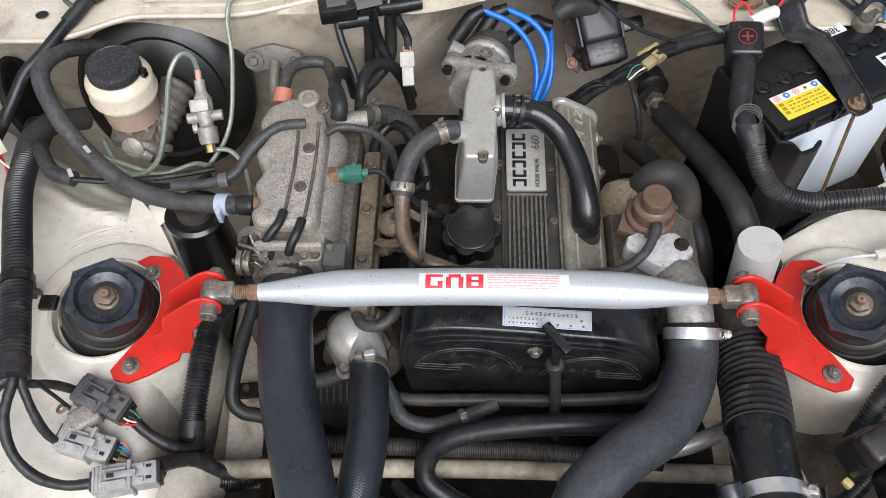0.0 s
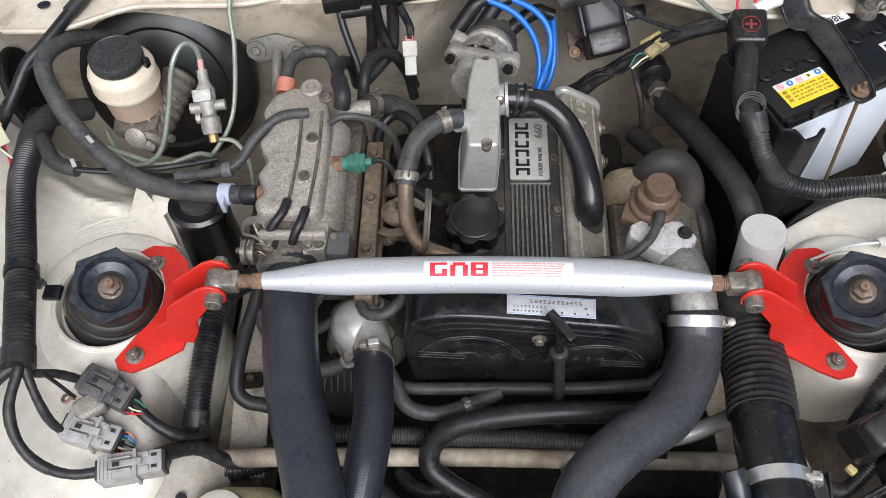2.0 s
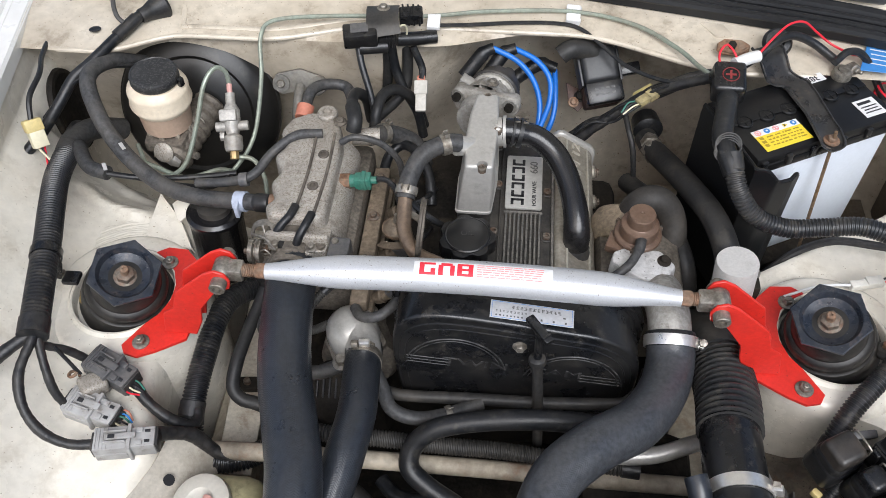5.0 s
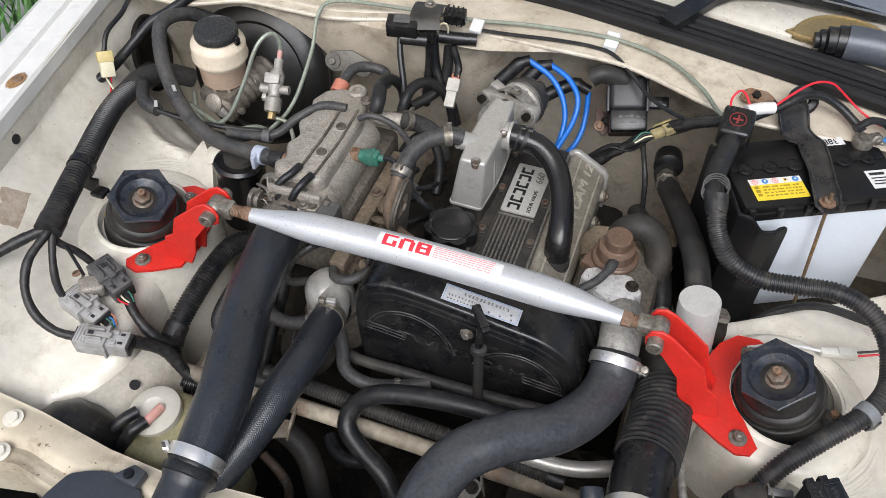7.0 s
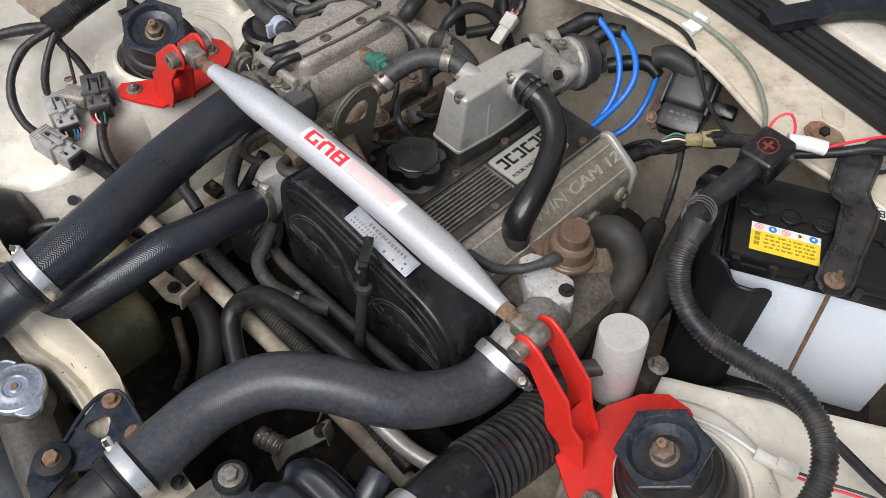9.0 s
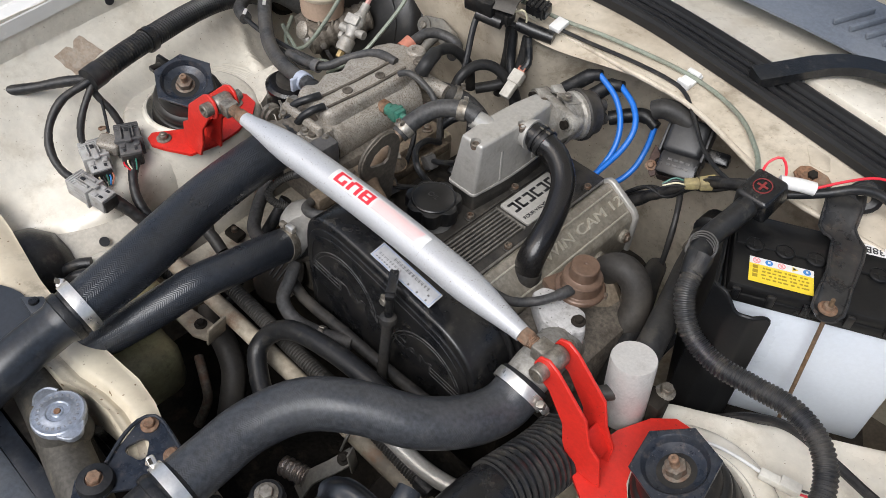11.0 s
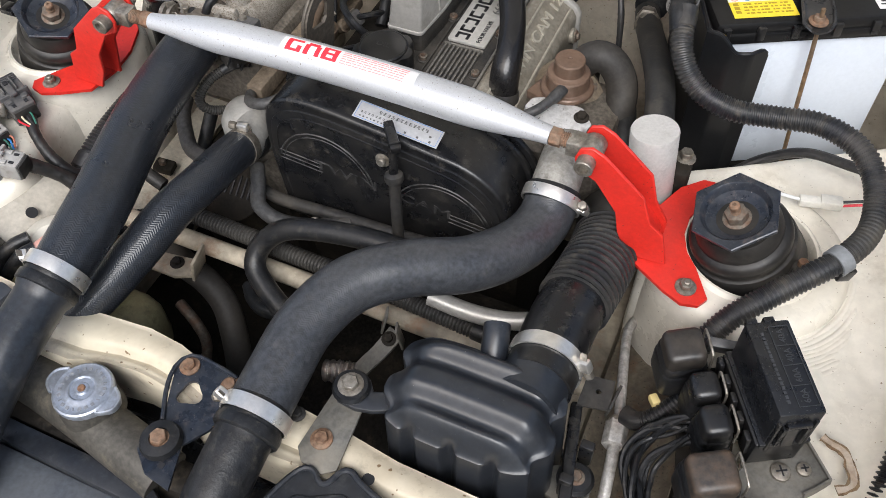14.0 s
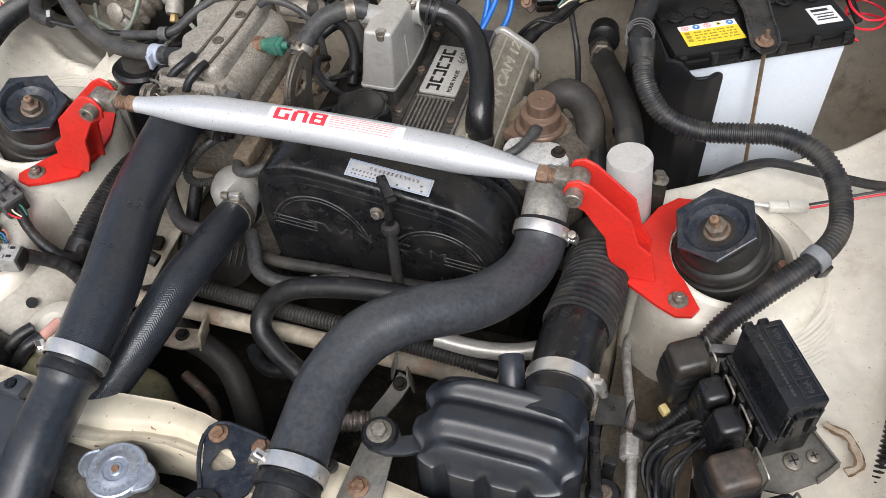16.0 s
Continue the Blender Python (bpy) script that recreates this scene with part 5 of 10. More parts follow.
def distributor():
    root = thing("distributor", "cast alloy distributor with lugged flange, dark cap and plug lead boots", "distributor", (-0.02, 0.39, 0.74))
    m = axis_pose((-0.008, 0.322, 0.790), (0.30, 0.93, -0.10))
    part("neck", lathe([(0, -0.012), (0.030, -0.012), (0.033, 0.010), (0.030, 0.020), (0, 0.020)], 28, m), M_VALVE, root)
    ears = []
    for k in range(42):
        a = 2 * math.pi * k / 42
        bump = max(0.0, math.cos(a - radians(150))) ** 10 * 0.026 + max(0.0, math.cos(a - radians(28))) ** 10 * 0.016 + max(0.0, math.cos(a - radians(270))) ** 10 * 0.018
        ears.append(((0.040 + bump) * math.cos(a), (0.036 + bump) * math.sin(a)))
    part("mounting_flange", prism(ears, 0.014, 0.028, 0.003, m), M_VALVE, root)
    part("cone", lathe([(0.041, 0.026), (0.0405, 0.034), (0.036, 0.044), (0.0345, 0.058), (0.0375, 0.062), (0.0375, 0.068), (0, 0.068)], 36, m), M_VALVE, root)
    for a in (40, 75, 110, 330):
        part("stiffening_rib", box(0.005, 0.016, 0.036, 0.0018, m @ pose(0, 0, 0.028, 0, 0, a - 90) @ pose(0, 0.034, 0, 12, 0, 0)), M_VALVE, root)
    for a, r in ((150, 0.052), (28, 0.044), (270, 0.044)):
        am = m @ pose(r * math.cos(radians(a)), r * math.sin(radians(a)), 0)
        part("lug", lathe([(0.0105, 0.010), (0.0105, 0.034), (0.0092, 0.036), (0.0055, 0.036), (0.0050, 0.030), (0, 0.030)], 20, am), M_VALVE, root)
        part("flange_screw", lathe([(0, 0.004), (0.0068, 0.004), (0.0064, 0.011), (0.0034, 0.0115), (0.003, 0.008), (0, 0.008)], 14, am), M_GRIME_SHADE, root)
    part("terminal_block", box(0.022, 0.016, 0.018, 0.003, m @ pose(0.040, 0.016, 0.046, 0, 0, 20)), M_ALLOY_CLEAN, root)
    for k in range(3):
        part("block_rib", box(0.024, 0.0022, 0.019, 0.0008, m @ pose(0.040 - 0.002 * (k - 1), 0.016 + 0.005 * (k - 1), 0.0465, 0, 0, 20)), M_ALLOY_CLEAN, root)
    part("cap", lathe([(0.036, 0.066), (0.0405, 0.070), (0.0405, 0.076), (0.036, 0.078), (0.0345, 0.094), (0.026, 0.104), (0, 0.106)], 28, m), M_DUSTPLASTIC, root, "dusty black distributor cap")
    for a in (60, 120, 180):
        part("cap_tower", lathe([(0, 0.078), (0.011, 0.078), (0.0095, 0.108), (0, 0.108)], 16, m @ pose(0.020 * math.cos(radians(a)), 0.020 * math.sin(radians(a)), 0)), M_DUSTPLASTIC, root)
    bolt((0.012, 0.352, 0.832), (0.1, 0.2, 1), 0.006, 0.005, M_STEEL, root)
    return root


dist = distributor()


M_LIGHTBLUE = material("light_blue_clip", (0.06, 0.33, 0.72), 0.35, grain=0.05)


def plug_lead(pts, boot):
    root = thing("plug_lead", "bright blue silicone plug lead with a black boot", "plug lead", pts[-1], "plug leads")
    part("cable", tube(pts, 0.0046, 12, 0.008), M_BLUE, root)
    part("boot", tube(boot, lambda s, k: 0.0115 if k < 0.75 else 0.009, 14, 0.006), M_RUBBER, root)


plug_lead([(0.007, 0.440, 0.829), (0.046, 0.432, 0.813), (0.073, 0.416, 0.790), (0.086, 0.394, 0.762), (0.085, 0.365, 0.732), (0.078, 0.348, 0.715)], [(-0.036, 0.415, 0.790), (-0.022, 0.426, 0.805), (-0.006, 0.437, 0.822), (0.010, 0.442, 0.828)])
plug_lead([(0.040, 0.451, 0.822), (0.077, 0.436, 0.812), (0.099, 0.415, 0.794), (0.101, 0.390, 0.769), (0.089, 0.365, 0.738), (0.080, 0.348, 0.720)], [(0.000, 0.425, 0.785), (0.012, 0.436, 0.800), (0.026, 0.448, 0.815), (0.044, 0.452, 0.821)])
plug_lead([(0.108, 0.462, 0.775), (0.112, 0.446, 0.745), (0.112, 0.422, 0.718), (0.102, 0.395, 0.700), (0.085, 0.372, 0.70)], [(0.040, 0.44, 0.765), (0.062, 0.455, 0.775), (0.085, 0.466, 0.782), (0.110, 0.464, 0.776)])
root = thing("lead_clip", "light blue clip joining the plug leads", "clip", (0.08, 0.35, 0.715))
part("clip", box(0.018, 0.014, 0.012, 0.002, pose(0.080, 0.352, 0.714, 30, 20, 0)), M_LIGHTBLUE, root)


def plenum():
    root = thing("intake_plenum", "speckled cast alloy intake plenum with recessed channels", "intake plenum", (-0.22, 0.16, 0.72))
    out = [(-0.272, 0.070), (-0.283, 0.090), (-0.270, 0.106), (-0.284, 0.135), (-0.272, 0.160), (-0.290, 0.190), (-0.276, 0.215), (-0.292, 0.245), (-0.280, 0.276), (-0.252, 0.292), (-0.212, 0.286), (-0.202, 0.268), (-0.192, 0.225), (-0.192, 0.078), (-0.204, 0.066)]
    part("body", prism(out, 0.742, 0.822, 0.010, None, 3, 0.93, 0.006), M_ALLOY, root)
    part("runner", tube([(-0.213, 0.245, 0.768), (-0.212, 0.16, 0.768), (-0.210, 0.074, 0.766)], 0.036, 22, 0.02), M_ALLOY, root)
    part("lower_body", box(0.12, 0.25, 0.10, 0.012, pose(-0.222, 0.165, 0.655)), M_ALLOY_DARK, root)
    for x in (-0.232, -0.206):
        part("channel_pipe", tube([(x - 0.002, 0.236, 0.8235), (x, 0.16, 0.8235), (x - 0.004, 0.085, 0.8235)], 0.0022, 8, 0.02), M_ALLOY_DARK, root)
    for x, y in ((-0.2165, 0.192), (-0.2205, 0.131)):
        part("screw_plate", box(0.0215, 0.020, 0.0022, 0.0008, pose(x, y, 0.8215)), M_ALLOY, root)
        part("screw", lathe([(0, 0.8225), (0.0078, 0.8225), (0.0078, 0.8255), (0.0070, 0.8265), (0.0042, 0.8265), (0.0036, 0.8240), (0, 0.8240)], 20, pose(x, y, 0)), M_ALLOY_DARK, root)
    part("channel_floor", box(0.0205, 0.150, 0.0012, 0.0004, pose(-0.2190, 0.160, 0.8219, 0, 0, -1)), M_ALLOY, root)
    bolt((-0.205, 0.262, 0.8215), (0, 0, 1), 0.0062, 0.005, M_ALLOY_DARK, root)
    part("boss", lathe([(0.016, 0.800), (0.0150, 0.826), (0.0125, 0.829), (0.0070, 0.829), (0.0062, 0.824), (0, 0.824)], 24, pose(-0.226, 0.276, 0)), M_ALLOY, root)
    part("nipple", tube([(-0.262, 0.128, 0.790), (-0.284, 0.127, 0.789)], 0.0125, 14, 0.006), M_RUSTY, root)
    part("spigot", tube([(-0.19, 0.262, 0.795), (-0.150, 0.268, 0.792)], 0.0125, 14, 0.006), M_ALLOY, root)


plenum()


def throttle_body():
    root = thing("throttle_body", "grimy cast throttle body with linkage and springs", "throttle body", (-0.235, 0.04, 0.70))
    part("casting", prism([(-0.286, 0.040), (-0.286, 0.060), (-0.268, 0.068), (-0.200, 0.068), (-0.188, 0.058), (-0.188, 0.040)], 0.735, 0.784, 0.004, None, 2, 0.96, 0.004), M_ALLOY, root)
    part("casting_step", prism([(-0.262, 0.030), (-0.262, 0.046), (-0.214, 0.046), (-0.214, 0.030)], 0.735, 0.774, 0.003, None, 2, 0.94, 0.003), M_ALLOY_DARK, root)
    part("shaft", tube([(-0.305, 0.050, 0.776), (-0.180, 0.050, 0.776)], 0.0042, 12, 0.02), M_AGED, root)
    part("lever", prism([(-0.006, -0.018), (0.006, -0.020), (0.012, 0.004), (0.005, 0.020), (-0.006, 0.018)], 0, 0.0026, 0.0006, pose(-0.296, 0.050, 0.776, 0, 90, 20)), M_AGED, root)
    part("return_spring", tube([(-0.291 + 0.0011 * a, 0.050 + 0.0088 * math.cos(a * 1.1), 0.776 + 0.0088 * math.sin(a * 1.1)) for a in range(0, 22)], 0.0012, 6, 0.004), M_STEEL, root)
    part("black_cap", lathe([(0, 0.782), (0.0092, 0.782), (0.0096, 0.790), (0.0080, 0.793), (0, 0.793)], 20, pose(-0.250, 0.055, 0)), M_RUBBER, root)
    part("stub_pipe", tube([(-0.229, 0.050, 0.780), (-0.229, 0.049, 0.800)], 0.0055, 12, 0.006), M_ALLOY_DARK, root)
    for x, y, z in ((-0.272, 0.046, 0.784), (-0.206, 0.048, 0.784), (-0.236, 0.038, 0.774)):
        bolt((x, y, z), (0, 0, 1), 0.0055, 0.005, M_AGED, root)
    part("bore", tube([(-0.235, 0.075, 0.775), (-0.234, 0.01, 0.778)], 0.033, 24, 0.01), M_ALLOY_DARK, root)
    part("flange", box(0.085, 0.012, 0.075, 0.006, pose(-0.228, 0.052, 0.742)), M_ALLOY, root)
    part("linkage_drum", lathe([(0, 0), (0.016, 0), (0.016, 0.006), (0.010, 0.007), (0.010, 0.010), (0.016, 0.011), (0.016, 0.016), (0, 0.016)], 20, axis_pose((-0.292, 0.040, 0.79), (1, 0, 0))), M_STEEL, root)
    part("sensor", box(0.028, 0.034, 0.044, 0.004, pose(-0.172, 0.044, 0.762)), M_DARKPLUG, root)
    part("sensor_screw", lathe([(0, 0), (0.005, 0), (0.004, 0.003), (0, 0.003)], 12, pose(-0.178, 0.052, 0.806)), M_STEEL, root)
    part("casting", prism([(-0.266, 0.078), (-0.264, 0.040), (-0.250, 0.026), (-0.215, 0.024), (-0.205, 0.034), (-0.186, 0.036), (-0.184, 0.078)], 0.755, 0.803, 0.006, None, 3, 0.94, 0.005), M_ALLOY, root)
    part("bore_ring", tube([(-0.236, 0.020, 0.778), (-0.2355, 0.012, 0.778)], 0.036, 24, 0.004), M_ALLOY_DARK, root)
    part("plug", lathe([(0, 0), (0.0100, 0), (0.0100, 0.004), (0.0085, 0.006), (0, 0.006)], 18, pose(-0.243, 0.042, 0.802)), M_PLASTIC, root)
    for x, y in ((-0.222, 0.050), (-0.258, 0.058), (-0.196, 0.044)):
        part("boss", lathe([(0, 0), (0.0065, 0), (0.006, 0.006), (0.003, 0.0065), (0, 0.004)], 14, pose(x, y, 0.801)), M_ALLOY_DARK, root)
    part("lever", prism([(-0.006, -0.022), (0.006, -0.022), (0.008, 0.012), (0.0, 0.022), (-0.008, 0.012)], 0, 0.003, 0.0008, axis_pose((-0.280, 0.046, 0.794), (1, 0, 0.15), 30)), M_STEEL, root)
    part("lever", prism([(-0.005, -0.020), (0.005, -0.020), (0.006, 0.014), (-0.006, 0.014)], 0, 0.003, 0.0008, axis_pose((-0.272, 0.058, 0.802), (0.9, 0.1, 0.4), -50)), M_STEEL, root)
    part("cable_stay", ribbon([(-0.300, 0.075, 0.780), (-0.290, 0.078, 0.800), (-0.268, 0.076, 0.806), (-0.262, 0.070, 0.800)], 0.012, 0.002), M_STEEL, root)
    part("link_rod", tube([(-0.292, 0.060, 0.800), (-0.270, 0.048, 0.808), (-0.252, 0.030, 0.806)], 0.0022, 8, 0.006), M_STEEL, root)
    part("spring_coil", tube([(-0.268 + 0.008 * math.cos(a * 0.7), 0.03 + 0.0012 * a, 0.795 + 0.008 * math.sin(a * 0.7)) for a in range(0, 24, 2)], 0.0012, 6, 0.004), M_STEEL, root)
    bolt((-0.208, 0.040, 0.803), (0, 0, 1), 0.005, 0.006, M_STEEL, root)
    bolt((-0.256, 0.040, 0.803), (0, 0, 1), 0.005, 0.006, M_STEEL, root)


throttle_body()


def temp_sensor():
    root = thing("temperature_switch", "green plastic sensor connector on a brass base", "sensor", (-0.15, 0.173, 0.79))
    m = axis_pose((-0.192, 0.173, 0.792), (0.98, 0, 0.12))
    part("base", prism(hexagon(0.0115), 0, 0.014, 0.0008, m), M_RUSTY, root)
    part("socket", lathe([(0, 0.012), (0.0095, 0.012), (0.0095, 0.022), (0, 0.022)], 14, m), M_GREEN, root)
    part("connector", box(0.018, 0.017, 0.024, 0.002, m @ pose(0, 0, 0.020)), M_GREEN, root)
    part("connector_collar", box(0.021, 0.020, 0.007, 0.0015, m @ pose(0, 0, 0.030)), M_GREEN, root)
    part("wire_seal", tube([m @ Vector((0, 0, 0.043)), m @ Vector((0, 0, 0.052))], 0.0055, 10, 0.003), M_GREEN, root)
    part("latch", box(0.012, 0.004, 0.020, 0.001, m @ pose(0, -0.0115, 0.022)), M_GREEN, root)
    part("cable", tube([(-0.140, 0.173, 0.800), (-0.125, 0.172, 0.800), (-0.11, 0.16, 0.785), (-0.105, 0.14, 0.75)], 0.004, 8, 0.008), M_RUBBER, root)


temp_sensor()


def engine_block():
    bm = box(0.36, 0.34, 0.32, 0.02, pose(0.04, 0.185, 0.325))
    solid("engine_block", bm, M_GRIME_SHADE, "oily dark engine block below the covers", "engine block")


engine_block()


def thermostat():
    root = thing("thermostat_housing", "cast alloy thermostat dome and hose neck", "thermostat housing", (-0.145, -0.02, 0.64))
    part("dome", lathe([(0.036, -0.035), (0.036, 0.0), (0.034, 0.014), (0.026, 0.026), (0.014, 0.032), (0, 0.033)], 28, axis_pose((-0.156, -0.012, 0.692), (-0.05, -0.15, 1))), M_ALLOY_CLEAN, root)
    part("neck", tube([(-0.150, -0.01, 0.700), (-0.138, -0.034, 0.700), (-0.132, -0.060, 0.703)], 0.024, 20, 0.006), M_ALLOY_CLEAN, root)
    part("flange", prism(hexagon(0.045, 20), 0.0, 0.012, 0.004, axis_pose((-0.154, -0.010, 0.656), (-0.05, -0.15, 1))), M_ALLOY_DARK, root)
    bolt((-0.168, -0.048, 0.668), (0, -0.1, 1), 0.008, 0.012, M_STEEL, root)
    bolt((-0.136, 0.022, 0.690), (0, -0.1, 1), 0.007, 0.010, M_STEEL, root)


thermostat()
clamp((-0.131, -0.066, 0.706), (0.1, -0.9, 0.35), 0.0225, 0.013, (0, 0, 1), "hose_clamp", "dull steel clamp on the radiator hose", M_STEEL)


# ---- battery corner ----
def battery():
    ang = 27.0
    o = pose(0.373, 0.196, 0.618, 0, 0, ang)
    L, W, Hc = 0.236, 0.128, 0.205
    root = thing("battery", "white-cased car battery with black lid and yellow warning label", "battery", o.translation)
    part("case", box(L - 0.006, W - 0.006, Hc, 0.006, o @ pose(L / 2, W / 2, 0)), M_CASE, root, "pale white plastic case")
    part("lid_rim", box(L + 0.004, W + 0.004, 0.014, 0.003, o @ pose(L / 2, W / 2, Hc)), M_LID, root)
    part("lid", box(L, W, 0.016, 0.004, o @ pose(L / 2, W / 2, Hc + 0.012), taper=0.985), M_LID, root)
    part("lid_deck", box(L * 0.96, W * 0.40, 0.004, 0.002, o @ pose(L / 2, W * 0.73, Hc + 0.027)), M_LID, root)
    for x in (0.012, 0.052, 0.092, 0.140, 0.184, 0.224):
        part("lid_notch", box(0.010, 0.006, 0.018, 0.002, o @ pose(x, -0.002, Hc + 0.006)), M_PLASTIC, root)
    for k in range(6):
        x = 0.026 + k * 0.036
        cm = o @ pose(x, 0.070, Hc + 0.028)
        plug = part("vent_plug", lathe([(0, 0), (0.0115, 0), (0.0115, 0.003), (0.0098, 0.004), (0.0098, 0.0022), (0, 0.0022)], 28, cm), M_SHIELD, root)
        cross = box(0.013, 0.0016, 0.001, 0, cm @ pose(0, 0, 0.0023))
        add(cross, box(0.0016, 0.013, 0.001, 0, cm @ pose(0, 0, 0.0024)))
        part("slot", cross, M_CAPBLACK, plug)
    lm = o @ pose(0.059, 0.030, Hc + 0.0285)
    lab = part("warning_label", box(0.074, 0.040, 0.0006, 0, lm), M_YELLOW, root, "yellow and white battery warning label")
    bars([(0, 0.0145, 0.074, 0.011)], M_PAPER, lm @ pose(0, 0, 0.0005), lab, "white_band")
    for k, mt in enumerate((M_PINKINK, M_BLUEINK, M_PINKINK, M_YELLOW, M_BLUEINK)):
        im = lm @ pose(-0.029 + k * 0.0145, 0.0145, 0.0009)
        if mt is M_PINKINK:
            sign = lathe([(0.0034, 0), (0.0046, 0), (0.0046, 0.0003), (0.0034, 0.0003), (0.0034, 0)], 20)
            add(sign, box(0.0078, 0.0009, 0.0003, 0, pose(0, 0, 0, 0, 0, -45)))
            add(sign, box(0.0026, 0.0038, 0.0002, 0))
            sign.transform(im)
        else:
            sign = lathe([(0, 0), (0.0045, 0), (0.0045, 0.0003), (0, 0.0003)], 20 if k != 3 else 3, im)
            part("sign_mark", box(0.0026, 0.0030, 0.0003, 0, im @ pose(0, 0, 0.0004)), M_PAPER if k != 3 else M_INK, lab)
        part("pictogram", sign, mt, lab)
    rnd = random.Random(8)
    sp = [(-0.030, 0.004 - 0.007 * k, 0.006, 0.005) for k in range(3)]
    for r in range(4):
        x = -0.020
        while x < 0.032:
            w = 0.002 + 0.004 * rnd.random()
            sp.append((x, 0.004 - 0.0055 * r, w, 0.0022))
            x += w + 0.0022
    bars(sp, M_BRASSINK, lm @ pose(0, 0, 0.0007), lab)
    bm_ = o @ pose(0.168, 0.108, Hc + 0.0317)
    tag = part("type_label", box(0.036, 0.016, 0.0006, 0, bm_), M_PAPER, root)
    lettering("38B", 0.0150, M_INK, bm_ @ pose(-0.002, 0, 0.0008, 0, 0, 180), tag)
    sm = o @ pose(0.206, 0.030, Hc + 0.0285)
    st = part("shop_sticker", box(0.034, 0.034, 0.0006, 0.0, sm), M_PAPER, root, "white sticker with illegible print")
    bars([(-0.002, 0.010, 0.022, 0.005)] + [(0, 0.002 - 0.0055 * k, 0.026 - 0.004 * (k % 2), 0.002) for k in range(3)], M_INK, sm @ pose(0, 0, 0.0007), st)
    part("terminal_post", lathe([(0, 0), (0.0085, 0), (0.0075, 0.018), (0, 0.018)], 16, o @ pose(0.210, 0.098, Hc + 0.026)), M_STEEL, root)
    # hold-down bracket and rod
    hd = thing("battery_clamp", "worn black steel hold-down strap with a rusty hook rod", "battery clamp", (o @ Vector((0.118, 0.05, Hc + 0.03)))[:])
    left = ((0.102, 0.176), (0.100, 0.150), (0.098, 0.122), (0.103, 0.112), (0.114, 0.104), (0.111, 0.080), (0.108, 0.050), (0.100, 0.022), (0.094, 0.0), (0.092, -0.012), (0.098, -0.022))
    right = ((0.148, 0.176), (0.145, 0.150), (0.141, 0.128), (0.146, 0.116), (0.153, 0.100), (0.149, 0.076), (0.141, 0.046), (0.134, 0.020), (0.130, -0.002), (0.127, -0.014), (0.120, -0.023))

    def strap_at(u, v):
        f = u * (len(left) - 1)
        i = min(int(f), len(left) - 2)
        p = Vector(left[i]).lerp(Vector(left[i + 1]), f - i)
        q = Vector(right[i]).lerp(Vector(right[i + 1]), f - i)
        w = p.lerp(q, v)
        z = Hc + 0.0345 + 0.020 * smooth01((w.y - 0.115) / 0.05) - 0.004 * smooth01((0.004 - w.y) / 0.02) + 0.0045 * abs(2 * v - 1) ** 6 - 0.003 * math.sin(math.pi * v) * smooth01((0.03 - w.y) / 0.02)
        return o @ Vector((w.x, w.y, z))
    part("strap", sheet(strap_at, 70, 20, 0.002), M_STRAP, hd)
    for v in (0.02, 0.98):
        part("strap_edge", tube([strap_at(k / 30, v) + Vector((0, 0, 0.0005)) for k in range(31)], 0.0015, 8, 0.005), M_STRAP, hd)
    part("washer", lathe([(0.003, 0), (0.011, 0), (0.011, 0.0014), (0.003, 0.0014)], 20, o @ pose(0.110, -0.008, Hc + 0.0325)), M_RUSTY, hd)
    a, b = o @ Vector((0.110, -0.009, Hc + 0.050)), Vector((0.497, 0.228, 0.624))
    part("hook_rod", tube([a, a.lerp(b, 0.5), b], 0.0026, 8, 0.02), M_RODRUST, hd)
    part("nut", prism(hexagon(0.0065), 0, 0.006, 0.0006, o @ pose(0.110, -0.008, Hc + 0.034)), M_RUSTY, hd)
    # insulating sleeve on the near side
    ins = [o @ Vector(q) for q in ((-0.006, 0.12, 0), (-0.010, 0.03, 0), (-0.014, -0.014, 0), (0.010, -0.030, 0), (0.034, -0.032, 0), (0.056, -0.022, 0))]
    bm = sheet(lambda u, v: ins_at(ins, u) + Vector((0, 0, -0.020 + (0.258 - 0.022 * smooth01((u - 0.48) / 0.2) - 0.008 * smooth01((u - 0.92) * 12)) * v)), 40, 10, 0.003)
    hs = thing("battery_heat_shield", "black plastic heat shield folded round the battery corner", "heat shield", ins[2])
    part("panel", bm, M_SHIELD, hs)
    part("rolled_edge", tube([ins_at(ins, u / 20) + Vector((0, 0, -0.020 + 0.258 - 0.022 * smooth01((u / 20 - 0.48) / 0.2) - 0.008 * smooth01((u / 20 - 0.92) * 12))) for u in range(21)], 0.0026, 8, 0.006), M_SHIELD, hs)
    part("side_edge", tube([ins[5] + Vector((0, 0, -0.02)), ins[5] + Vector((0, 0, 0.10)), ins[5] + Vector((0, 0, 0.206))], 0.0026, 8, 0.01), M_SHIELD, hs)

    solid("battery_tray", box(L + 0.02, W + 0.03, 0.012, 0.003, o @ pose(L / 2, W / 2 - 0.005, -0.013)), M_GRIME_SHADE, "grimy dark battery tray shelf", "battery tray")
    solid("tray_bracket", box(L, W, 0.16, 0.003, o @ pose(L / 2, W / 2, -0.175)), M_GRIME_SHADE, "dark support under the battery tray", "bracket")


def ins_at(pts, u):
    f = u * (len(pts) - 1)
    i = min(int(f), len(pts) - 2)
    return pts[i].lerp(pts[i + 1], f - i)


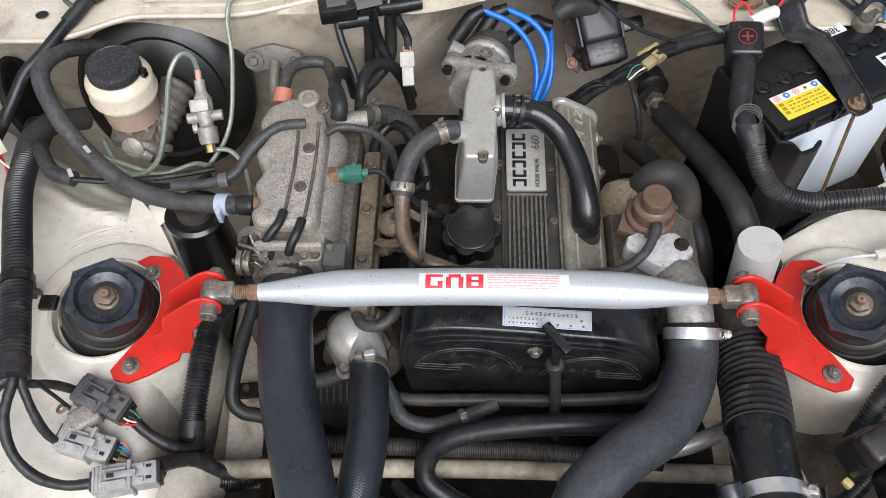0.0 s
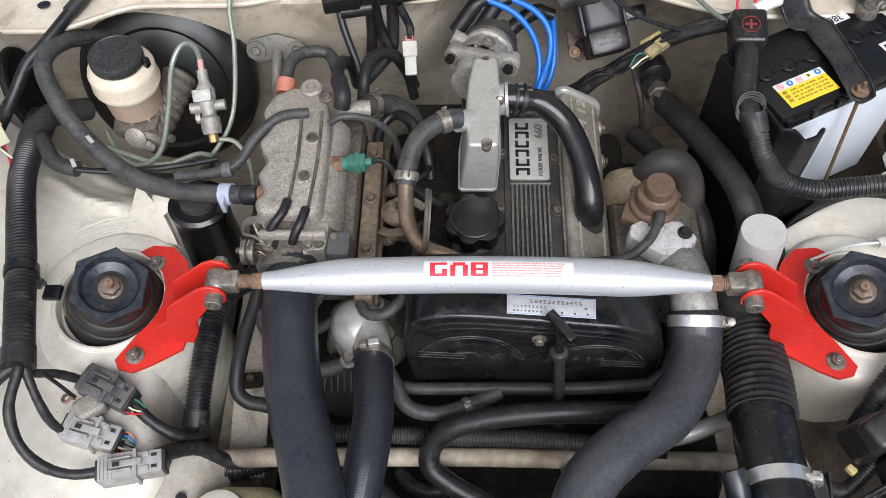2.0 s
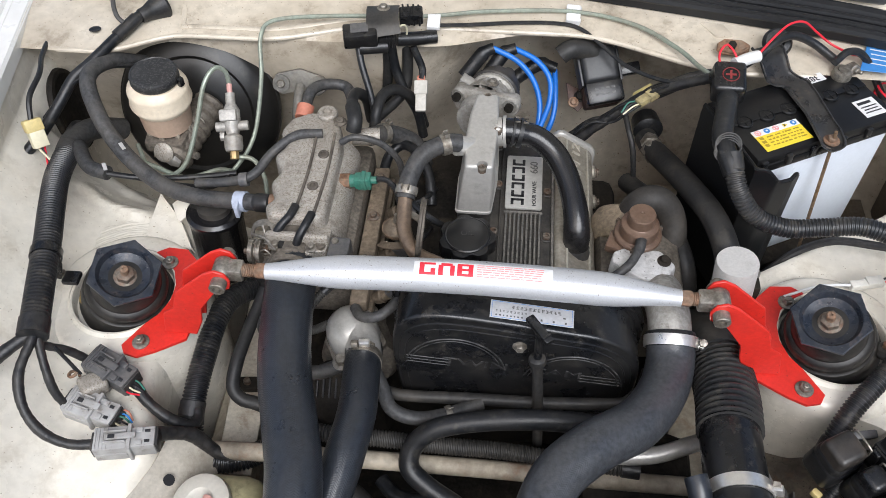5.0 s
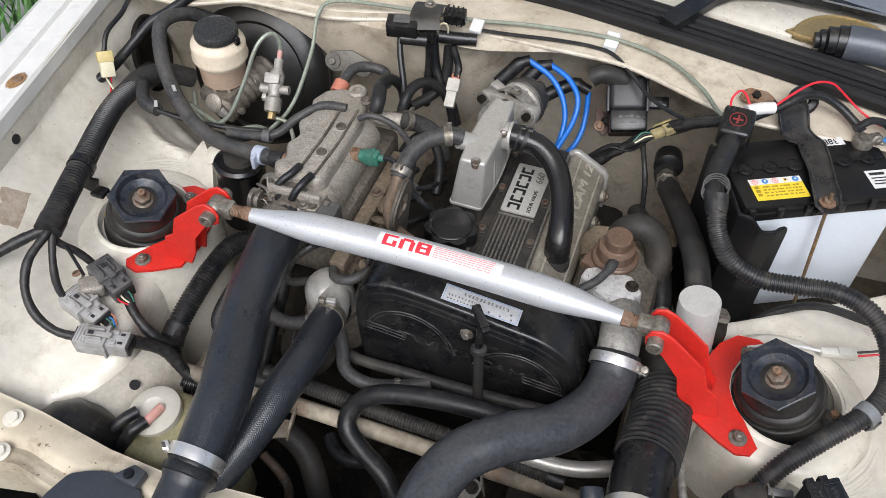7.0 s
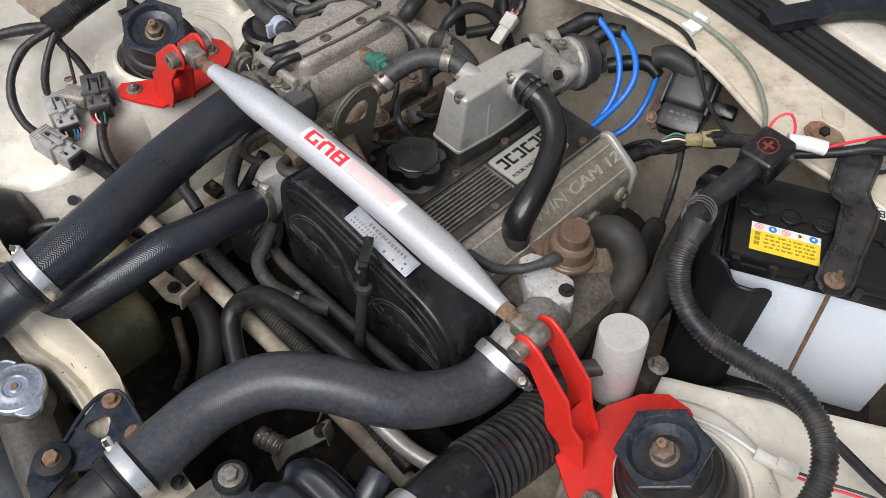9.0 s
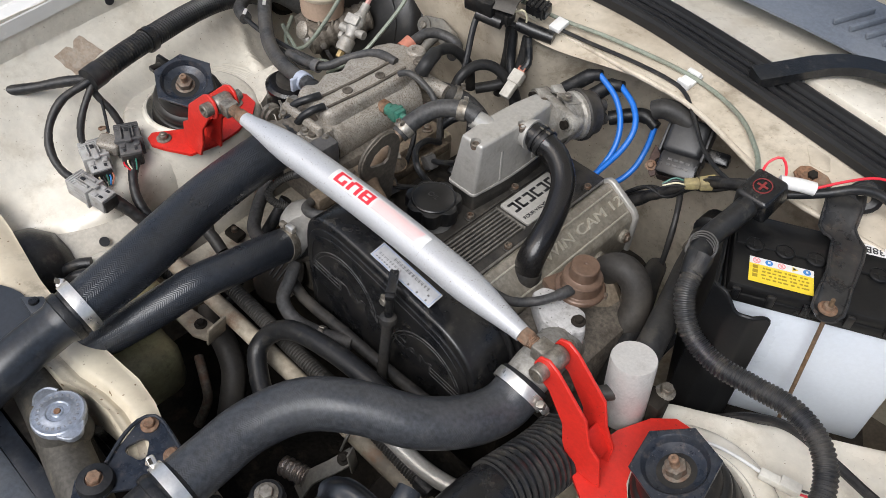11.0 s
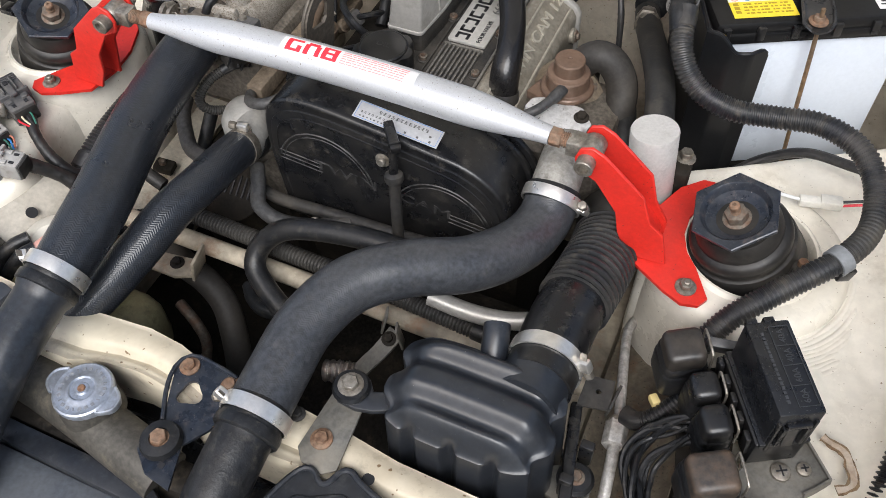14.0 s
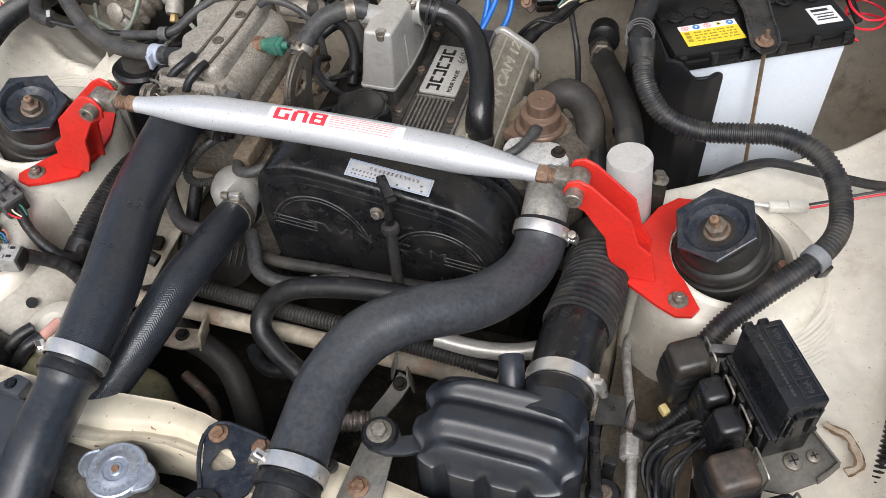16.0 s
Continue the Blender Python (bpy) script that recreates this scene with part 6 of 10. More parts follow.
M_LID = material("glossy_battery_lid", (0.006, 0.0062, 0.007), 0.30, dirt=(0.03, 0.028, 0.025), dirt_amount=0.3, dirt_scale=12, grain=0.2, gloss=0.32)
M_SHIELD = material("satin_shield_plastic", (0.007, 0.0075, 0.0085), 0.36, dirt=(0.028, 0.026, 0.024), dirt_amount=0.3, dirt_scale=8, grain=0.2, bump=0.05, bump_scale=120, gloss=0.35)
M_BRASSINK = material("brown_print", (0.36, 0.25, 0.02), 0.5, grain=0.05)
M_STRAP = material("worn_black_strap", (0.020, 0.0205, 0.022), 0.27, 0.2, dirt=(0.095, 0.090, 0.085), dirt_amount=0.45, dirt_scale=26, grain=0.15, bump=0.1, bump_scale=200, stain=(0.20, 0.14, 0.09), stain_amount=0.25, stain_scale=60)
M_RODRUST = material("rusty_rod", (0.24, 0.15, 0.08), 0.6, 0.4, dirt=(0.10, 0.09, 0.08), dirt_amount=0.8, dirt_scale=14, grain=0.2)
battery()


def positive_cap():
    root = thing("terminal_cover", "black rubber positive terminal cover with a red plus", "terminal cover", (0.335, 0.30, 0.88))
    m = axis_pose((0.338, 0.311, 0.876), (-0.05, -0.25, 0.96), 8)
    part("cover", box(0.046, 0.052, 0.034, 0.006, m, 3, 0.93), M_PLASTIC, root)
    red = part("plus_ring", tube([(m @ Vector((0.011 * math.cos(a * 0.3927), 0.011 * math.sin(a * 0.3927), 0.0345))) for a in range(17)], 0.0008, 6, 0.003), M_REDMARK, root)
    part("plus", add(box(0.014, 0.003, 0.0008, 0, m @ pose(0, 0, 0.0340)), box(0.003, 0.014, 0.0008, 0, m @ pose(0, 0, 0.0341))), M_REDMARK, root)
    part("sleeve", tube([(0.335, 0.290, 0.888), (0.331, 0.257, 0.880), (0.325, 0.222, 0.868), (0.330, 0.192, 0.862), (0.338, 0.172, 0.85)], lambda s, k: 0.0145 - 0.001 * k, 16, 0.008), M_RUBBER, root)
    for k in range(4):
        z = 0.866 + 0.003 * k
        ring = [(0.329 + 0.017 * math.cos(a * 0.5236), 0.197 + 0.006 * k * 0.2 + 0.010 * math.sin(a * 0.5236), z + 0.012 * math.sin(a * 0.5236)) for a in range(13)]
        part("wire_wrap", tube(ring, 0.0011, 6, 0.006), M_GREYHOSE, root)


M_REDMARK = material("dark_red_mark", (0.20, 0.022, 0.022), 0.5, grain=0.1)
positive_cap()


# ---- turbo side ----
def wastegate():
    root = thing("wastegate_valve", "brown pressed metal diaphragm valve on a pale casting", "valve", (0.23, 0.12, 0.74))
    m = pose(0.225, 0.131, 0.003)
    part("lower_shell", lathe([(0, 0.750), (0.024, 0.750), (0.0290, 0.755), (0.0318, 0.7590), (0.0328, 0.7605), (0.0328, 0.7640), (0.0318, 0.7655), (0.0295, 0.7670), (0, 0.768)], 36, m), M_BROWN, root)
    part("upper_shell", lathe([(0.0300, 0.766), (0.0268, 0.768), (0.0258, 0.7810), (0.0262, 0.7830), (0.0250, 0.7850), (0.0205, 0.7862), (0.0186, 0.7875), (0.0180, 0.8005), (0.0184, 0.8025), (0.0172, 0.8046), (0.0150, 0.8042), (0.003, 0.8048), (0.0022, 0.8038), (0, 0.8038)], 36, m), M_BROWN, root)
    for a in (20, 140, 255):
        part("crimp", box(0.0075, 0.006, 0.0075, 0.0012, m @ pose(0, 0, 0.7585, 0, 0, a) @ pose(0.0325, 0, 0)), M_AGED, root)
    part("vacuum_pipe", tube([(0.226, 0.108, 0.780), (0.222, 0.090, 0.781), (0.208, 0.066, 0.776), (0.18, 0.048, 0.766), (0.14, 0.045, 0.76)], lambda q, k: 0.0075 if q < 0.022 else 0.0060, 12, 0.004), M_GREYHOSE, root)
    part("mount", prism([(0.186, 0.082), (0.204, 0.068), (0.228, 0.052), (0.262, 0.058), (0.276, 0.080), (0.256, 0.106), (0.206, 0.108), (0.190, 0.100)], 0.735, 0.764, 0.004, None, 2, 0.96, 0.004), M_PALECAST, root, "pale aluminium flange")
    part("ear", prism([(0.18, 0.11), (0.205, 0.10), (0.21, 0.135), (0.19, 0.14)], 0.748, 0.762, 0.003), M_BROWN, root)
    bolt((0.258, 0.086, 0.764), (0, 0, 1), 0.006, 0.006, M_GRIME_SHADE, root)


wastegate()


def exhaust_side():
    solid("turbo_inlet_elbow", tube([(0.217, 0.186, 0.725), (0.227, 0.191, 0.755), (0.245, 0.193, 0.770), (0.265, 0.194, 0.762), (0.281, 0.187, 0.738), (0.285, 0.170, 0.712), (0.276, 0.156, 0.685), (0.264, 0.142, 0.64)], 0.0198, 24, 0.006), M_DUSTELBOW, "dusty dark rubber turbo inlet elbow", "elbow")
    solid("turbo_housing", lathe([(0, -0.03), (0.034, -0.03), (0.046, -0.016), (0.05, 0.0), (0.046, 0.016), (0.034, 0.026), (0, 0.026)], 28, axis_pose((0.215, 0.185, 0.705), (0.3, 0.9, 0.2))), M_TURBO, "tan heat-stained turbo casting", "turbocharger")
    solid("turbo_casting", box(0.12, 0.16, 0.16, 0.02, pose(0.235, 0.13, 0.565)), M_ALLOY_DARK, "grimy casting below the valve", "casting")


M_DUSTELBOW = material("dusty_elbow", (0.036, 0.033, 0.030), 0.6, dirt=(0.085, 0.074, 0.060), dirt_amount=0.6, dirt_scale=10, grain=0.15, bump=0.1, bump_scale=200, gloss=0.35)
M_TURBO = material("heat_stained_casting", (0.30, 0.24, 0.17), 0.6, 0.3, dirt=(0.16, 0.12, 0.09), dirt_amount=0.7, dirt_scale=16, grain=0.2, bump=0.4, bump_scale=200)
exhaust_side()


def relief_can():
    root = thing("relief_valve", "pale grey cast cylinder valve with side pipe stub", "valve", (0.35, 0.07, 0.68))
    way = (-0.10, 0.05, 1)
    m = axis_pose((0.356, 0.066, 0.690), way)
    part("can", lathe([(0, 0), (0.026, 0), (0.0275, 0.003), (0.0275, 0.100), (0.0265, 0.1025), (0, 0.103)], 36, m), M_CYL, root)
    part("side_stub", tube([(0.345, 0.048, 0.745), (0.330, 0.030, 0.742)], 0.010, 14, 0.006), M_DUSTPLASTIC, root)
    part("foot", box(0.03, 0.03, 0.05, 0.006, pose(0.380, 0.090, 0.68)), M_GRIME_SHADE, root)
    bolt((0.384, 0.105, 0.728), (0, 0, 1), 0.008, 0.010, M_STEEL, root)


relief_can()


# ---- brake corner ----
def brake_servo():
    root = thing("brake_servo", "black pressed brake servo drum on the bulkhead", "brake servo", (-0.44, 0.40, 0.64))
    m = axis_pose((-0.476, 0.402, 0.710), (0.05, -0.93, 0.36)) @ Matrix.Diagonal((1.15, 1.17, 1.0, 1))
    part("rear_shell", lathe([(0.085, -0.03), (0.112, -0.016), (0.117, 0.0), (0.117, 0.010), (0.110, 0.014)], 48, m), M_SERVO, root)
    part("front_shell", lathe([(0.116, 0.008), (0.112, 0.020), (0.104, 0.030), (0.085, 0.038), (0.080, 0.034), (0.060, 0.044), (0.03, 0.048), (0, 0.050)], 48, m), M_SERVO, root)
    cyl = thing("master_cylinder", "grimy cast master cylinder with a cloudy fluid reservoir", "brake cylinder", (-0.47, 0.30, 0.72))
    part("body", tube([(-0.445, 0.372, 0.748), (-0.47, 0.300, 0.732), (-0.480, 0.262, 0.724)], lambda s, k: 0.025 + 0.0025 * (math.sin(s * 420) > 0), 20, 0.004), M_ALLOY_DARK, cyl)
    part("tank_saddle", prism([(-0.030, -0.034), (0.030, -0.034), (0.034, 0.0), (0.026, 0.034), (-0.026, 0.034), (-0.034, 0.0)], 0.738, 0.756, 0.003, pose(-0.490, 0.296, 0), 2, 1.0, 0.005), M_ALLOY_DARK, cyl)
    part("front_boss", lathe([(0, 0), (0.015, 0), (0.016, 0.008), (0.011, 0.012), (0, 0.013)], 20, axis_pose((-0.488, 0.262, 0.742), (-0.1, -0.8, 0.4))), M_ALLOY, cyl)
    for dx in (-0.022, 0.020):
        part("pipe_union", prism(hexagon(0.0065), 0, 0.016, 0.0006, axis_pose((-0.475 + dx, 0.272, 0.728), (1 if dx > 0 else -1, -0.5, 0.3))), M_STEEL, cyl)
    spring = [(-0.448 + 0.0085 * math.cos(a * 0.8), 0.318 + 0.0016 * a, 0.752 + 0.0085 * math.sin(a * 0.8)) for a in range(0, 34, 1)]
    part("spring", tube(spring, 0.0012, 6, 0.004), M_STEEL, cyl)
    part("end_plug", prism(hexagon(0.013), 0, 0.012, 0.001, axis_pose((-0.479, 0.266, 0.727), (-0.1, -0.9, -0.2))), M_ALLOY_CLEAN, cyl)
    rm = axis_pose((-0.492, 0.306, 0.764), (0.05, -0.02, 1)) @ Matrix.Diagonal((0.94, 0.94, 0.90, 1))
    part("tank", lathe([(0, -0.006), (0.034, -0.006), (0.040, 0.0), (0.042, 0.030), (0.0455, 0.044), (0, 0.044)], 36, rm), M_FLUID, cyl, "tea-coloured brake fluid level in the tank")
    part("tank_top", lathe([(0.0455, 0.043), (0.0490, 0.050), (0.0500, 0.054), (0.0490, 0.058), (0.0480, 0.062), (0.0485, 0.078), (0.0465, 0.084), (0.0390, 0.090), (0.0370, 0.092), (0.0370, 0.098), (0, 0.098)], 36, rm), M_RES, cyl)
    cap = part("cap", lathe([(0, 0.095), (0.0375, 0.095), (0.0385, 0.097), (0.0380, 0.108), (0.0365, 0.1105), (0.034, 0.1115), (0.033, 0.1105), (0, 0.1110)], 48, rm), M_CAPDUST, cyl, "dusty black screw cap")
    part("grip", box(0.010, 0.008, 0.016, 0.002, rm @ pose(0.012, -0.041, 0.090)), M_PLASTIC, cyl)
    for k in range(9):
        a = k / 9 * 6.283
        part("rib", box(0.004, 0.010, 0.022, 0.001, rm @ pose(0.036 * math.cos(a), 0.036 * math.sin(a), -0.020)), M_IVORYDIRT, cyl)


M_SERVO = material("dusty_servo_black", (0.010, 0.0098, 0.0095), 0.34, 0.0, dirt=(0.035, 0.031, 0.026), dirt_amount=0.5, dirt_scale=7, grain=0.15, bump=0.05, bump_scale=90, stain=(0.085, 0.075, 0.06), stain_amount=0.25, stain_scale=22, gloss=0.4)
M_CAPDUST = material("dust_specked_cap", (0.018, 0.0185, 0.02), 0.45, dirt=(0.06, 0.058, 0.055), dirt_amount=0.4, dirt_scale=14, grain=0.2, speckle=(0.055, 0.054, 0.052), speckle_scale=330, speckle_cut=0.54, bump=0.2, bump_scale=300)
M_IVORYDIRT = material("dirty_ivory", (0.35, 0.31, 0.25), 0.6, dirt=(0.14, 0.12, 0.1), dirt_amount=0.7, dirt_scale=30, grain=0.1)
brake_servo()


def proportioning_valve():
    root = thing("brake_valve", "silver cast brake proportioning valve with a brass union", "brake valve", (-0.385, 0.28, 0.75))
    way = (-0.10, 0.55, 0.45)
    m = axis_pose((-0.371, 0.247, 0.765), way) @ Matrix.Diagonal((0.86, 0.86, 1.0, 1))
    part("body", lathe([(0, 0), (0.014, 0), (0.016, 0.006), (0.016, 0.022), (0.011, 0.026), (0.013, 0.034), (0.015, 0.040), (0.015, 0.062), (0.011, 0.068), (0.0085, 0.072), (0.0085, 0.088), (0, 0.088)], 24, m), M_VALVE, root)
    part("valve_lug", box(0.030, 0.012, 0.018, 0.003, m @ pose(0.004, 0.012, 0.044)), M_VALVE, root)
    part("valve_plug", prism(hexagon(0.0075), 0, 0.008, 0.0006, m @ pose(0.014, 0.0, 0.024, 0, 90, 0)), M_VALVE, root)
    part("cross_union", tube([m @ Vector((-0.028, 0, 0.038)), m @ Vector((0.028, 0, 0.038))], 0.0075, 14, 0.006), M_VALVE, root)
    part("end_union", prism(hexagon(0.008), -0.012, 0.0, 0.0006, m), M_BRASS, root)
    part("top_sleeve", tube([m @ Vector((0, 0, 0.086)), m @ Vector((0, 0, 0.102))], 0.0042, 10, 0.004), M_PINKBOOT, root)


M_PINKBOOT = material("faded_pink_sleeve", (0.55, 0.30, 0.27), 0.5, grain=0.08)
proportioning_valve()


def brake_lines():
    hose("brake_pipe", [(-0.385, 0.325, 0.824), (-0.388, 0.330, 0.848), (-0.400, 0.323, 0.860), (-0.414, 0.300, 0.845), (-0.428, 0.268, 0.795), (-0.448, 0.235, 0.745), (-0.478, 0.222, 0.728), (-0.51, 0.235, 0.730), (-0.535, 0.27, 0.745)], 0.0036, M_LINE, "thin grey-green bent brake pipe", "brake pipe", 10)
    hose("brake_pipe", [(-0.375, 0.225, 0.745), (-0.40, 0.235, 0.735), (-0.45, 0.225, 0.725), (-0.50, 0.235, 0.735), (-0.53, 0.245, 0.740)], 0.0036, M_LINE, "thin grey-green brake pipe under the valve", "brake pipe", 10)
    hose("brake_pipe", [(-0.375, 0.245, 0.755), (-0.345, 0.245, 0.752), (-0.325, 0.225, 0.735), (-0.320, 0.20, 0.70), (-0.322, 0.18, 0.62)], 0.0036, M_LINE, "thin brake pipe dropping beside the plenum", "brake pipe", 10)
    hose("brake_pipe", [(-0.395, 0.232, 0.715), (-0.372, 0.248, 0.735), (-0.354, 0.27, 0.755), (-0.345, 0.30, 0.78), (-0.345, 0.36, 0.82), (-0.348, 0.40, 0.860), (-0.33, 0.425, 0.874), (-0.24, 0.440, 0.876), (-0.1, 0.455, 0.872), (0.0, 0.480, 0.868), (0.129, 0.488, 0.868), (0.22, 0.462, 0.868), (0.28, 0.41, 0.868), (0.31, 0.36, 0.872), (0.335, 0.32, 0.88)], 0.0034, M_LINE, "long grey-green pipe clipped along the cowl edge", "brake pipe", 10)
    hose("brake_pipe", [(-0.52, 0.21, 0.735), (-0.46, 0.195, 0.74), (-0.40, 0.19, 0.745), (-0.36, 0.19, 0.77)], 0.0045, M_RUBBER, "thin dark pipe across the wing", "brake pipe", 10)
    hose("vacuum_tube", [(-0.225, 0.232, 0.826), (-0.262, 0.225, 0.826), (-0.295, 0.20, 0.812), (-0.315, 0.170, 0.800), (-0.345, 0.158, 0.795), (-0.40, 0.160, 0.785)], 0.0068, M_GREYHOSE, "dusty grey vacuum tube bending off the plenum", "vacuum tube", 12)


brake_lines()


def vacuum_clip():
    root = thing("hose_clip", "pale blue plastic clip round the vacuum hose", "clip", (-0.33, 0.13, 0.78))
    m = axis_pose((-0.328, 0.132, 0.783), (0.98, -0.1, 0.1))
    part("ring", lathe([(0.0125, -0.008), (0.0145, -0.008), (0.0145, 0.008), (0.0125, 0.008), (0.0125, -0.008)], 20, m), M_BLUECLIP, root)
    part("tab", box(0.006, 0.016, 0.022, 0.001, pose(-0.330, 0.118, 0.772)), M_BLUECLIP, root)
    part("upper_ring", lathe([(0.008, -0.006), (0.010, -0.006), (0.010, 0.006), (0.008, 0.006), (0.008, -0.006)], 16, axis_pose((-0.328, 0.16, 0.798), (0.98, 0.1, 0.1))), M_DARKPLUG, root)


vacuum_clip()


def canister():
    m = axis_pose((-0.385, 0.138, 0.62), (0.05, 0.05, 1))
    root = thing("charcoal_canister", "shiny black vapour canister can under the hose", "canister", (-0.385, 0.138, 0.62))
    part("can", lathe([(0, 0), (0.036, 0), (0.039, 0.006), (0.039, 0.115), (0.041, 0.118), (0.041, 0.124), (0.036, 0.128), (0, 0.128)], 32, m), M_GLOSSY, root)
    part("top", lathe([(0, 0.126), (0.024, 0.126), (0.024, 0.138), (0, 0.139)], 24, m), M_DUSTPLASTIC, root)
    part("tab", box(0.03, 0.04, 0.002, 0.0008, pose(-0.43, 0.155, 0.735, 0, -25, 30)), M_CREAM, root)


canister()


# ---- front: radiator, air box ----
def radiator():
    root = thing("radiator", "dark grimy radiator header tank with a pressed metal cap", "radiator", (-0.09, -0.46, 0.60))
    part("header_tank", tube([(-0.30, -0.412, 0.672), (-0.168, -0.420, 0.672), (-0.02, -0.447, 0.672), (0.02, -0.455, 0.665)], 0.028, 20, 0.02), M_TANKMETAL, root)
    part("filler_neck", lathe([(0, 0), (0.032, 0), (0.030, 0.022), (0.028, 0.04), (0, 0.04)], 28, pose(-0.086, -0.426, 0.680)), M_TANKMETAL, root)
    m = pose(-0.086, -0.424, 0.716, 0, 0, -25)
    cap = part("cap", lathe([(0.0265, -0.012), (0.0285, -0.012), (0.0305, -0.002), (0.0310, 0.002), (0.0302, 0.0050), (0.0285, 0.0062), (0.0268, 0.0058), (0.0180, 0.0066), (0.0155, 0.0080), (0.0135, 0.0080), (0.0120, 0.0064), (0.0075, 0.0064), (0.006, 0.008), (0, 0.008)], 56, m), M_CAP, root, "zinc radiator cap with worn embossed print")
    for a in (205, 385):
        em = m @ pose(0, 0, 0, 0, 0, a)
        part("ear", prism([(0.022, -0.0190), (0.030, -0.0140), (0.0370, -0.0100), (0.0410, -0.0055), (0.0418, 0.0), (0.0410, 0.0055), (0.0370, 0.0100), (0.030, 0.0140), (0.022, 0.0190)], -0.0045, 0.0048, 0.0022, em, 3), M_CAP, cap)
        part("ear_rim", tube([em @ Vector(p) for p in ((0.0285, -0.0150, 0.0040), (0.0365, -0.0100, 0.0040), (0.0405, -0.0045, 0.0040), (0.0405, 0.0045, 0.0040), (0.0365, 0.0100, 0.0040), (0.0285, 0.0150, 0.0040))], 0.0017, 8, 0.003), M_CAP, cap)
    part("rivet", lathe([(0, 0.007), (0.0045, 0.007), (0.0035, 0.0095), (0, 0.0098)], 14, m), M_RUSTY, cap)
    for k in range(22):
        a = k / 22 * 360
        part("embossed_mark", box(0.0034, 0.0012 + 0.0022 * (k % 3 != 1), 0.0009, 0, m @ pose(0, 0, 0.0058, 0, 0, a) @ pose(0.0225, 0, 0, 0, 0, 15 * (k % 2))), M_WORNZINC, cap)
    part("lower_tank", box(0.46, 0.035, 0.10, 0.008, pose(-0.16, -0.447, 0.565)), M_GRIME_SHADE, root)
    solid("intercooler_duct", box(0.62, 0.12, 0.05, 0.015, pose(-0.28, -0.545, 0.605)), M_DUCT, "smooth dark plastic duct before the radiator", "duct")


M_TRIM = material("navy_black_trim", (0.016, 0.019, 0.025), 0.30, dirt=(0.05, 0.05, 0.052), dirt_amount=0.35, dirt_scale=16, grain=0.2, bump=0.08, bump_scale=180, stain=(0.10, 0.095, 0.085), stain_amount=0.3, stain_scale=45)


def front_trim():
    """Moulded trim lying on the front of the support beam, and the bar before the header tank."""
    out = [(0.118, -0.58), (0.130, -0.480), (0.141, -0.435), (0.150, -0.412), (0.158, -0.404), (0.167, -0.405), (0.175, -0.412), (0.183, -0.409), (0.189, -0.395), (0.198, -0.391), (0.213, -0.398), (0.245, -0.408), (0.300, -0.424), (0.360, -0.440), (0.360, -0.58)]
    root = thing("front_trim", "moulded dark navy plastic trim along the front of the beam", "trim panel", (0.22, -0.47, 0.70))
    part("panel", prism(out, 0.7065, 0.7135, 0.002, None, 2, 1.0, 0.004), M_TRIM, root)
    part("rolled_edge", tube([(x, y, 0.7135) for x, y in out[1:14]], 0.0030, 8, 0.004), M_TRIM, root)
    part("face", prism([(0.138, -0.58), (0.148, -0.480), (0.158, -0.430), (0.172, -0.428), (0.200, -0.412), (0.300, -0.440), (0.340, -0.455), (0.340, -0.58)], 0.7125, 0.7165, 0.002, None, 2, 0.98, 0.006), M_TRIM, root)
    solid("tank_guard", prism([(-0.300, -0.486), (-0.300, -0.466), (-0.040, -0.466), (0.010, -0.468), (0.028, -0.478), (0.020, -0.490)], 0.646, 0.668, 0.003, None, 2, 1.0, 0.003), M_TRIM, "scuffed black steel bar before the header tank", "bar")
    bolt((0.119, -0.357, 0.7055), (0, 0, 1), 0.0052, 0.005, M_DUSTPLASTIC, None, "small black plug on the cream support beam")
    solid("beam_hole", lathe([(0, 0), (0.0058, 0), (0.0062, 0.0008), (0, 0.0010)], 18, pose(0.213, -0.3885, 0.7035)), M_INK, "round dark drain hole in the beam", "hole")


front_trim()
M_DUCT = material("blue_black_duct", (0.085, 0.095, 0.112), 0.34, dirt=(0.14, 0.145, 0.15), dirt_amount=0.4, dirt_scale=14, grain=0.15, bump=0.08, bump_scale=200)
M_TANKMETAL = material("grimy_header_tank", (0.085, 0.078, 0.066), 0.55, 0.2, dirt=(0.030, 0.027, 0.023), dirt_amount=0.7, dirt_scale=15, grain=0.2, bump=0.3, bump_scale=160, stain=(0.22, 0.19, 0.14), stain_amount=0.5, stain_scale=30)
M_WORNZINC = material("worn_zinc_stamping", (0.26, 0.27, 0.29), 0.5, 0.4, grain=0.2, dirt=(0.40, 0.42, 0.45), dirt_amount=0.6, dirt_scale=120)
M_CAP = material("zinc_cap", (0.46, 0.50, 0.57), 0.33, 0.7, dirt=(0.34, 0.36, 0.40), dirt_amount=0.6, dirt_scale=60, grain=0.15, stain=(0.20, 0.19, 0.18), stain_amount=0.5, stain_scale=80, bump=0.12, bump_scale=260)
radiator()


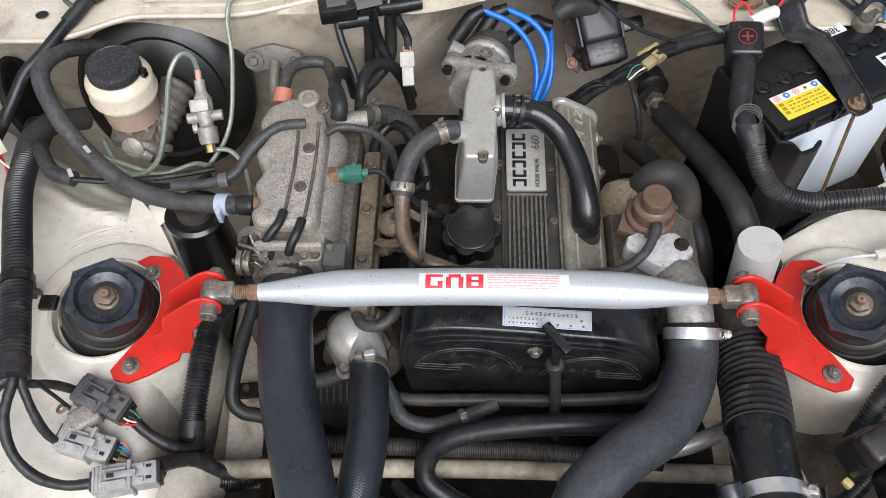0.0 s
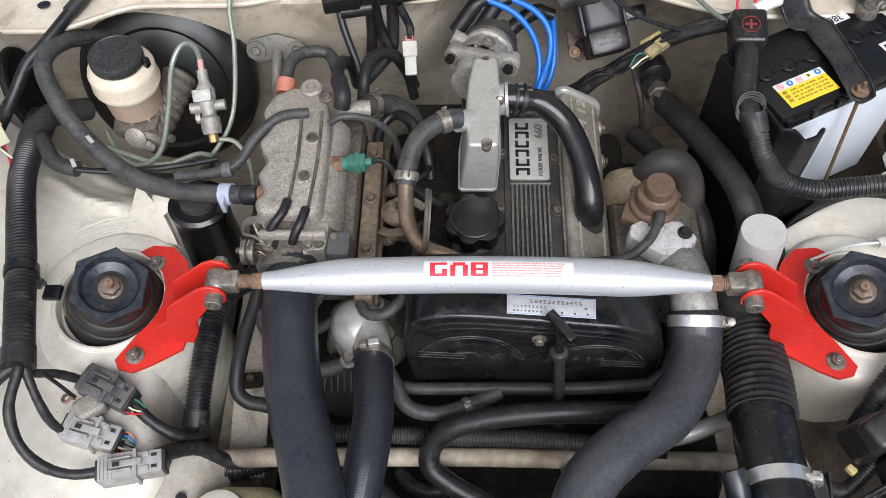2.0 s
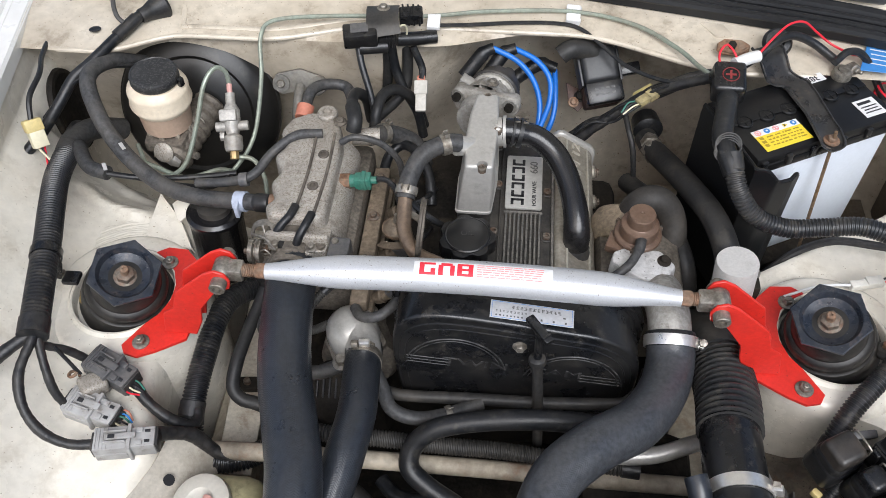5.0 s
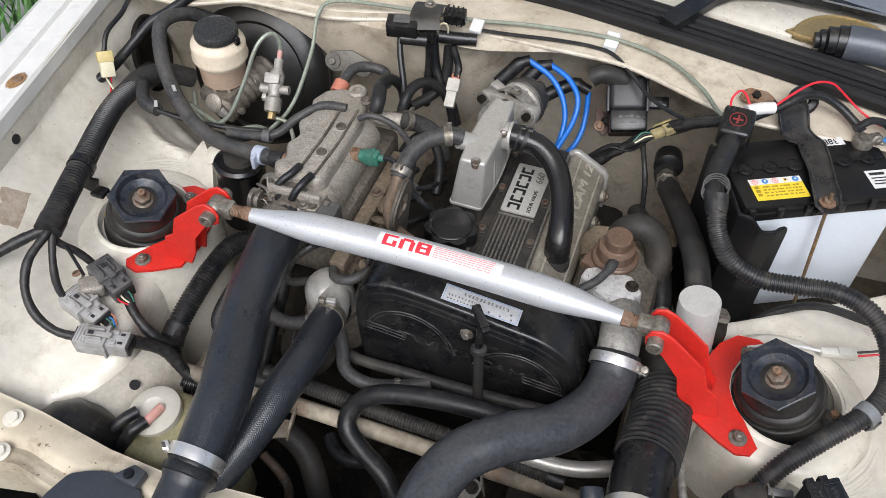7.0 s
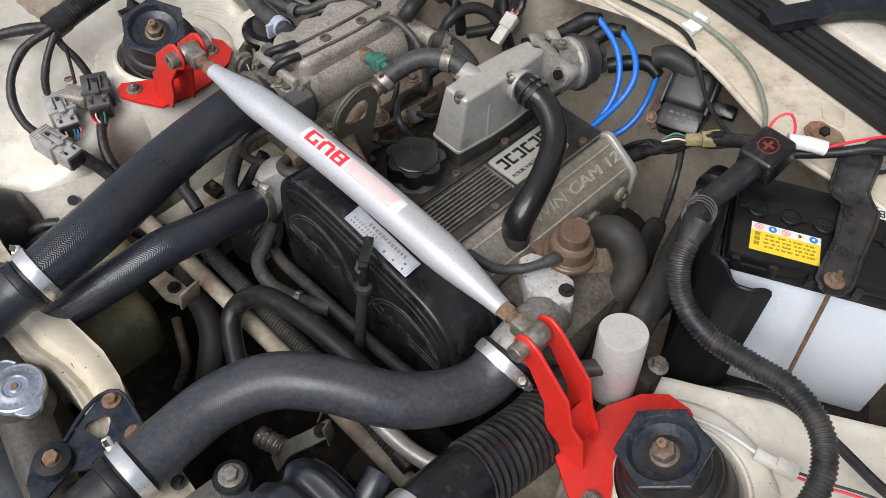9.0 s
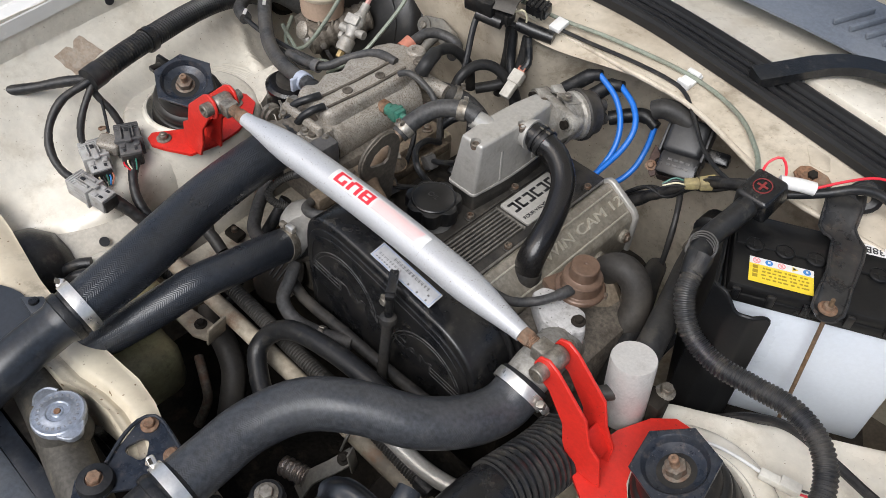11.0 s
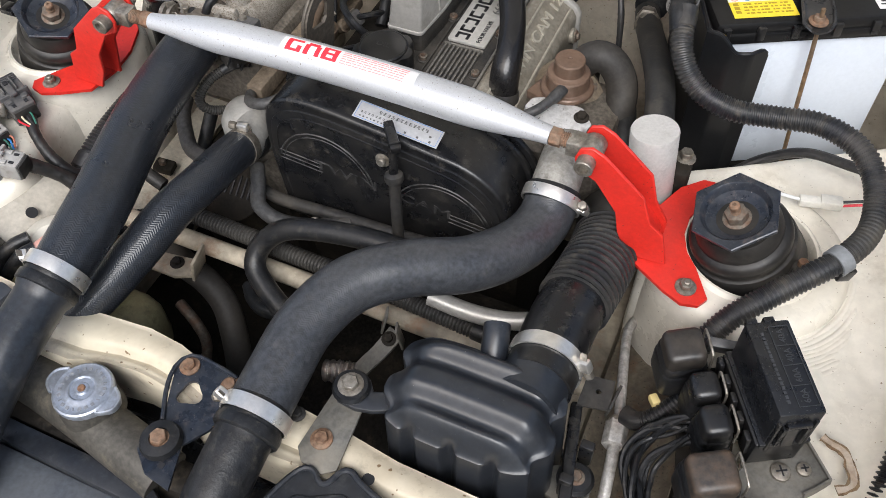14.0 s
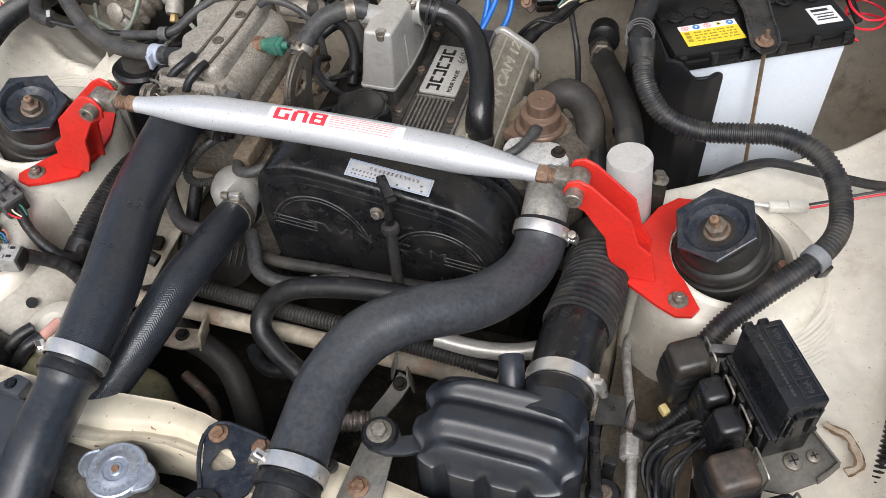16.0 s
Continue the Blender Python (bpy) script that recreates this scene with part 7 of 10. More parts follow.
def pierced(outline, hole, z0, z1):
    """A flat plate with a hole cut right through it."""
    bm = empty_bm()
    loops = []
    for pts in (outline, hole):
        loop = [bm.verts.new((x, y, z1)) for x, y in pts]
        loops.append([bm.edges.new((loop[k - 1], loop[k])) for k in range(len(loop))])
    bmesh.ops.triangle_fill(bm, use_beauty=True, edges=loops[0] + loops[1], normal=(0, 0, 1))
    top = bm.faces[:]
    got = bmesh.ops.extrude_face_region(bm, geom=top)
    for v in got["geom"]:
        if isinstance(v, bmesh.types.BMVert):
            v.co.z = z0
    bmesh.ops.recalc_face_normals(bm, faces=bm.faces[:])
    return bm


def radiator_bracket():
    root = thing("radiator_bracket", "black steel radiator bracket plate with rusty bolts", "bracket", (0.02, -0.40, 0.705))
    out = [(-0.019, -0.364), (-0.017, -0.350), (-0.006, -0.344), (0.047, -0.350), (0.058, -0.362), (0.054, -0.380), (0.052, -0.408), (0.036, -0.432), (0.050, -0.475), (0.020, -0.470), (-0.002, -0.452), (-0.002, -0.428), (0.004, -0.418)]
    hole = [(0.012 + 0.0125 * (1 + 0.16 * math.cos(3 * radians(a) + 0.6)) * math.cos(radians(a)), -0.383 + 0.0125 * (1 + 0.16 * math.cos(3 * radians(a) + 0.6)) * math.sin(radians(a))) for a in range(0, 360, 18)]
    bm = pierced(out, hole, 0.710, 0.7135)
    part("plate", bm, M_PLATE, root)
    part("backing_tab", prism([(-0.012, -0.404), (0.034, -0.404), (0.034, -0.362), (-0.012, -0.362)], 0.698, 0.701, 0.0006, seg=1), M_BULKHEAD, root, "dull cream tab behind the hole")
    part("edge_roll", tube([(0.004, -0.418, 0.715), (-0.014, -0.385, 0.715), (-0.019, -0.360, 0.715), (-0.008, -0.345, 0.715), (0.02, -0.346, 0.715), (0.047, -0.350, 0.715)], 0.0025, 8, 0.01), M_PLATE, root)
    bolt((-0.006, -0.357, 0.7135), (0, 0, 1), 0.0068, 0.006, M_RUSTY, root)
    bolt((0.045, -0.360, 0.7135), (0, 0, 1), 0.0068, 0.006, M_RUSTY, root)
    part("grommet", lathe([(0.008, 0), (0.019, 0), (0.021, 0.004), (0.019, 0.010), (0.010, 0.012), (0.008, 0.006)], 24, pose(0.017, -0.437, 0.7130)), M_RUBBER, root)
    bolt((0.017, -0.437, 0.7205), (0, 0, 1), 0.0085, 0.007, M_RUSTY, root, "rusty flanged bolt")
    bars([(0.030, -0.457, 0.006, 0.006)], M_INK, pose(0, 0, 0.7137), root, "small_hole")


radiator_bracket()


def air_box():
    root = thing("air_filter_box", "black moulded air filter box with deep ribs", "air box", (0.28, -0.31, 0.62))
    cx, cy, hx, hy = 0.280, -0.2935, 0.085, 0.0535

    def fn(u, v):
        a, b = 2 * u - 1, 2 * v - 1
        # a square sheet pulled over a rounded block; its outer part hangs down the sides
        m = max(abs(a), abs(b))
        k = min(1.0, m / 0.78)
        n = 4.0
        s = (abs(a) ** n + abs(b) ** n) ** (1 / n) or 1.0
        a2, b2 = a / s * m, b / s * m
        ax, by = (a2 / m * k, b2 / m * k) if m else (0.0, 0.0)
        drop = 0.026 * smooth01((m - 0.46) / 0.32) ** 1.5 + 0.150 * max(0.0, (m - 0.78) / 0.22)
        grow = 1.0 + 0.05 * max(0.0, (m - 0.78) / 0.22)
        x, y = cx + hx * ax * grow, cy + hy * by * grow
        t = (y + 0.276 + 0.010 * ((x - cx) / hx) ** 4) / 0.043
        groove = 0.0105 * (0.5 + 0.5 * math.cos(2 * math.pi * t)) ** 2
        over = smooth01((m - 0.60) / 0.20) * smooth01((abs(a) - abs(b)) * 6 + 0.5)
        side = max(0.0, (m - 0.78) / 0.22)
        z = 0.770 - drop - groove * (1 - over) * (1 - smooth01((abs(b) - 0.62) / 0.12)) - 0.012 * smooth01((cy - y) / hy - 0.35)
        x -= groove * over * (1 if a > 0 else -1)
        if b < 0:
            f2 = abs((((x - cx) / 0.042 + 0.1) % 1.0) - 0.5) * 2
            y += 0.011 * smooth01((f2 - 0.52) / 0.46) * smooth01((m - 0.64) / 0.22) * smooth01((abs(b) - abs(a)) * 9)
        return Vector((x, y, z))
    bm = empty_bm()
    nu, nv = 110, 190
    g = [[bm.verts.new(fn(i / nu, j / nv)) for j in range(nv + 1)] for i in range(nu + 1)]
    for i in range(nu):
        for j in range(nv):
            bm.faces.new((g[i][j], g[i + 1][j], g[i + 1][j + 1], g[i][j + 1]))
    bmesh.ops.recalc_face_normals(bm, faces=bm.faces[:])
    if sum(f.normal.z for f in bm.faces) < 0:
        bmesh.ops.reverse_faces(bm, faces=bm.faces[:])
    part("body", bm, M_BOX, root)
    part("stub_pipe", tube([(0.282, -0.255, 0.735), (0.276, -0.228, 0.752), (0.272, -0.214, 0.757)], lambda s, k: 0.0135, 18, 0.006), M_BOX, root)
    part("outlet", tube([(0.322, -0.275, 0.736), (0.326, -0.225, 0.731)], 0.0355, 24, 0.008), M_BOX, root)
    part("lower_half", box(0.17, 0.13, 0.12, 0.012, pose(0.285, -0.307, 0.50)), M_PLASTIC, root)
    part("side_rail", box(0.012, 0.15, 0.03, 0.003, pose(0.381, -0.300, 0.660, 0, 0, 12)), M_PLASTIC, root)
    for y in (-0.27, -0.31, -0.35):
        part("rail_clip", box(0.014, 0.010, 0.036, 0.002, pose(0.384 + 0.2 * (y + 0.3), y, 0.660)), M_PLASTIC, root)
    arm = part("mount_arm", prism([(0.158, -0.298), (0.172, -0.300), (0.182, -0.312), (0.208, -0.300), (0.210, -0.322), (0.190, -0.332), (0.172, -0.336), (0.152, -0.334), (0.142, -0.318), (0.146, -0.304)], 0.714, 0.722, 0.002), M_BOX, root)
    part("grommet", lathe([(0.008, 0), (0.018, 0), (0.0195, 0.004), (0.017, 0.008), (0.009, 0.009)], 24, pose(0.160, -0.317, 0.720)), M_RUBBER, arm)
    bolt((0.160, -0.317, 0.7275), (0, 0, 1), 0.0085, 0.006, M_STEEL, root, "dull flanged mounting bolt")


M_BOX = material("satin_black_moulding", (0.016, 0.019, 0.0245), 0.32, dirt=(0.055, 0.057, 0.062), dirt_amount=0.25, dirt_scale=16, grain=0.15, bump=0.08, bump_scale=160, stain=(0.09, 0.085, 0.08), stain_amount=0.18, stain_scale=50, specks=(0.12, 0.115, 0.11), specks_scale=420, specks_cut=0.77, gloss=0.6)
air_box()
M_STAY = material("dusty_steel_stay", (0.16, 0.155, 0.14), 0.55, 0.3, dirt=(0.26, 0.23, 0.18), dirt_amount=0.6, dirt_scale=18, grain=0.15)
solid("support_stay", prism([(0.142, -0.320), (0.176, -0.312), (0.184, -0.395), (0.172, -0.404), (0.148, -0.400), (0.138, -0.388)], 0.7085, 0.7120, 0.001), M_STAY, "dusty grey steel stay under the air box bolt", "bracket")
bolt((0.156, -0.373, 0.7120), (0, 0, 1), 0.0072, 0.005, M_RUSTY, None, "rusty hexagon bolt on the steel stay")


# ---- fuses and relays ----
def fuse_box():
    root = thing("fuse_box", "black plastic main fuse box with embossed ratings on its lid", "fuse box", (0.535, -0.19, 0.72))
    ang = -60.0
    m = pose(0.531, -0.182, 0.722, 0, 0, ang)
    part("lid", box(0.094, 0.041, 0.060, 0.0025, m @ pose(0, -0.0025, 0.022)), M_BOXLID, root)
    part("lid_skirt", box(0.098, 0.047, 0.006, 0.0012, m @ pose(0, -0.0035, 0.024)), M_BOXLID, root)
    part("base", box(0.096, 0.048, 0.040, 0.003, m @ pose(0, -0.006, -0.012)), M_PLASTIC, root)
    for k in range(5):
        part("side_latch", box(0.011, 0.005, 0.030, 0.0015, m @ pose(-0.038 + 0.019 * k, -0.031, 0.002, 8, 0, 0)), M_PLASTIC, root)
        part("latch_step", box(0.006, 0.004, 0.008, 0.001, m @ pose(-0.038 + 0.019 * k, -0.034, 0.020)), M_DUSTPLASTIC, root)
    for y in (-0.014, 0.008):
        part("clip_leg", box(0.005, 0.004, 0.034, 0.001, m @ pose(0.0490, y, 0.030)), M_PLASTIC, root)
    part("clip_bridge", box(0.006, 0.022, 0.006, 0.0012, m @ pose(0.0495, -0.003, 0.064)), M_PLASTIC, root)
    part("clip_tongue", box(0.004, 0.011, 0.026, 0.0012, m @ pose(0.0485, -0.003, 0.026, 0, -6, 0)), M_DUSTPLASTIC, root)
    for y in (-0.020, 0.013):
        part("end_rib", box(0.004, 0.003, 0.050, 0.001, m @ pose(0.0480, y, 0.020)), M_PLASTIC, root)
    for y in (-0.016, 0.000):
        part("hinge_lug", box(0.006, 0.010, 0.010, 0.0012, m @ pose(-0.0480, y, 0.073)), M_PLASTIC, root)
    tm = m @ pose(0, 0.0035, 0.0825)
    frame_bits = [(0, 0.0105, 0.080, 0.0006), (0, -0.0075, 0.080, 0.0006)] + [(-0.040 + 0.020 * k, 0.0015, 0.0006, 0.018) for k in range(5)]
    bars(frame_bits, M_EMBOSS, tm, root, "embossed_frame", 0.0005)
    for k, tx in enumerate(("40A", "40A", "60A", "60A")):
        lettering(tx, 0.0085, M_EMBOSS, tm @ pose(-0.030 + 0.020 * k, 0.0015, 0.0002, 0, 0, 180), root, 0.0003, "embossed_rating")
    bars([(-0.033 + 0.0045 * k, -0.0150, 0.0034 - 0.001 * (k % 3 == 1), 0.0026) for k in range(16)], M_EMBOSS, tm, root, "embossed_print", 0.0004)
    pl = thing("relay_plate", "grey steel mounting plate with two cross-head screws", "bracket", (0.55, -0.24, 0.70))
    part("plate", prism([(0.515, -0.270), (0.540, -0.215), (0.574, -0.188), (0.604, -0.224), (0.584, -0.248), (0.555, -0.268)], 0.705, 0.709, 0.001), M_STAY, pl)
    part("folded_rim", ribbon([(0.574, -0.188, 0.711), (0.590, -0.207, 0.711), (0.604, -0.224, 0.711)], 0.008, 0.002, (0.75, 0.65, 0.2)), M_STAY, pl)
    part("folded_rim", ribbon([(0.604, -0.224, 0.711), (0.594, -0.237, 0.711), (0.584, -0.248, 0.711)], 0.008, 0.002, (0.75, -0.6, 0.2)), M_STAY, pl)
    for x, y, r in ((0.561, -0.233, 0.0095), (0.580, -0.222, 0.0070)):
        sc = part("screw", lathe([(0, 0), (r, 0), (r * 0.95, 0.003), (r * 0.5, 0.005), (0, 0.0054)], 18, pose(x, y, 0.709)), M_STEEL, pl)
        bars([(0, 0, r * 1.1, 0.0016), (0, 0, 0.0016, r * 1.1)], M_INK, pose(x, y, 0.7142, 0, 0, 30), sc, "slot")


M_BOXLID = material("fuse_lid_plastic", (0.009, 0.010, 0.0125), 0.27, grain=0.2, dirt=(0.035, 0.034, 0.032), dirt_amount=0.3, dirt_scale=30, bump=0.08, bump_scale=300, specks=(0.13, 0.12, 0.11), specks_scale=700, specks_cut=0.72)
M_EMBOSS = material("embossed_plastic", (0.045, 0.047, 0.051), 0.42, grain=0.15)
fuse_box()


def relay(x, y, z, sx, sy, ang, mat, hgt=0.052, label="square black relay in a rubber boot with a steel hook"):
    root = thing("relay", label, "relay", (x, y, z - hgt), "relays beside the fuse box")
    m = pose(x, y, z - hgt, 6, -6, ang)
    part("boot", box(sx * 1.16, sy * 1.16, hgt * 0.90, 0.0105, m @ pose(0, 0, -0.024), 4, 0.95), M_RUBBER, root)
    part("boot_lip", box(sx * 1.06, sy * 1.06, hgt * 0.70, 0.0095, m, 4, 0.97), M_RUBBER, root)
    part("can", box(sx, sy, hgt, 0.0075, m, 4, 0.90), mat, root)
    hook = [m @ Vector((sx * 0.56, k * sy * 0.36, h)) for k, h in ((-1, hgt * 0.30), (-1, hgt * 0.80), (-0.8, hgt * 0.93), (0.8, hgt * 0.93), (1, hgt * 0.80), (1, hgt * 0.30))]
    part("hook", tube(hook, 0.0013, 8, 0.003), M_STEEL, root)


M_RELAYDARK = material("grimy_relay_can", (0.020, 0.0185, 0.017), 0.36, dirt=(0.075, 0.060, 0.047), dirt_amount=0.6, dirt_scale=28, grain=0.25, bump=0.2, bump_scale=180)
M_RELAYRUST = material("rust_stained_relay", (0.034, 0.030, 0.027), 0.42, dirt=(0.13, 0.085, 0.055), dirt_amount=0.75, dirt_scale=30, grain=0.25, bump=0.25, bump_scale=160)
relay(0.448, -0.159, 0.764, 0.042, 0.040, 28, M_RELAYDARK, 0.058, "large grimy brown-black relay in a rubber boot")
relay(0.476, -0.192, 0.760, 0.030, 0.032, 28, M_PLASTIC)
relay(0.493, -0.224, 0.762, 0.030, 0.034, 28, M_PLASTIC)
relay(0.502, -0.275, 0.767, 0.046, 0.042, 28, M_RELAYRUST, 0.060, "large rust-stained relay in a rubber boot")
relay(0.549, -0.293, 0.745, 0.034, 0.030, 28, M_PLASTIC)


# ---- wiring and small plumbing, wing side with the brake servo ----
def bundle(name, pts, r, label, mat=None, cat="wiring"):
    """A taped wiring bundle, slightly lumpy."""
    return solid(name, tube(pts, lambda s, k: r * (0.95 + 0.07 * ((s / 0.0125 + 0.35 * math.sin(s * 61)) % 1.0) + 0.06 * math.sin(s * 97 + 1)), 14, 0.0021), mat or M_TAPE, label, cat, "wiring bundles")


bundle("wiring_harness", [(-0.526, -0.105, 0.795), (-0.527, -0.121, 0.791), (-0.532, -0.160, 0.778), (-0.524, -0.191, 0.755), (-0.504, -0.210, 0.731), (-0.475, -0.215, 0.711), (-0.440, -0.208, 0.701)], 0.0064, "black cloth-taped wiring loop to a grey connector")
bundle("wiring_harness", [(-0.526, -0.108, 0.793), (-0.512, -0.143, 0.760), (-0.502, -0.161, 0.730), (-0.487, -0.167, 0.702)], 0.0056, "black taped wiring tail to a grey connector")
bundle("wiring_harness", [(-0.526, -0.108, 0.793), (-0.522, -0.114, 0.772), (-0.504, -0.105, 0.746), (-0.484, -0.100, 0.712)], 0.0056, "black taped wiring tail to a dark connector")
bundle("wiring_harness", [(-0.425, -0.121, 0.704), (-0.405, -0.140, 0.694), (-0.378, -0.153, 0.676), (-0.356, -0.150, 0.652), (-0.352, -0.135, 0.640), (-0.358, -0.118, 0.640)], 0.0075, "thick black taped wiring bundle dropping to the rail")
bundle("wiring_harness", [(-0.385, -0.188, 0.696), (-0.365, -0.172, 0.672), (-0.347, -0.162, 0.648), (-0.325, -0.166, 0.615), (-0.30, -0.166, 0.595)], 0.0095, "black taped wiring bundle under the grey connectors")
bundle("wiring_harness", [(-0.64, -0.25, 0.775), (-0.60, -0.195, 0.775), (-0.56, -0.14, 0.785), (-0.528, -0.110, 0.794)], 0.008, "black wiring tail along the wing")


def plug(at, yaw, pitch, L, W, H, mat, label, rows=4, wires=()):
    root = thing("wiring_connector", label, "connector", at, "wiring connectors")
    m = Matrix.Translation(at) @ pose(0, 0, 0, 0, pitch, yaw)
    part("shell", box(L * 0.50, W, H, 0.002, m @ pose(-L * 0.23, 0, -H / 2)), mat, root)
    part("collar", box(L * 0.06, W * 1.12, H * 1.12, 0.0012, m @ pose(L * 0.05, 0, -H * 0.56)), mat, root)
    part("socket", box(L * 0.36, W * 0.86, H * 0.86, 0.0018, m @ pose(L * 0.25, 0, -H * 0.43)), mat, root)
    part("rear_seal", box(L * 0.05, W * 0.78, H * 0.74, 0.0015, m @ pose(L * 0.45, 0, -H * 0.37)), M_DUSTPLASTIC, root)
    part("front_seal", box(L * 0.05, W * 0.78, H * 0.74, 0.0015, m @ pose(-L * 0.50, 0, -H * 0.37)), M_DUSTPLASTIC, root)
    part("latch", box(L * 0.44, W * 0.26, H * 0.12, 0.001, m @ pose(-L * 0.06, 0, H * 0.52, 0, -3, 0)), mat, root)
    for d in (-1, 1):
        part("latch_guard", box(L * 0.34, W * 0.06, H * 0.20, 0.0008, m @ pose(-L * 0.16, d * W * 0.23, H * 0.48)), mat, root)
        part("side_rail", box(L * 0.46, W * 0.05, H * 0.20, 0.0008, m @ pose(-L * 0.22, d * W * 0.51, -H * 0.10)), mat, root)
        part("socket_step", box(L * 0.10, W * 0.20, H * 0.10, 0.0008, m @ pose(L * 0.20, d * W * 0.27, H * 0.41)), mat, root)
        part("dark_slot", box(L * 0.08, W * 0.12, H * 0.04, 0.0003, m @ pose(L * 0.32, d * W * 0.22, H * 0.425)), M_INK, root)
    part("latch_hole", box(L * 0.10, W * 0.16, H * 0.05, 0.0004, m @ pose(-L * 0.20, 0, H * 0.625)), M_INK, root)
    for k in range(rows):
        part("rib", box(L * 0.014, W * 0.92, H * 0.06, 0.0004, m @ pose(-L * 0.44 + L * 0.055 * k, 0, H * 0.485)), mat, root)
    for k, (mt, dy) in enumerate(wires):
        part("wire", tube([m @ Vector((L * 0.46, dy * W, 0.003 * (k % 2))), m @ Vector((L * 0.56, dy * W * 1.05, 0.002)), m @ Vector((L * 0.68, dy * W * 0.5, -0.005))], 0.0013, 6, 0.004), mt, root)


W6 = [(M_REDWIRE, -0.35), (M_IVORY, -0.2), (M_INK, -0.05), (M_GREEN, 0.1), (M_BLUEINK, 0.22), (M_ORANGE, 0.35)]
plug((-0.462, -0.164, 0.703), -14, 6, 0.074, 0.035, 0.029, M_GREYPLUG, "pale grey plastic multi-pin connector with coloured wires", wires=W6)
plug((-0.405, -0.203, 0.703), 12, 4, 0.080, 0.031, 0.029, M_GREYPLUG, "pale grey ribbed plastic connector on the inner wing")
plug((-0.452, -0.112, 0.712), -24, 5, 0.072, 0.037, 0.032, M_DARKPLUG, "dark grey plastic connector with coloured wires", wires=W6[:4])
cond = thing("noise_condenser", "corroded metal noise condenser with looped wires", "condenser", (-0.474, -0.138, 0.70))
part("can", box(0.034, 0.028, 0.024, 0.006, pose(-0.472, -0.136, 0.704, 5, 10, 40), 3), M_ALLOY, cond)
part("terminal_loop", tube([(-0.494 + 0.006 * math.cos(a * 0.7), -0.128 + 0.006 * math.sin(a * 0.7), 0.722 + 0.0012 * a) for a in range(10)], 0.0022, 8, 0.004), M_RUSTY, cond)
part("wire", tube([(-0.488, -0.125, 0.722), (-0.500, -0.118, 0.742), (-0.512, -0.112, 0.765)], 0.0025, 8, 0.006), M_RUBBER, cond)

conduit([(-0.300, 0.10, 0.640), (-0.328, 0.078, 0.648), (-0.352, 0.050, 0.655), (-0.361, 0.010, 0.657), (-0.363, -0.038, 0.654), (-0.365, -0.085, 0.645), (-0.366, -0.128, 0.630)], 0.0165, 0.0050, 0.12, 16, M_LOOM, "black corrugated conduit down beside the strut tower")
conduit([(-0.367, -0.115, 0.634), (-0.365, -0.140, 0.615), (-0.350, -0.165, 0.600), (-0.325, -0.172, 0.594), (-0.294, -0.162, 0.588), (-0.259, -0.149, 0.595), (-0.20, -0.135, 0.61)], 0.0165, 0.0050, 0.12, 16, M_LOOM, "black corrugated conduit crossing under the intake hose")
conduit([(-0.21, -0.131, 0.622), (-0.106, -0.131, 0.617), (-0.024, -0.131, 0.610), (0.057, -0.130, 0.606), (0.138, -0.133, 0.600), (0.24, -0.14, 0.60)], 0.0120, 0.0046, 0.13, 16, M_LOOM_DUSTY, "dusty corrugated conduit above the crossbar")
conduit([(-0.175, 0.020, 0.762), (-0.190, 0.008, 0.756), (-0.207, -0.012, 0.744), (-0.214, -0.028, 0.726), (-0.206, -0.026, 0.710), (-0.187, -0.006, 0.698), (-0.155, 0.015, 0.690)], 0.0064, 0.0034, 0.14, 12, M_LOOM_DUSTY, "thin corrugated wire sleeve in a bend below the brace")
plug((-0.180, 0.026, 0.764), 60, 30, 0.036, 0.024, 0.022, M_PLASTIC, "black two-pin connector on a sensor")

sleeve = thing("bulkhead_sleeve", "black cable sleeve rising to a rubber boot in the cowl", "cable", (-0.58, 0.36, 0.85))
part("cable", tube([(-0.690, 0.20, 0.765), (-0.660, 0.235, 0.790), (-0.634, 0.271, 0.820), (-0.616, 0.306, 0.842), (-0.595, 0.330, 0.853), (-0.561, 0.386, 0.868), (-0.545, 0.415, 0.874), (-0.533, 0.434, 0.874)], 0.0085, 14, 0.006), M_RUBBER, sleeve)
part("boot", lathe([(0.0095, 0), (0.011, 0.002), (0.0115, 0.012), (0.016, 0.026), (0.021, 0.036), (0.023, 0.040), (0.022, 0.044), (0, 0.044)], 24, axis_pose((-0.541, 0.420, 0.874), (0.55, 0.80, -0.06))), M_DUSTHOSE, sleeve, "dusty rubber boot")
part("tape_wrap", tube([(-0.566, 0.378, 0.8665), (-0.556, 0.395, 0.870), (-0.545, 0.415, 0.874)], 0.0102, 14, 0.004), M_TAPE, sleeve)
part("thin_cable", tube([(-0.556, 0.395, 0.880), (-0.566, 0.400, 0.886), (-0.574, 0.414, 0.896), (-0.580, 0.440, 0.905), (-0.590, 0.50, 0.90), (-0.60, 0.58, 0.88)], 0.0036, 10, 0.006), M_GREYHOSE, sleeve)
solid("cowl_plug", lathe([(0, 0), (0.0085, 0), (0.009, 0.0012), (0.005, 0.002), (0, 0.002)], 18, pose(-0.609, 0.398, 0.8625, -8, 0, 0)), M_RUBBER, "round black rubber plug in the cowl", "plug")
hose("vapour_hose", [(-0.631, 0.335, 0.728), (-0.628, 0.269, 0.738), (-0.606, 0.233, 0.768), (-0.574, 0.190, 0.775), (-0.540, 0.178, 0.775)], 0.0108, M_GREYHOSE, "dusty bent rubber vapour hose", "hose", 14)
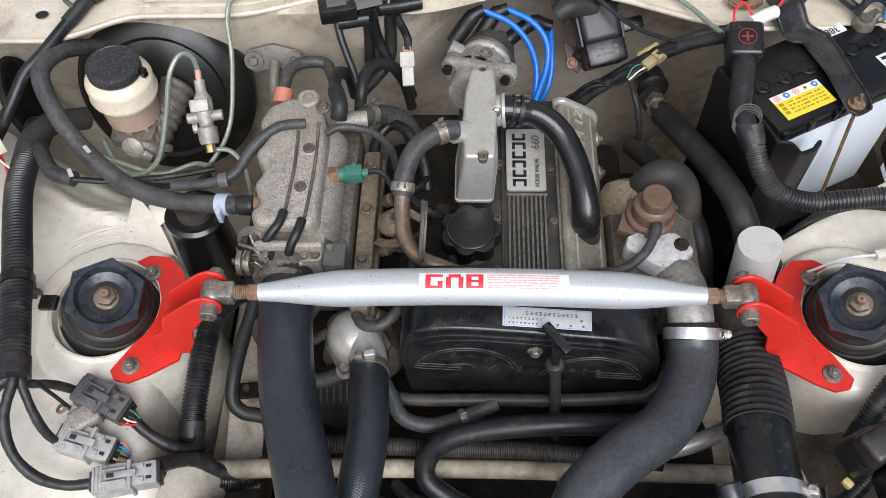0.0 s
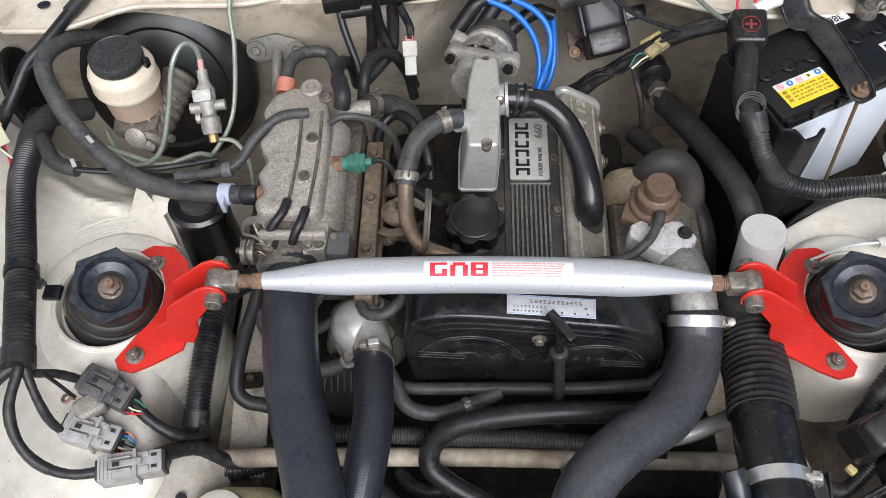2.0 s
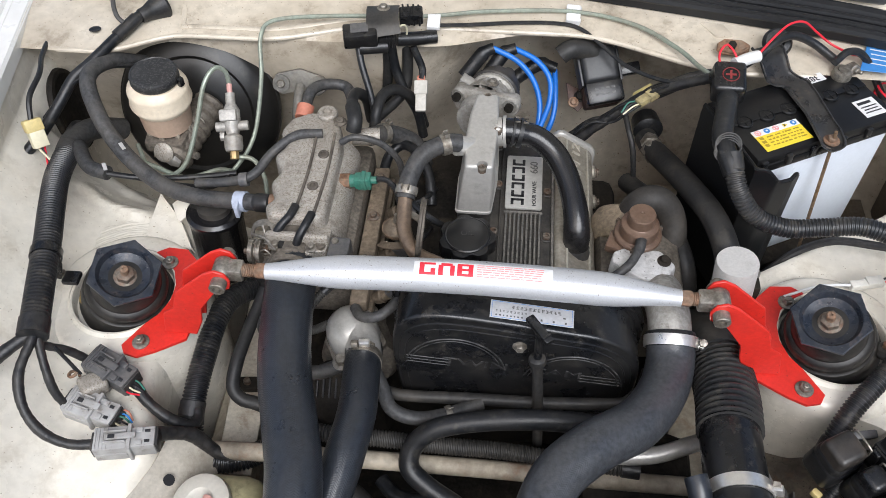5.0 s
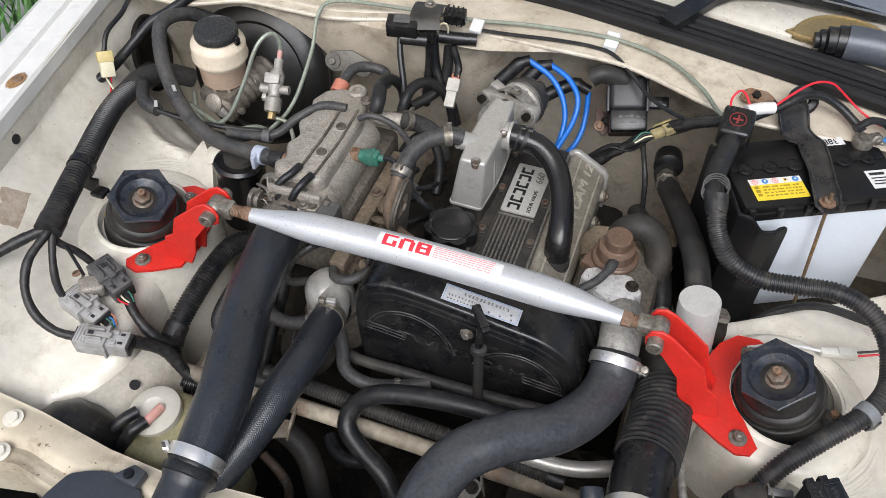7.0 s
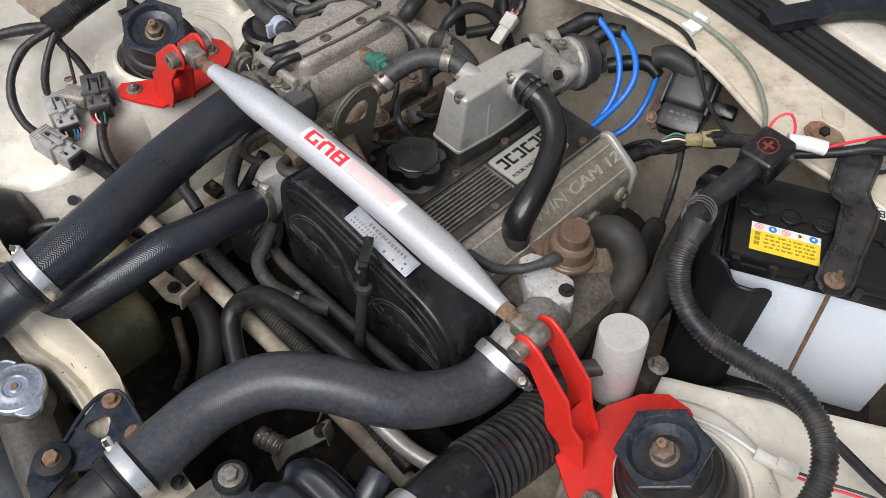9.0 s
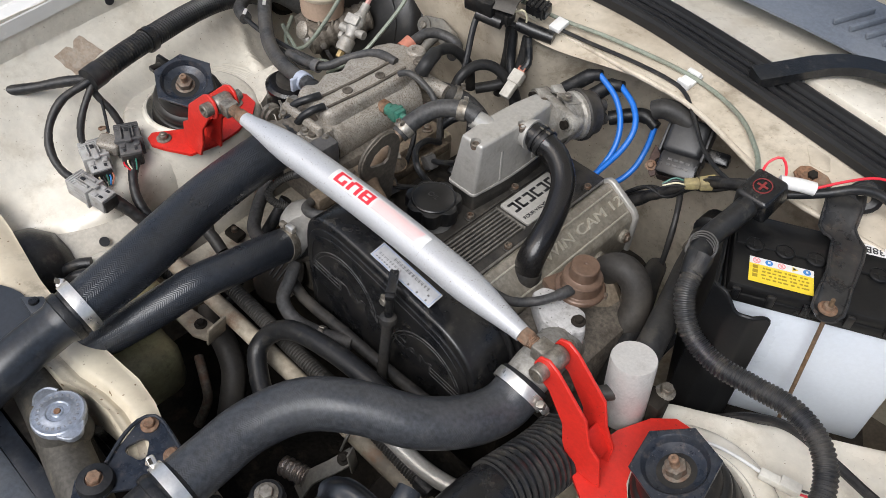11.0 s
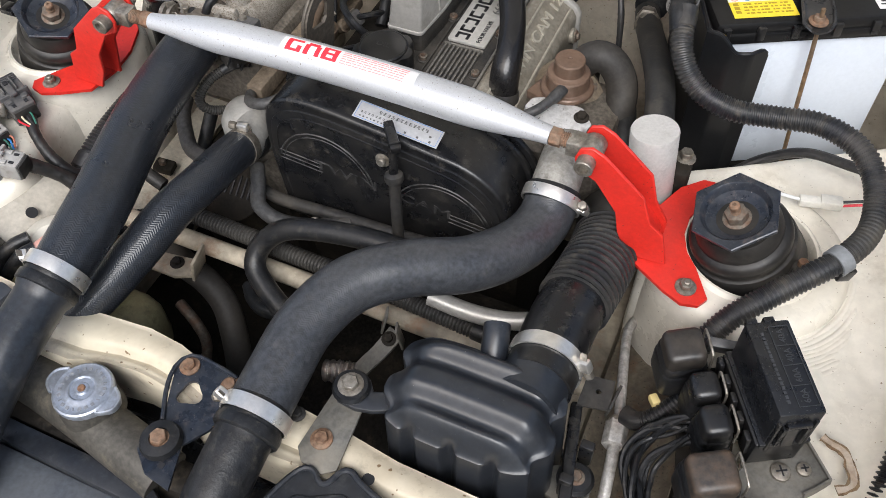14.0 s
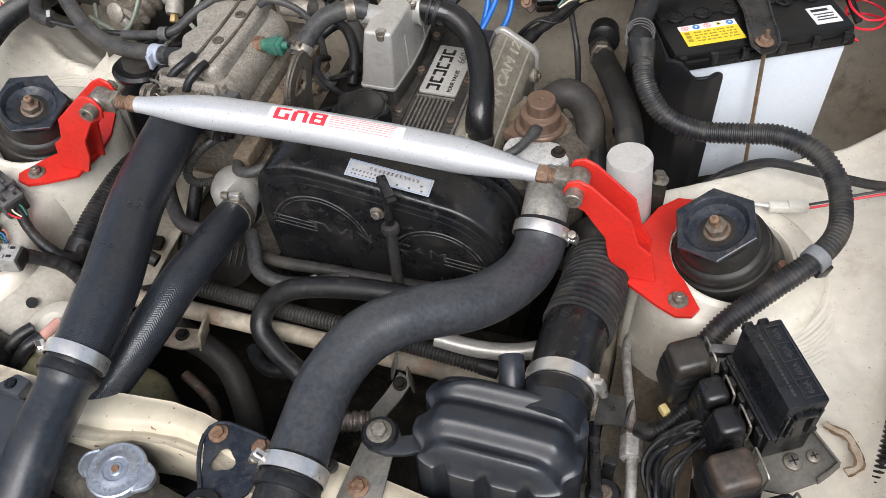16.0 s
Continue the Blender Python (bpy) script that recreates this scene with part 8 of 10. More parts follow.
hose("vapour_pipe", [(-0.545, 0.178, 0.775), (-0.50, 0.18, 0.768), (-0.45, 0.19, 0.760), (-0.40, 0.20, 0.758), (-0.36, 0.21, 0.757)], 0.0042, M_RUBBER, "thin dark pipe out of the vapour hose", "pipe", 10)
hose("bonnet_cable", [(-0.545, 0.365, 0.826), (-0.575, 0.342, 0.838), (-0.595, 0.318, 0.842), (-0.622, 0.29, 0.836), (-0.66, 0.26, 0.80)], 0.0032, M_RUBBER, "thin black bonnet release cable", "cable", 8)
hose("conduit_neck", [(-0.62, 0.20, 0.768), (-0.632, 0.26, 0.755), (-0.625, 0.31, 0.735), (-0.60, 0.35, 0.70)], 0.0175, M_GREYHOSE, "dusty cloth-taped neck of the wiring conduit", "wiring", 16)


def servo_lead():
    root = thing("wiring_connector", "ivory two-part plastic connector on a black wire", "connector", (-0.645, 0.21, 0.80), "wiring connectors")
    m = axis_pose((-0.640, 0.200, 0.800), (-0.25, 0.45, 0.85), 20)
    part("lower_half", box(0.022, 0.018, 0.026, 0.002, m), M_IVORY, root)
    part("upper_half", box(0.025, 0.020, 0.018, 0.002, m @ pose(0, 0, 0.024)), M_YELLOWED, root)
    part("wire", tube([m @ Vector((0, 0, 0.04)), (-0.655, 0.245, 0.855), (-0.655, 0.29, 0.862), (-0.672, 0.34, 0.858), (-0.690, 0.42, 0.84), (-0.695, 0.47, 0.80)], 0.004, 8, 0.008), M_RUBBER, root)
    for dx, mt in ((-0.004, M_REDWIRE), (0.0, M_INK), (0.005, M_IVORY)):
        part("tail_wire", tube([m @ Vector((dx, 0, 0)), (-0.628 + dx, 0.185, 0.782), (-0.618 + dx, 0.168, 0.790)], 0.0016, 6, 0.006), mt, root)


M_YELLOWED = material("yellowed_nylon", (0.62, 0.50, 0.22), 0.45, grain=0.06)
servo_lead()
for at, label in (((-0.541, -0.004, 0.770), "black plastic clip holding the thick conduit"),):
    root = thing("conduit_clip", label, "clip", at)
    part("strap", lathe([(0.0185, -0.006), (0.0205, -0.006), (0.0205, 0.006), (0.0185, 0.006), (0.0185, -0.006)], 24, axis_pose((-0.555, 0.005, 0.800), (0.25, -0.95, 0.0))), M_PLASTIC, root)
    part("foot", box(0.022, 0.020, 0.008, 0.002, pose(-0.532, -0.002, 0.756)), M_PLASTIC, root)
    part("stud", lathe([(0, 0), (0.012, 0), (0.012, 0.003), (0.007, 0.005), (0.006, 0.014), (0, 0.015)], 14, pose(-0.524, -0.004, 0.716)), M_BRASS, root)


def bulkhead_union():
    root = thing("heater_flange", "grey cast flange with two bolts on the bulkhead", "flange", (-0.30, 0.405, 0.74))
    m = axis_pose((-0.300, 0.408, 0.768), (0, -0.9, 0.42))
    part("flange", prism([(-0.046, -0.010), (-0.030, -0.020), (0.0, -0.012), (0.030, -0.020), (0.046, -0.006), (0.040, 0.012), (0.0, 0.024), (-0.040, 0.014)], 0, 0.008, 0.002, m, 2, 1.0, 0.004), M_STAY, root)
    for x in (-0.030, 0.030):
        part("ring", lathe([(0.007, 0.006), (0.014, 0.006), (0.014, 0.012), (0.007, 0.012)], 18, m @ pose(x, 0, 0)), M_STAY, root)
        b = bolt_bm(0.007, 0.006)
        b.transform(m @ pose(x, 0, 0.008))
        part("bolt", b, M_STEEL, root)
    part("spout", tube([m @ Vector((0, -0.004, 0.004)), (-0.300, 0.375, 0.755), (-0.302, 0.36, 0.73), (-0.304, 0.35, 0.68)], 0.0085, 12, 0.008), M_STAY, root)


bulkhead_union()
hose("heater_hose", [(-0.268, 0.305, 0.806), (-0.262, 0.335, 0.815), (-0.245, 0.355, 0.812), (-0.215, 0.36, 0.805), (-0.20, 0.33, 0.805)], 0.0085, M_GREYHOSE, "short dusty hose with an orange end", "hose", 12)
solid("orange_end_cap", tube([(-0.268, 0.288, 0.802), (-0.266, 0.306, 0.810)], 0.0130, 14, 0.006), M_ORANGE, "faded orange rubber end cap", "end cap")
hose("idle_hose", [(-0.165, 0.268, 0.790), (-0.150, 0.285, 0.780), (-0.130, 0.300, 0.765), (-0.105, 0.305, 0.745), (-0.090, 0.295, 0.715), (-0.085, 0.28, 0.67)], 0.0140, M_GREYHOSE, "dusty grey idle air hose with a clamp", "hose", 16)
clamp((-0.148, 0.287, 0.779), (0.6, 0.6, -0.45), 0.0143, 0.010, (0, 0, 1), "spring_clamp", "dull spring clamp on the idle air hose", M_STEEL)
hose("return_hose", [(-0.165, 0.298, 0.77), (-0.161, 0.313, 0.797), (-0.156, 0.340, 0.806), (-0.143, 0.362, 0.802), (-0.126, 0.377, 0.784), (-0.111, 0.391, 0.75), (-0.10, 0.395, 0.70)], 0.0084, M_DUSTHOSE, "black rubber hose arching behind the plenum", "hose", 14)
hose("boot_hose", [(-0.183, 0.245, 0.822), (-0.181, 0.255, 0.836), (-0.190, 0.288, 0.838), (-0.190, 0.322, 0.826), (-0.182, 0.350, 0.79), (-0.18, 0.36, 0.74)], lambda s, k: 0.0086 if k > 0.25 else 0.0112, M_DUSTHOSE, "black rubber hose with a boot on the plenum", "hose", 14)
hose("vacuum_tube", [(-0.195, 0.211, 0.830), (-0.178, 0.215, 0.838), (-0.155, 0.219, 0.832), (-0.134, 0.221, 0.818), (-0.115, 0.218, 0.792), (-0.11, 0.215, 0.75)], 0.0048, M_GREYHOSE, "thin grey vacuum tube curving off the plenum", "vacuum tube", 10)
hose("vacuum_tube", [(-0.10, 0.205, 0.76), (-0.095, 0.17, 0.785), (-0.085, 0.14, 0.79), (-0.06, 0.12, 0.785), (-0.045, 0.13, 0.76)], 0.0048, M_RUBBER, "thin black tube between plenum and rocker cover", "vacuum tube", 10)
for pts in ([(-0.236, 0.092, 0.826), (-0.240, 0.075, 0.826), (-0.252, 0.060, 0.818), (-0.262, 0.050, 0.80)], [(-0.212, 0.080, 0.826), (-0.216, 0.062, 0.826), (-0.224, 0.048, 0.816), (-0.23, 0.04, 0.80)]):
    hose("rubber_elbow", pts, 0.0058, M_RUBBER, "short black rubber vacuum elbow on the plenum", "hose", 12, group="rubber elbows")


M_TAN = material("tan_grimy_metal", (0.25, 0.195, 0.14), 0.6, 0.25, dirt=(0.09, 0.07, 0.05), dirt_amount=0.7, dirt_scale=18, grain=0.2, bump=0.3, bump_scale=250, stain=(0.04, 0.033, 0.026), stain_amount=0.6, stain_scale=40)


def fuel_rail():
    root = thing("fuel_rail", "tan grimy fuel rail casting with injectors between plenum and rocker cover", "fuel rail", (-0.145, 0.12, 0.70))
    part("rail", box(0.024, 0.250, 0.024, 0.004, pose(-0.146, 0.125, 0.722)), M_TAN, root)
    part("lower_flange", box(0.034, 0.270, 0.016, 0.003, pose(-0.148, 0.13, 0.692)), M_TAN, root)
    for y in (0.035, 0.110, 0.190):
        part("injector", lathe([(0, 0), (0.009, 0), (0.010, 0.012), (0.0075, 0.014), (0.0075, 0.030), (0, 0.031)], 16, axis_pose((-0.128, y, 0.708), (0.75, -0.1, 0.6))), M_TAN, root)
        plug_ = part("injector_plug", box(0.018, 0.022, 0.020, 0.003, axis_pose((-0.108, y - 0.003, 0.726), (0.75, -0.1, 0.6))), M_DARKPLUG, root)
        part("clip", box(0.020, 0.003, 0.004, 0.0008, axis_pose((-0.108, y - 0.003, 0.726), (0.75, -0.1, 0.6)) @ pose(0, 0.011, 0.008)), M_STEEL, plug_)
        part("wire", tube([(-0.094, y - 0.004, 0.738), (-0.080, y, 0.742), (-0.070, y + 0.02, 0.735), (-0.066, y + 0.05, 0.715)], 0.0042, 8, 0.006), M_RUBBER, root)
    for y in (0.070, 0.150, 0.225):
        bolt((-0.146, y, 0.746), (0, 0, 1), 0.0058, 0.006, M_AGED, root)
    hose("fuel_hose", [(-0.146, 0.245, 0.735), (-0.140, 0.275, 0.745), (-0.120, 0.290, 0.755), (-0.095, 0.27, 0.76), (-0.075, 0.24, 0.745), (-0.068, 0.20, 0.72)], 0.0078, M_RUBBER, "black rubber fuel hose behind the rail", "hose", 12)
    hose("fuel_hose", [(-0.150, -0.002, 0.735), (-0.138, -0.020, 0.742), (-0.115, -0.022, 0.748), (-0.095, 0.0, 0.75), (-0.085, 0.04, 0.742), (-0.082, 0.09, 0.72)], 0.0072, M_GREYHOSE, "dusty fuel return hose bending under the brace", "hose", 12)


fuel_rail()


def lifting_eye():
    root = thing("lifting_eye", "pressed steel engine lifting eye plate with a slot", "lifting eye", (-0.075, 0.08, 0.78))
    out = [(0.036, 0.875), (0.052, 0.882), (0.068, 0.879), (0.079, 0.866), (0.083, 0.845), (0.079, 0.805), (0.076, 0.755), (0.060, 0.755), (0.050, 0.785), (0.033, 0.810), (0.020, 0.828), (0.018, 0.848), (0.024, 0.864)]
    out = [(p.x, p.y) for p in spline([(y, z, 0) for y, z in out + out[:1]], 0.004)][:-1]
    slot = [(0.030, 0.842), (0.038, 0.856), (0.050, 0.863), (0.061, 0.862), (0.067, 0.852), (0.065, 0.834), (0.058, 0.829), (0.046, 0.832), (0.034, 0.836)]
    bm = pierced(out, slot, -0.002, 0.002)
    stand = Matrix(((0, 0.10, 1, -0.146), (1, 0, 0, 0), (0, 1, 0, 0), (0, 0, 0, 1)))
    bm.transform(stand)
    part("eye", bm, M_EYE, root, "brown grimy slotted steel plate")
    part("turned_edge", tube([stand @ Vector((y, z, -0.003)) for y, z in ((0.074, 0.874), (0.052, 0.882), (0.030, 0.871), (0.018, 0.848), (0.021, 0.826), (0.033, 0.810), (0.050, 0.785))], 0.0026, 8, 0.006), M_EYE, root)
    part("stem", box(0.005, 0.018, 0.070, 0.001, pose(-0.0735, 0.068, 0.692)), M_EYE, root)
    part("strap", ribbon([(-0.091, 0.098, 0.824), (-0.080, 0.095, 0.818), (-0.068, 0.088, 0.816)], 0.010, 0.002), M_STEEL, root)


M_EYE = material("brown_grimy_plate", (0.125, 0.108, 0.088), 0.55, 0.35, dirt=(0.055, 0.045, 0.036), dirt_amount=0.6, dirt_scale=24, grain=0.2, bump=0.2, bump_scale=250)
lifting_eye()


def small_valve():
    root = thing("pressure_regulator", "small tarnished round pressure regulator on a bracket", "regulator", (-0.110, 0.115, 0.74))
    part("body", lathe([(0, 0), (0.015, 0), (0.018, 0.006), (0.0185, 0.012), (0.015, 0.017), (0.009, 0.022), (0, 0.0225)], 24, pose(-0.108, 0.118, 0.752)), M_TAN, root)
    part("band", lathe([(0.018, 0), (0.0205, 0), (0.0205, 0.004), (0.018, 0.004), (0.018, 0)], 24, pose(-0.108, 0.118, 0.760)), M_BRONZE, root)
    part("nipple", tube([(-0.108, 0.118, 0.772), (-0.106, 0.120, 0.788)], 0.004, 8, 0.005), M_STEEL, root)
    part("bracket", ribbon([(-0.130, 0.100, 0.748), (-0.116, 0.090, 0.756), (-0.098, 0.092, 0.756), (-0.088, 0.104, 0.748)], 0.012, 0.002), M_TAN, root)


small_valve()


# ---- cowl cluster ----
M_OLDWHITE = material("aged_white_nylon", (0.50, 0.48, 0.43), 0.5, dirt=(0.30, 0.27, 0.22), dirt_amount=0.6, dirt_scale=40, grain=0.08)


def cowl_cluster():
    root = thing("map_sensor", "black plastic pressure sensor block with hanging hoses", "sensor", (-0.15, 0.40, 0.86))
    part("bracket", ribbon([(-0.165, 0.47, 0.876), (-0.160, 0.43, 0.902), (-0.155, 0.392, 0.904), (-0.150, 0.375, 0.892)], 0.048, 0.002), M_DUSTPLASTIC, root)
    bb = bolt_bm(0.006, 0.005)
    bb.transform(pose(-0.158, 0.425, 0.904))
    part("bracket_bolt", bb, M_STEEL, root)
    part("block", box(0.050, 0.028, 0.026, 0.003, pose(-0.188, 0.380, 0.876, 10, 0, 12)), M_PLASTIC, root)
    part("block_label", box(0.026, 0.018, 0.0008, 0.0002, pose(-0.188, 0.378, 0.9025, 10, 0, 12)), M_DARKPLUG, root)
    part("plug", box(0.028, 0.020, 0.018, 0.003, pose(-0.150, 0.392, 0.868, 10, 0, 15)), M_PLASTIC, root)
    for k in range(3):
        part("plug_rib", box(0.004, 0.022, 0.020, 0.001, pose(-0.158 + 0.008 * k, 0.392, 0.867, 10, 0, 15)), M_PLASTIC, root)
    part("upper_plug", box(0.036, 0.022, 0.020, 0.003, pose(-0.118, 0.432, 0.880, 10, 0, 10)), M_PLASTIC, root)
    for k in range(4):
        part("upper_rib", box(0.003, 0.024, 0.022, 0.0008, pose(-0.130 + 0.008 * k, 0.432, 0.880, 10, 0, 10)), M_PLASTIC, root)
    part("loose_wire", tube([(-0.140, 0.400, 0.884), (-0.126, 0.404, 0.892), (-0.122, 0.410, 0.876), (-0.128, 0.412, 0.858), (-0.136, 0.408, 0.85)], 0.0016, 6, 0.005), M_IVORY, root)
    part("valve", tube([(-0.138, 0.408, 0.862), (-0.112, 0.417, 0.858), (-0.080, 0.428, 0.855)], 0.0105, 14, 0.008), M_PLASTIC, root)
    part("valve", tube([(-0.19, 0.372, 0.870), (-0.15, 0.385, 0.866)], 0.010, 14, 0.008), M_PLASTIC, root)
    hose("vacuum_tube", [(-0.192, 0.378, 0.872), (-0.186, 0.360, 0.850), (-0.172, 0.335, 0.815), (-0.165, 0.32, 0.79)], 0.0052, M_RUBBER, "thin black tube hanging from the sensor block", "vacuum tube", 10)
    hose("vacuum_hose", [(-0.150, 0.418, 0.850), (-0.144, 0.410, 0.804), (-0.129, 0.398, 0.770), (-0.109, 0.388, 0.735), (-0.10, 0.38, 0.69)], 0.0078, M_RUBBER, "black hose hanging from the sensor block", "hose", 12, group="hanging hoses")
    hose("vacuum_hose", [(-0.125, 0.425, 0.850), (-0.126, 0.418, 0.796), (-0.130, 0.405, 0.768), (-0.146, 0.39, 0.752), (-0.17, 0.36, 0.745)], 0.0088, M_DUSTHOSE, "thick black hose hanging from the sensor block", "hose", 12, group="hanging hoses")
    hose("vacuum_hose", [(-0.155, 0.415, 0.850), (-0.157, 0.418, 0.80), (-0.161, 0.418, 0.76), (-0.165, 0.415, 0.71)], 0.0080, M_DUSTHOSE, "black hose hanging by the bulkhead", "hose", 12, group="hanging hoses")
    root = thing("wiring_connector", "dusty white plastic connector with a red lock", "connector", (-0.10, 0.36, 0.77), "wiring connectors")
    m = axis_pose((-0.098, 0.345, 0.775), (-0.05, 0.75, 0.55))
    part("shell", box(0.017, 0.012, 0.030, 0.002, m), M_OLDWHITE, root)
    part("plug_half", box(0.021, 0.015, 0.022, 0.002, m @ pose(0, 0, 0.026)), M_OLDWHITE, root)
    part("lock", box(0.012, 0.008, 0.008, 0.001, m @ pose(0, 0, 0.048)), M_ORANGE, root)
    part("wire", tube([m @ Vector((0, 0, 0.05)), (-0.10, 0.40, 0.815), (-0.115, 0.41, 0.85)], 0.006, 10, 0.008), M_RUBBER, root)
    root = thing("cowl_clip", "white plastic wiring clip on the cowl edge", "clip", (0.129, 0.476, 0.862), "cowl clips")
    part("base", box(0.022, 0.036, 0.006, 0.0015, pose(0.129, 0.484, 0.861, 14, 0, -6)), M_PAPER, root)
    part("hook", box(0.022, 0.008, 0.012, 0.002, pose(0.129, 0.496, 0.863, 14, 0, -6)), M_PAPER, root)
    part("hook", box(0.022, 0.007, 0.010, 0.002, pose(0.129, 0.470, 0.860, 14, 0, -6)), M_PAPER, root)
    root = thing("cowl_clip", "white plastic clip by the sensor block", "clip", (-0.085, 0.443, 0.868), "cowl clips")
    part("base", box(0.020, 0.026, 0.008, 0.0015, pose(-0.085, 0.445, 0.866, 14, 0, 0)), M_PAPER, root)
    hose("wiring_lead", [(-0.09, 0.44, 0.866), (-0.03, 0.452, 0.862), (0.04, 0.462, 0.862), (0.10, 0.465, 0.862), (0.138, 0.458, 0.860), (0.175, 0.435, 0.846), (0.21, 0.405, 0.835), (0.25, 0.375, 0.838), (0.285, 0.35, 0.85)], 0.0031, M_RUBBER, "thin black lead along the cowl edge", "wiring", 8)


cowl_cluster()


def igniter():
    root = thing("ignition_coil", "black moulded ignition coil with worn white print", "ignition coil", (0.18, 0.44, 0.74))
    m = axis_pose((0.170, 0.446, 0.776), (0.08, -0.62, 0.78), 8) @ Matrix.Diagonal((1.08, 1.18, 1.1, 1))
    part("core", box(0.052, 0.044, 0.026, 0.003, m @ pose(0.004, -0.02, -0.010)), M_RUSTPLATE, root)
    part("mounting_strap", prism([(-0.040, 0.000), (-0.024, -0.010), (-0.020, -0.034), (-0.030, -0.042), (-0.042, -0.030)], -0.010, -0.006, 0.0008, m), M_RUSTPLATE, root)
    bolt(m @ Vector((-0.035, -0.028, -0.006)), (0.08, -0.62, 0.78), 0.0055, 0.004, M_RUSTY, root)
    for side in (-1, 1):
        part("body_rib", box(0.004, 0.046, 0.030, 0.0012, m @ pose(0.004 + side * 0.0285, 0.008, 0.004)), M_DARKMOULD, root)
    part("body", box(0.056, 0.050, 0.040, 0.007, m @ pose(0.004, 0.010, 0.0), 3, 0.92), M_DARKMOULD, root)
    part("lower_body", box(0.054, 0.030, 0.030, 0.004, m @ pose(0.006, -0.026, 0.004)), M_PLASTIC, root)
    part("tower", tube([(0.165, 0.452, 0.822), (0.145, 0.446, 0.830), (0.126, 0.438, 0.834), (0.112, 0.432, 0.826)], lambda s, k: 0.0165 - 0.002 * k, 16, 0.006), M_DUSTHOSE, root)
    bars([(-0.012 + 0.008 * k, -0.022 - 0.007 * r, 0.0055, 0.0028) for r in range(2) for k in range(4)], M_WORN, m @ pose(0.006, 0, 0.0345), root)
    part("side_plug", box(0.034, 0.016, 0.016, 0.003, m @ pose(0.048, 0.0, 0.008)), M_PLASTIC, root)
    bolt((0.150, 0.425, 0.752), (0, -0.6, 0.8), 0.006, 0.005, M_GRIME_SHADE, root)


M_RUSTPLATE = material("rusty_coil_core", (0.062, 0.034, 0.026), 0.6, 0.2, dirt=(0.05, 0.04, 0.035), dirt_amount=0.6, dirt_scale=20, grain=0.2)
M_DARKMOULD = material("grey_black_moulding", (0.020, 0.021, 0.023), 0.42, dirt=(0.10, 0.095, 0.09), dirt_amount=0.4, dirt_scale=14, grain=0.12)
igniter()
bundle("wiring_harness", [(0.14, 0.365, 0.70), (0.160, 0.370, 0.722), (0.184, 0.370, 0.748), (0.216, 0.371, 0.782), (0.247, 0.367, 0.815), (0.285, 0.353, 0.846), (0.322, 0.339, 0.872)], 0.0080, "black taped wiring bundle across the bulkhead")
bundle("wiring_harness", [(0.10, 0.37, 0.69), (0.15, 0.385, 0.712), (0.20, 0.385, 0.755), (0.24, 0.378, 0.80), (0.29, 0.372, 0.84), (0.34, 0.37, 0.86)], 0.0065, "second black taped wiring bundle across the bulkhead")
bundle("wiring_harness", [(0.215, 0.371, 0.780), (0.225, 0.36, 0.75), (0.236, 0.34, 0.72), (0.245, 0.32, 0.66)], 0.0045, "thin taped wire hanging from the bundle")
for dy, dz, r in ((0.012, 0.006, 0.0028), (-0.004, 0.012, 0.0024), (0.004, -0.012, 0.0030)):
    hose("wiring_lead", [(0.125, 0.362 + dy, 0.695 + dz), (0.165, 0.366 + dy, 0.735 + 1.6 * dz), (0.205, 0.366 + 0.5 * dy, 0.772 - dz), (0.25, 0.362 + dy, 0.815 + dz), (0.30, 0.348, 0.855)], r, M_RUBBER, "thin black lead along the taped bundle", "wiring", 8, group="bulkhead leads")
root = thing("wiring_connector", "yellowed nylon connector taped on the bundle", "connector", (0.245, 0.385, 0.80), "wiring connectors")
part("shell", box(0.034, 0.015, 0.014, 0.003, pose(0.246, 0.378, 0.800, 0, -42, 0)), M_YELLOWED, root)
part("latch", box(0.016, 0.006, 0.005, 0.001, pose(0.250, 0.371, 0.812, 0, -42, 0)), M_IVORY, root)
root = thing("heater_union", "zinc steel union nut on the heater hose", "union", (0.262, 0.38, 0.69))
part("nut", prism(hexagon(0.0155), 0, 0.014, 0.001, axis_pose((0.266, 0.378, 0.708), (0.1, -0.9, 0.2))), M_STEEL, root)
part("collar", lathe([(0, 0), (0.013, 0), (0.013, 0.02), (0, 0.02)], 18, axis_pose((0.264, 0.392, 0.704), (0.1, -0.9, 0.2))), M_STEEL, root)
part("cover", lathe([(0, 0), (0.022, 0), (0.024, 0.03), (0.018, 0.034), (0, 0.034)], 20, axis_pose((0.262, 0.430, 0.706), (0.1, -0.9, 0.1))), M_RUBBER, root)


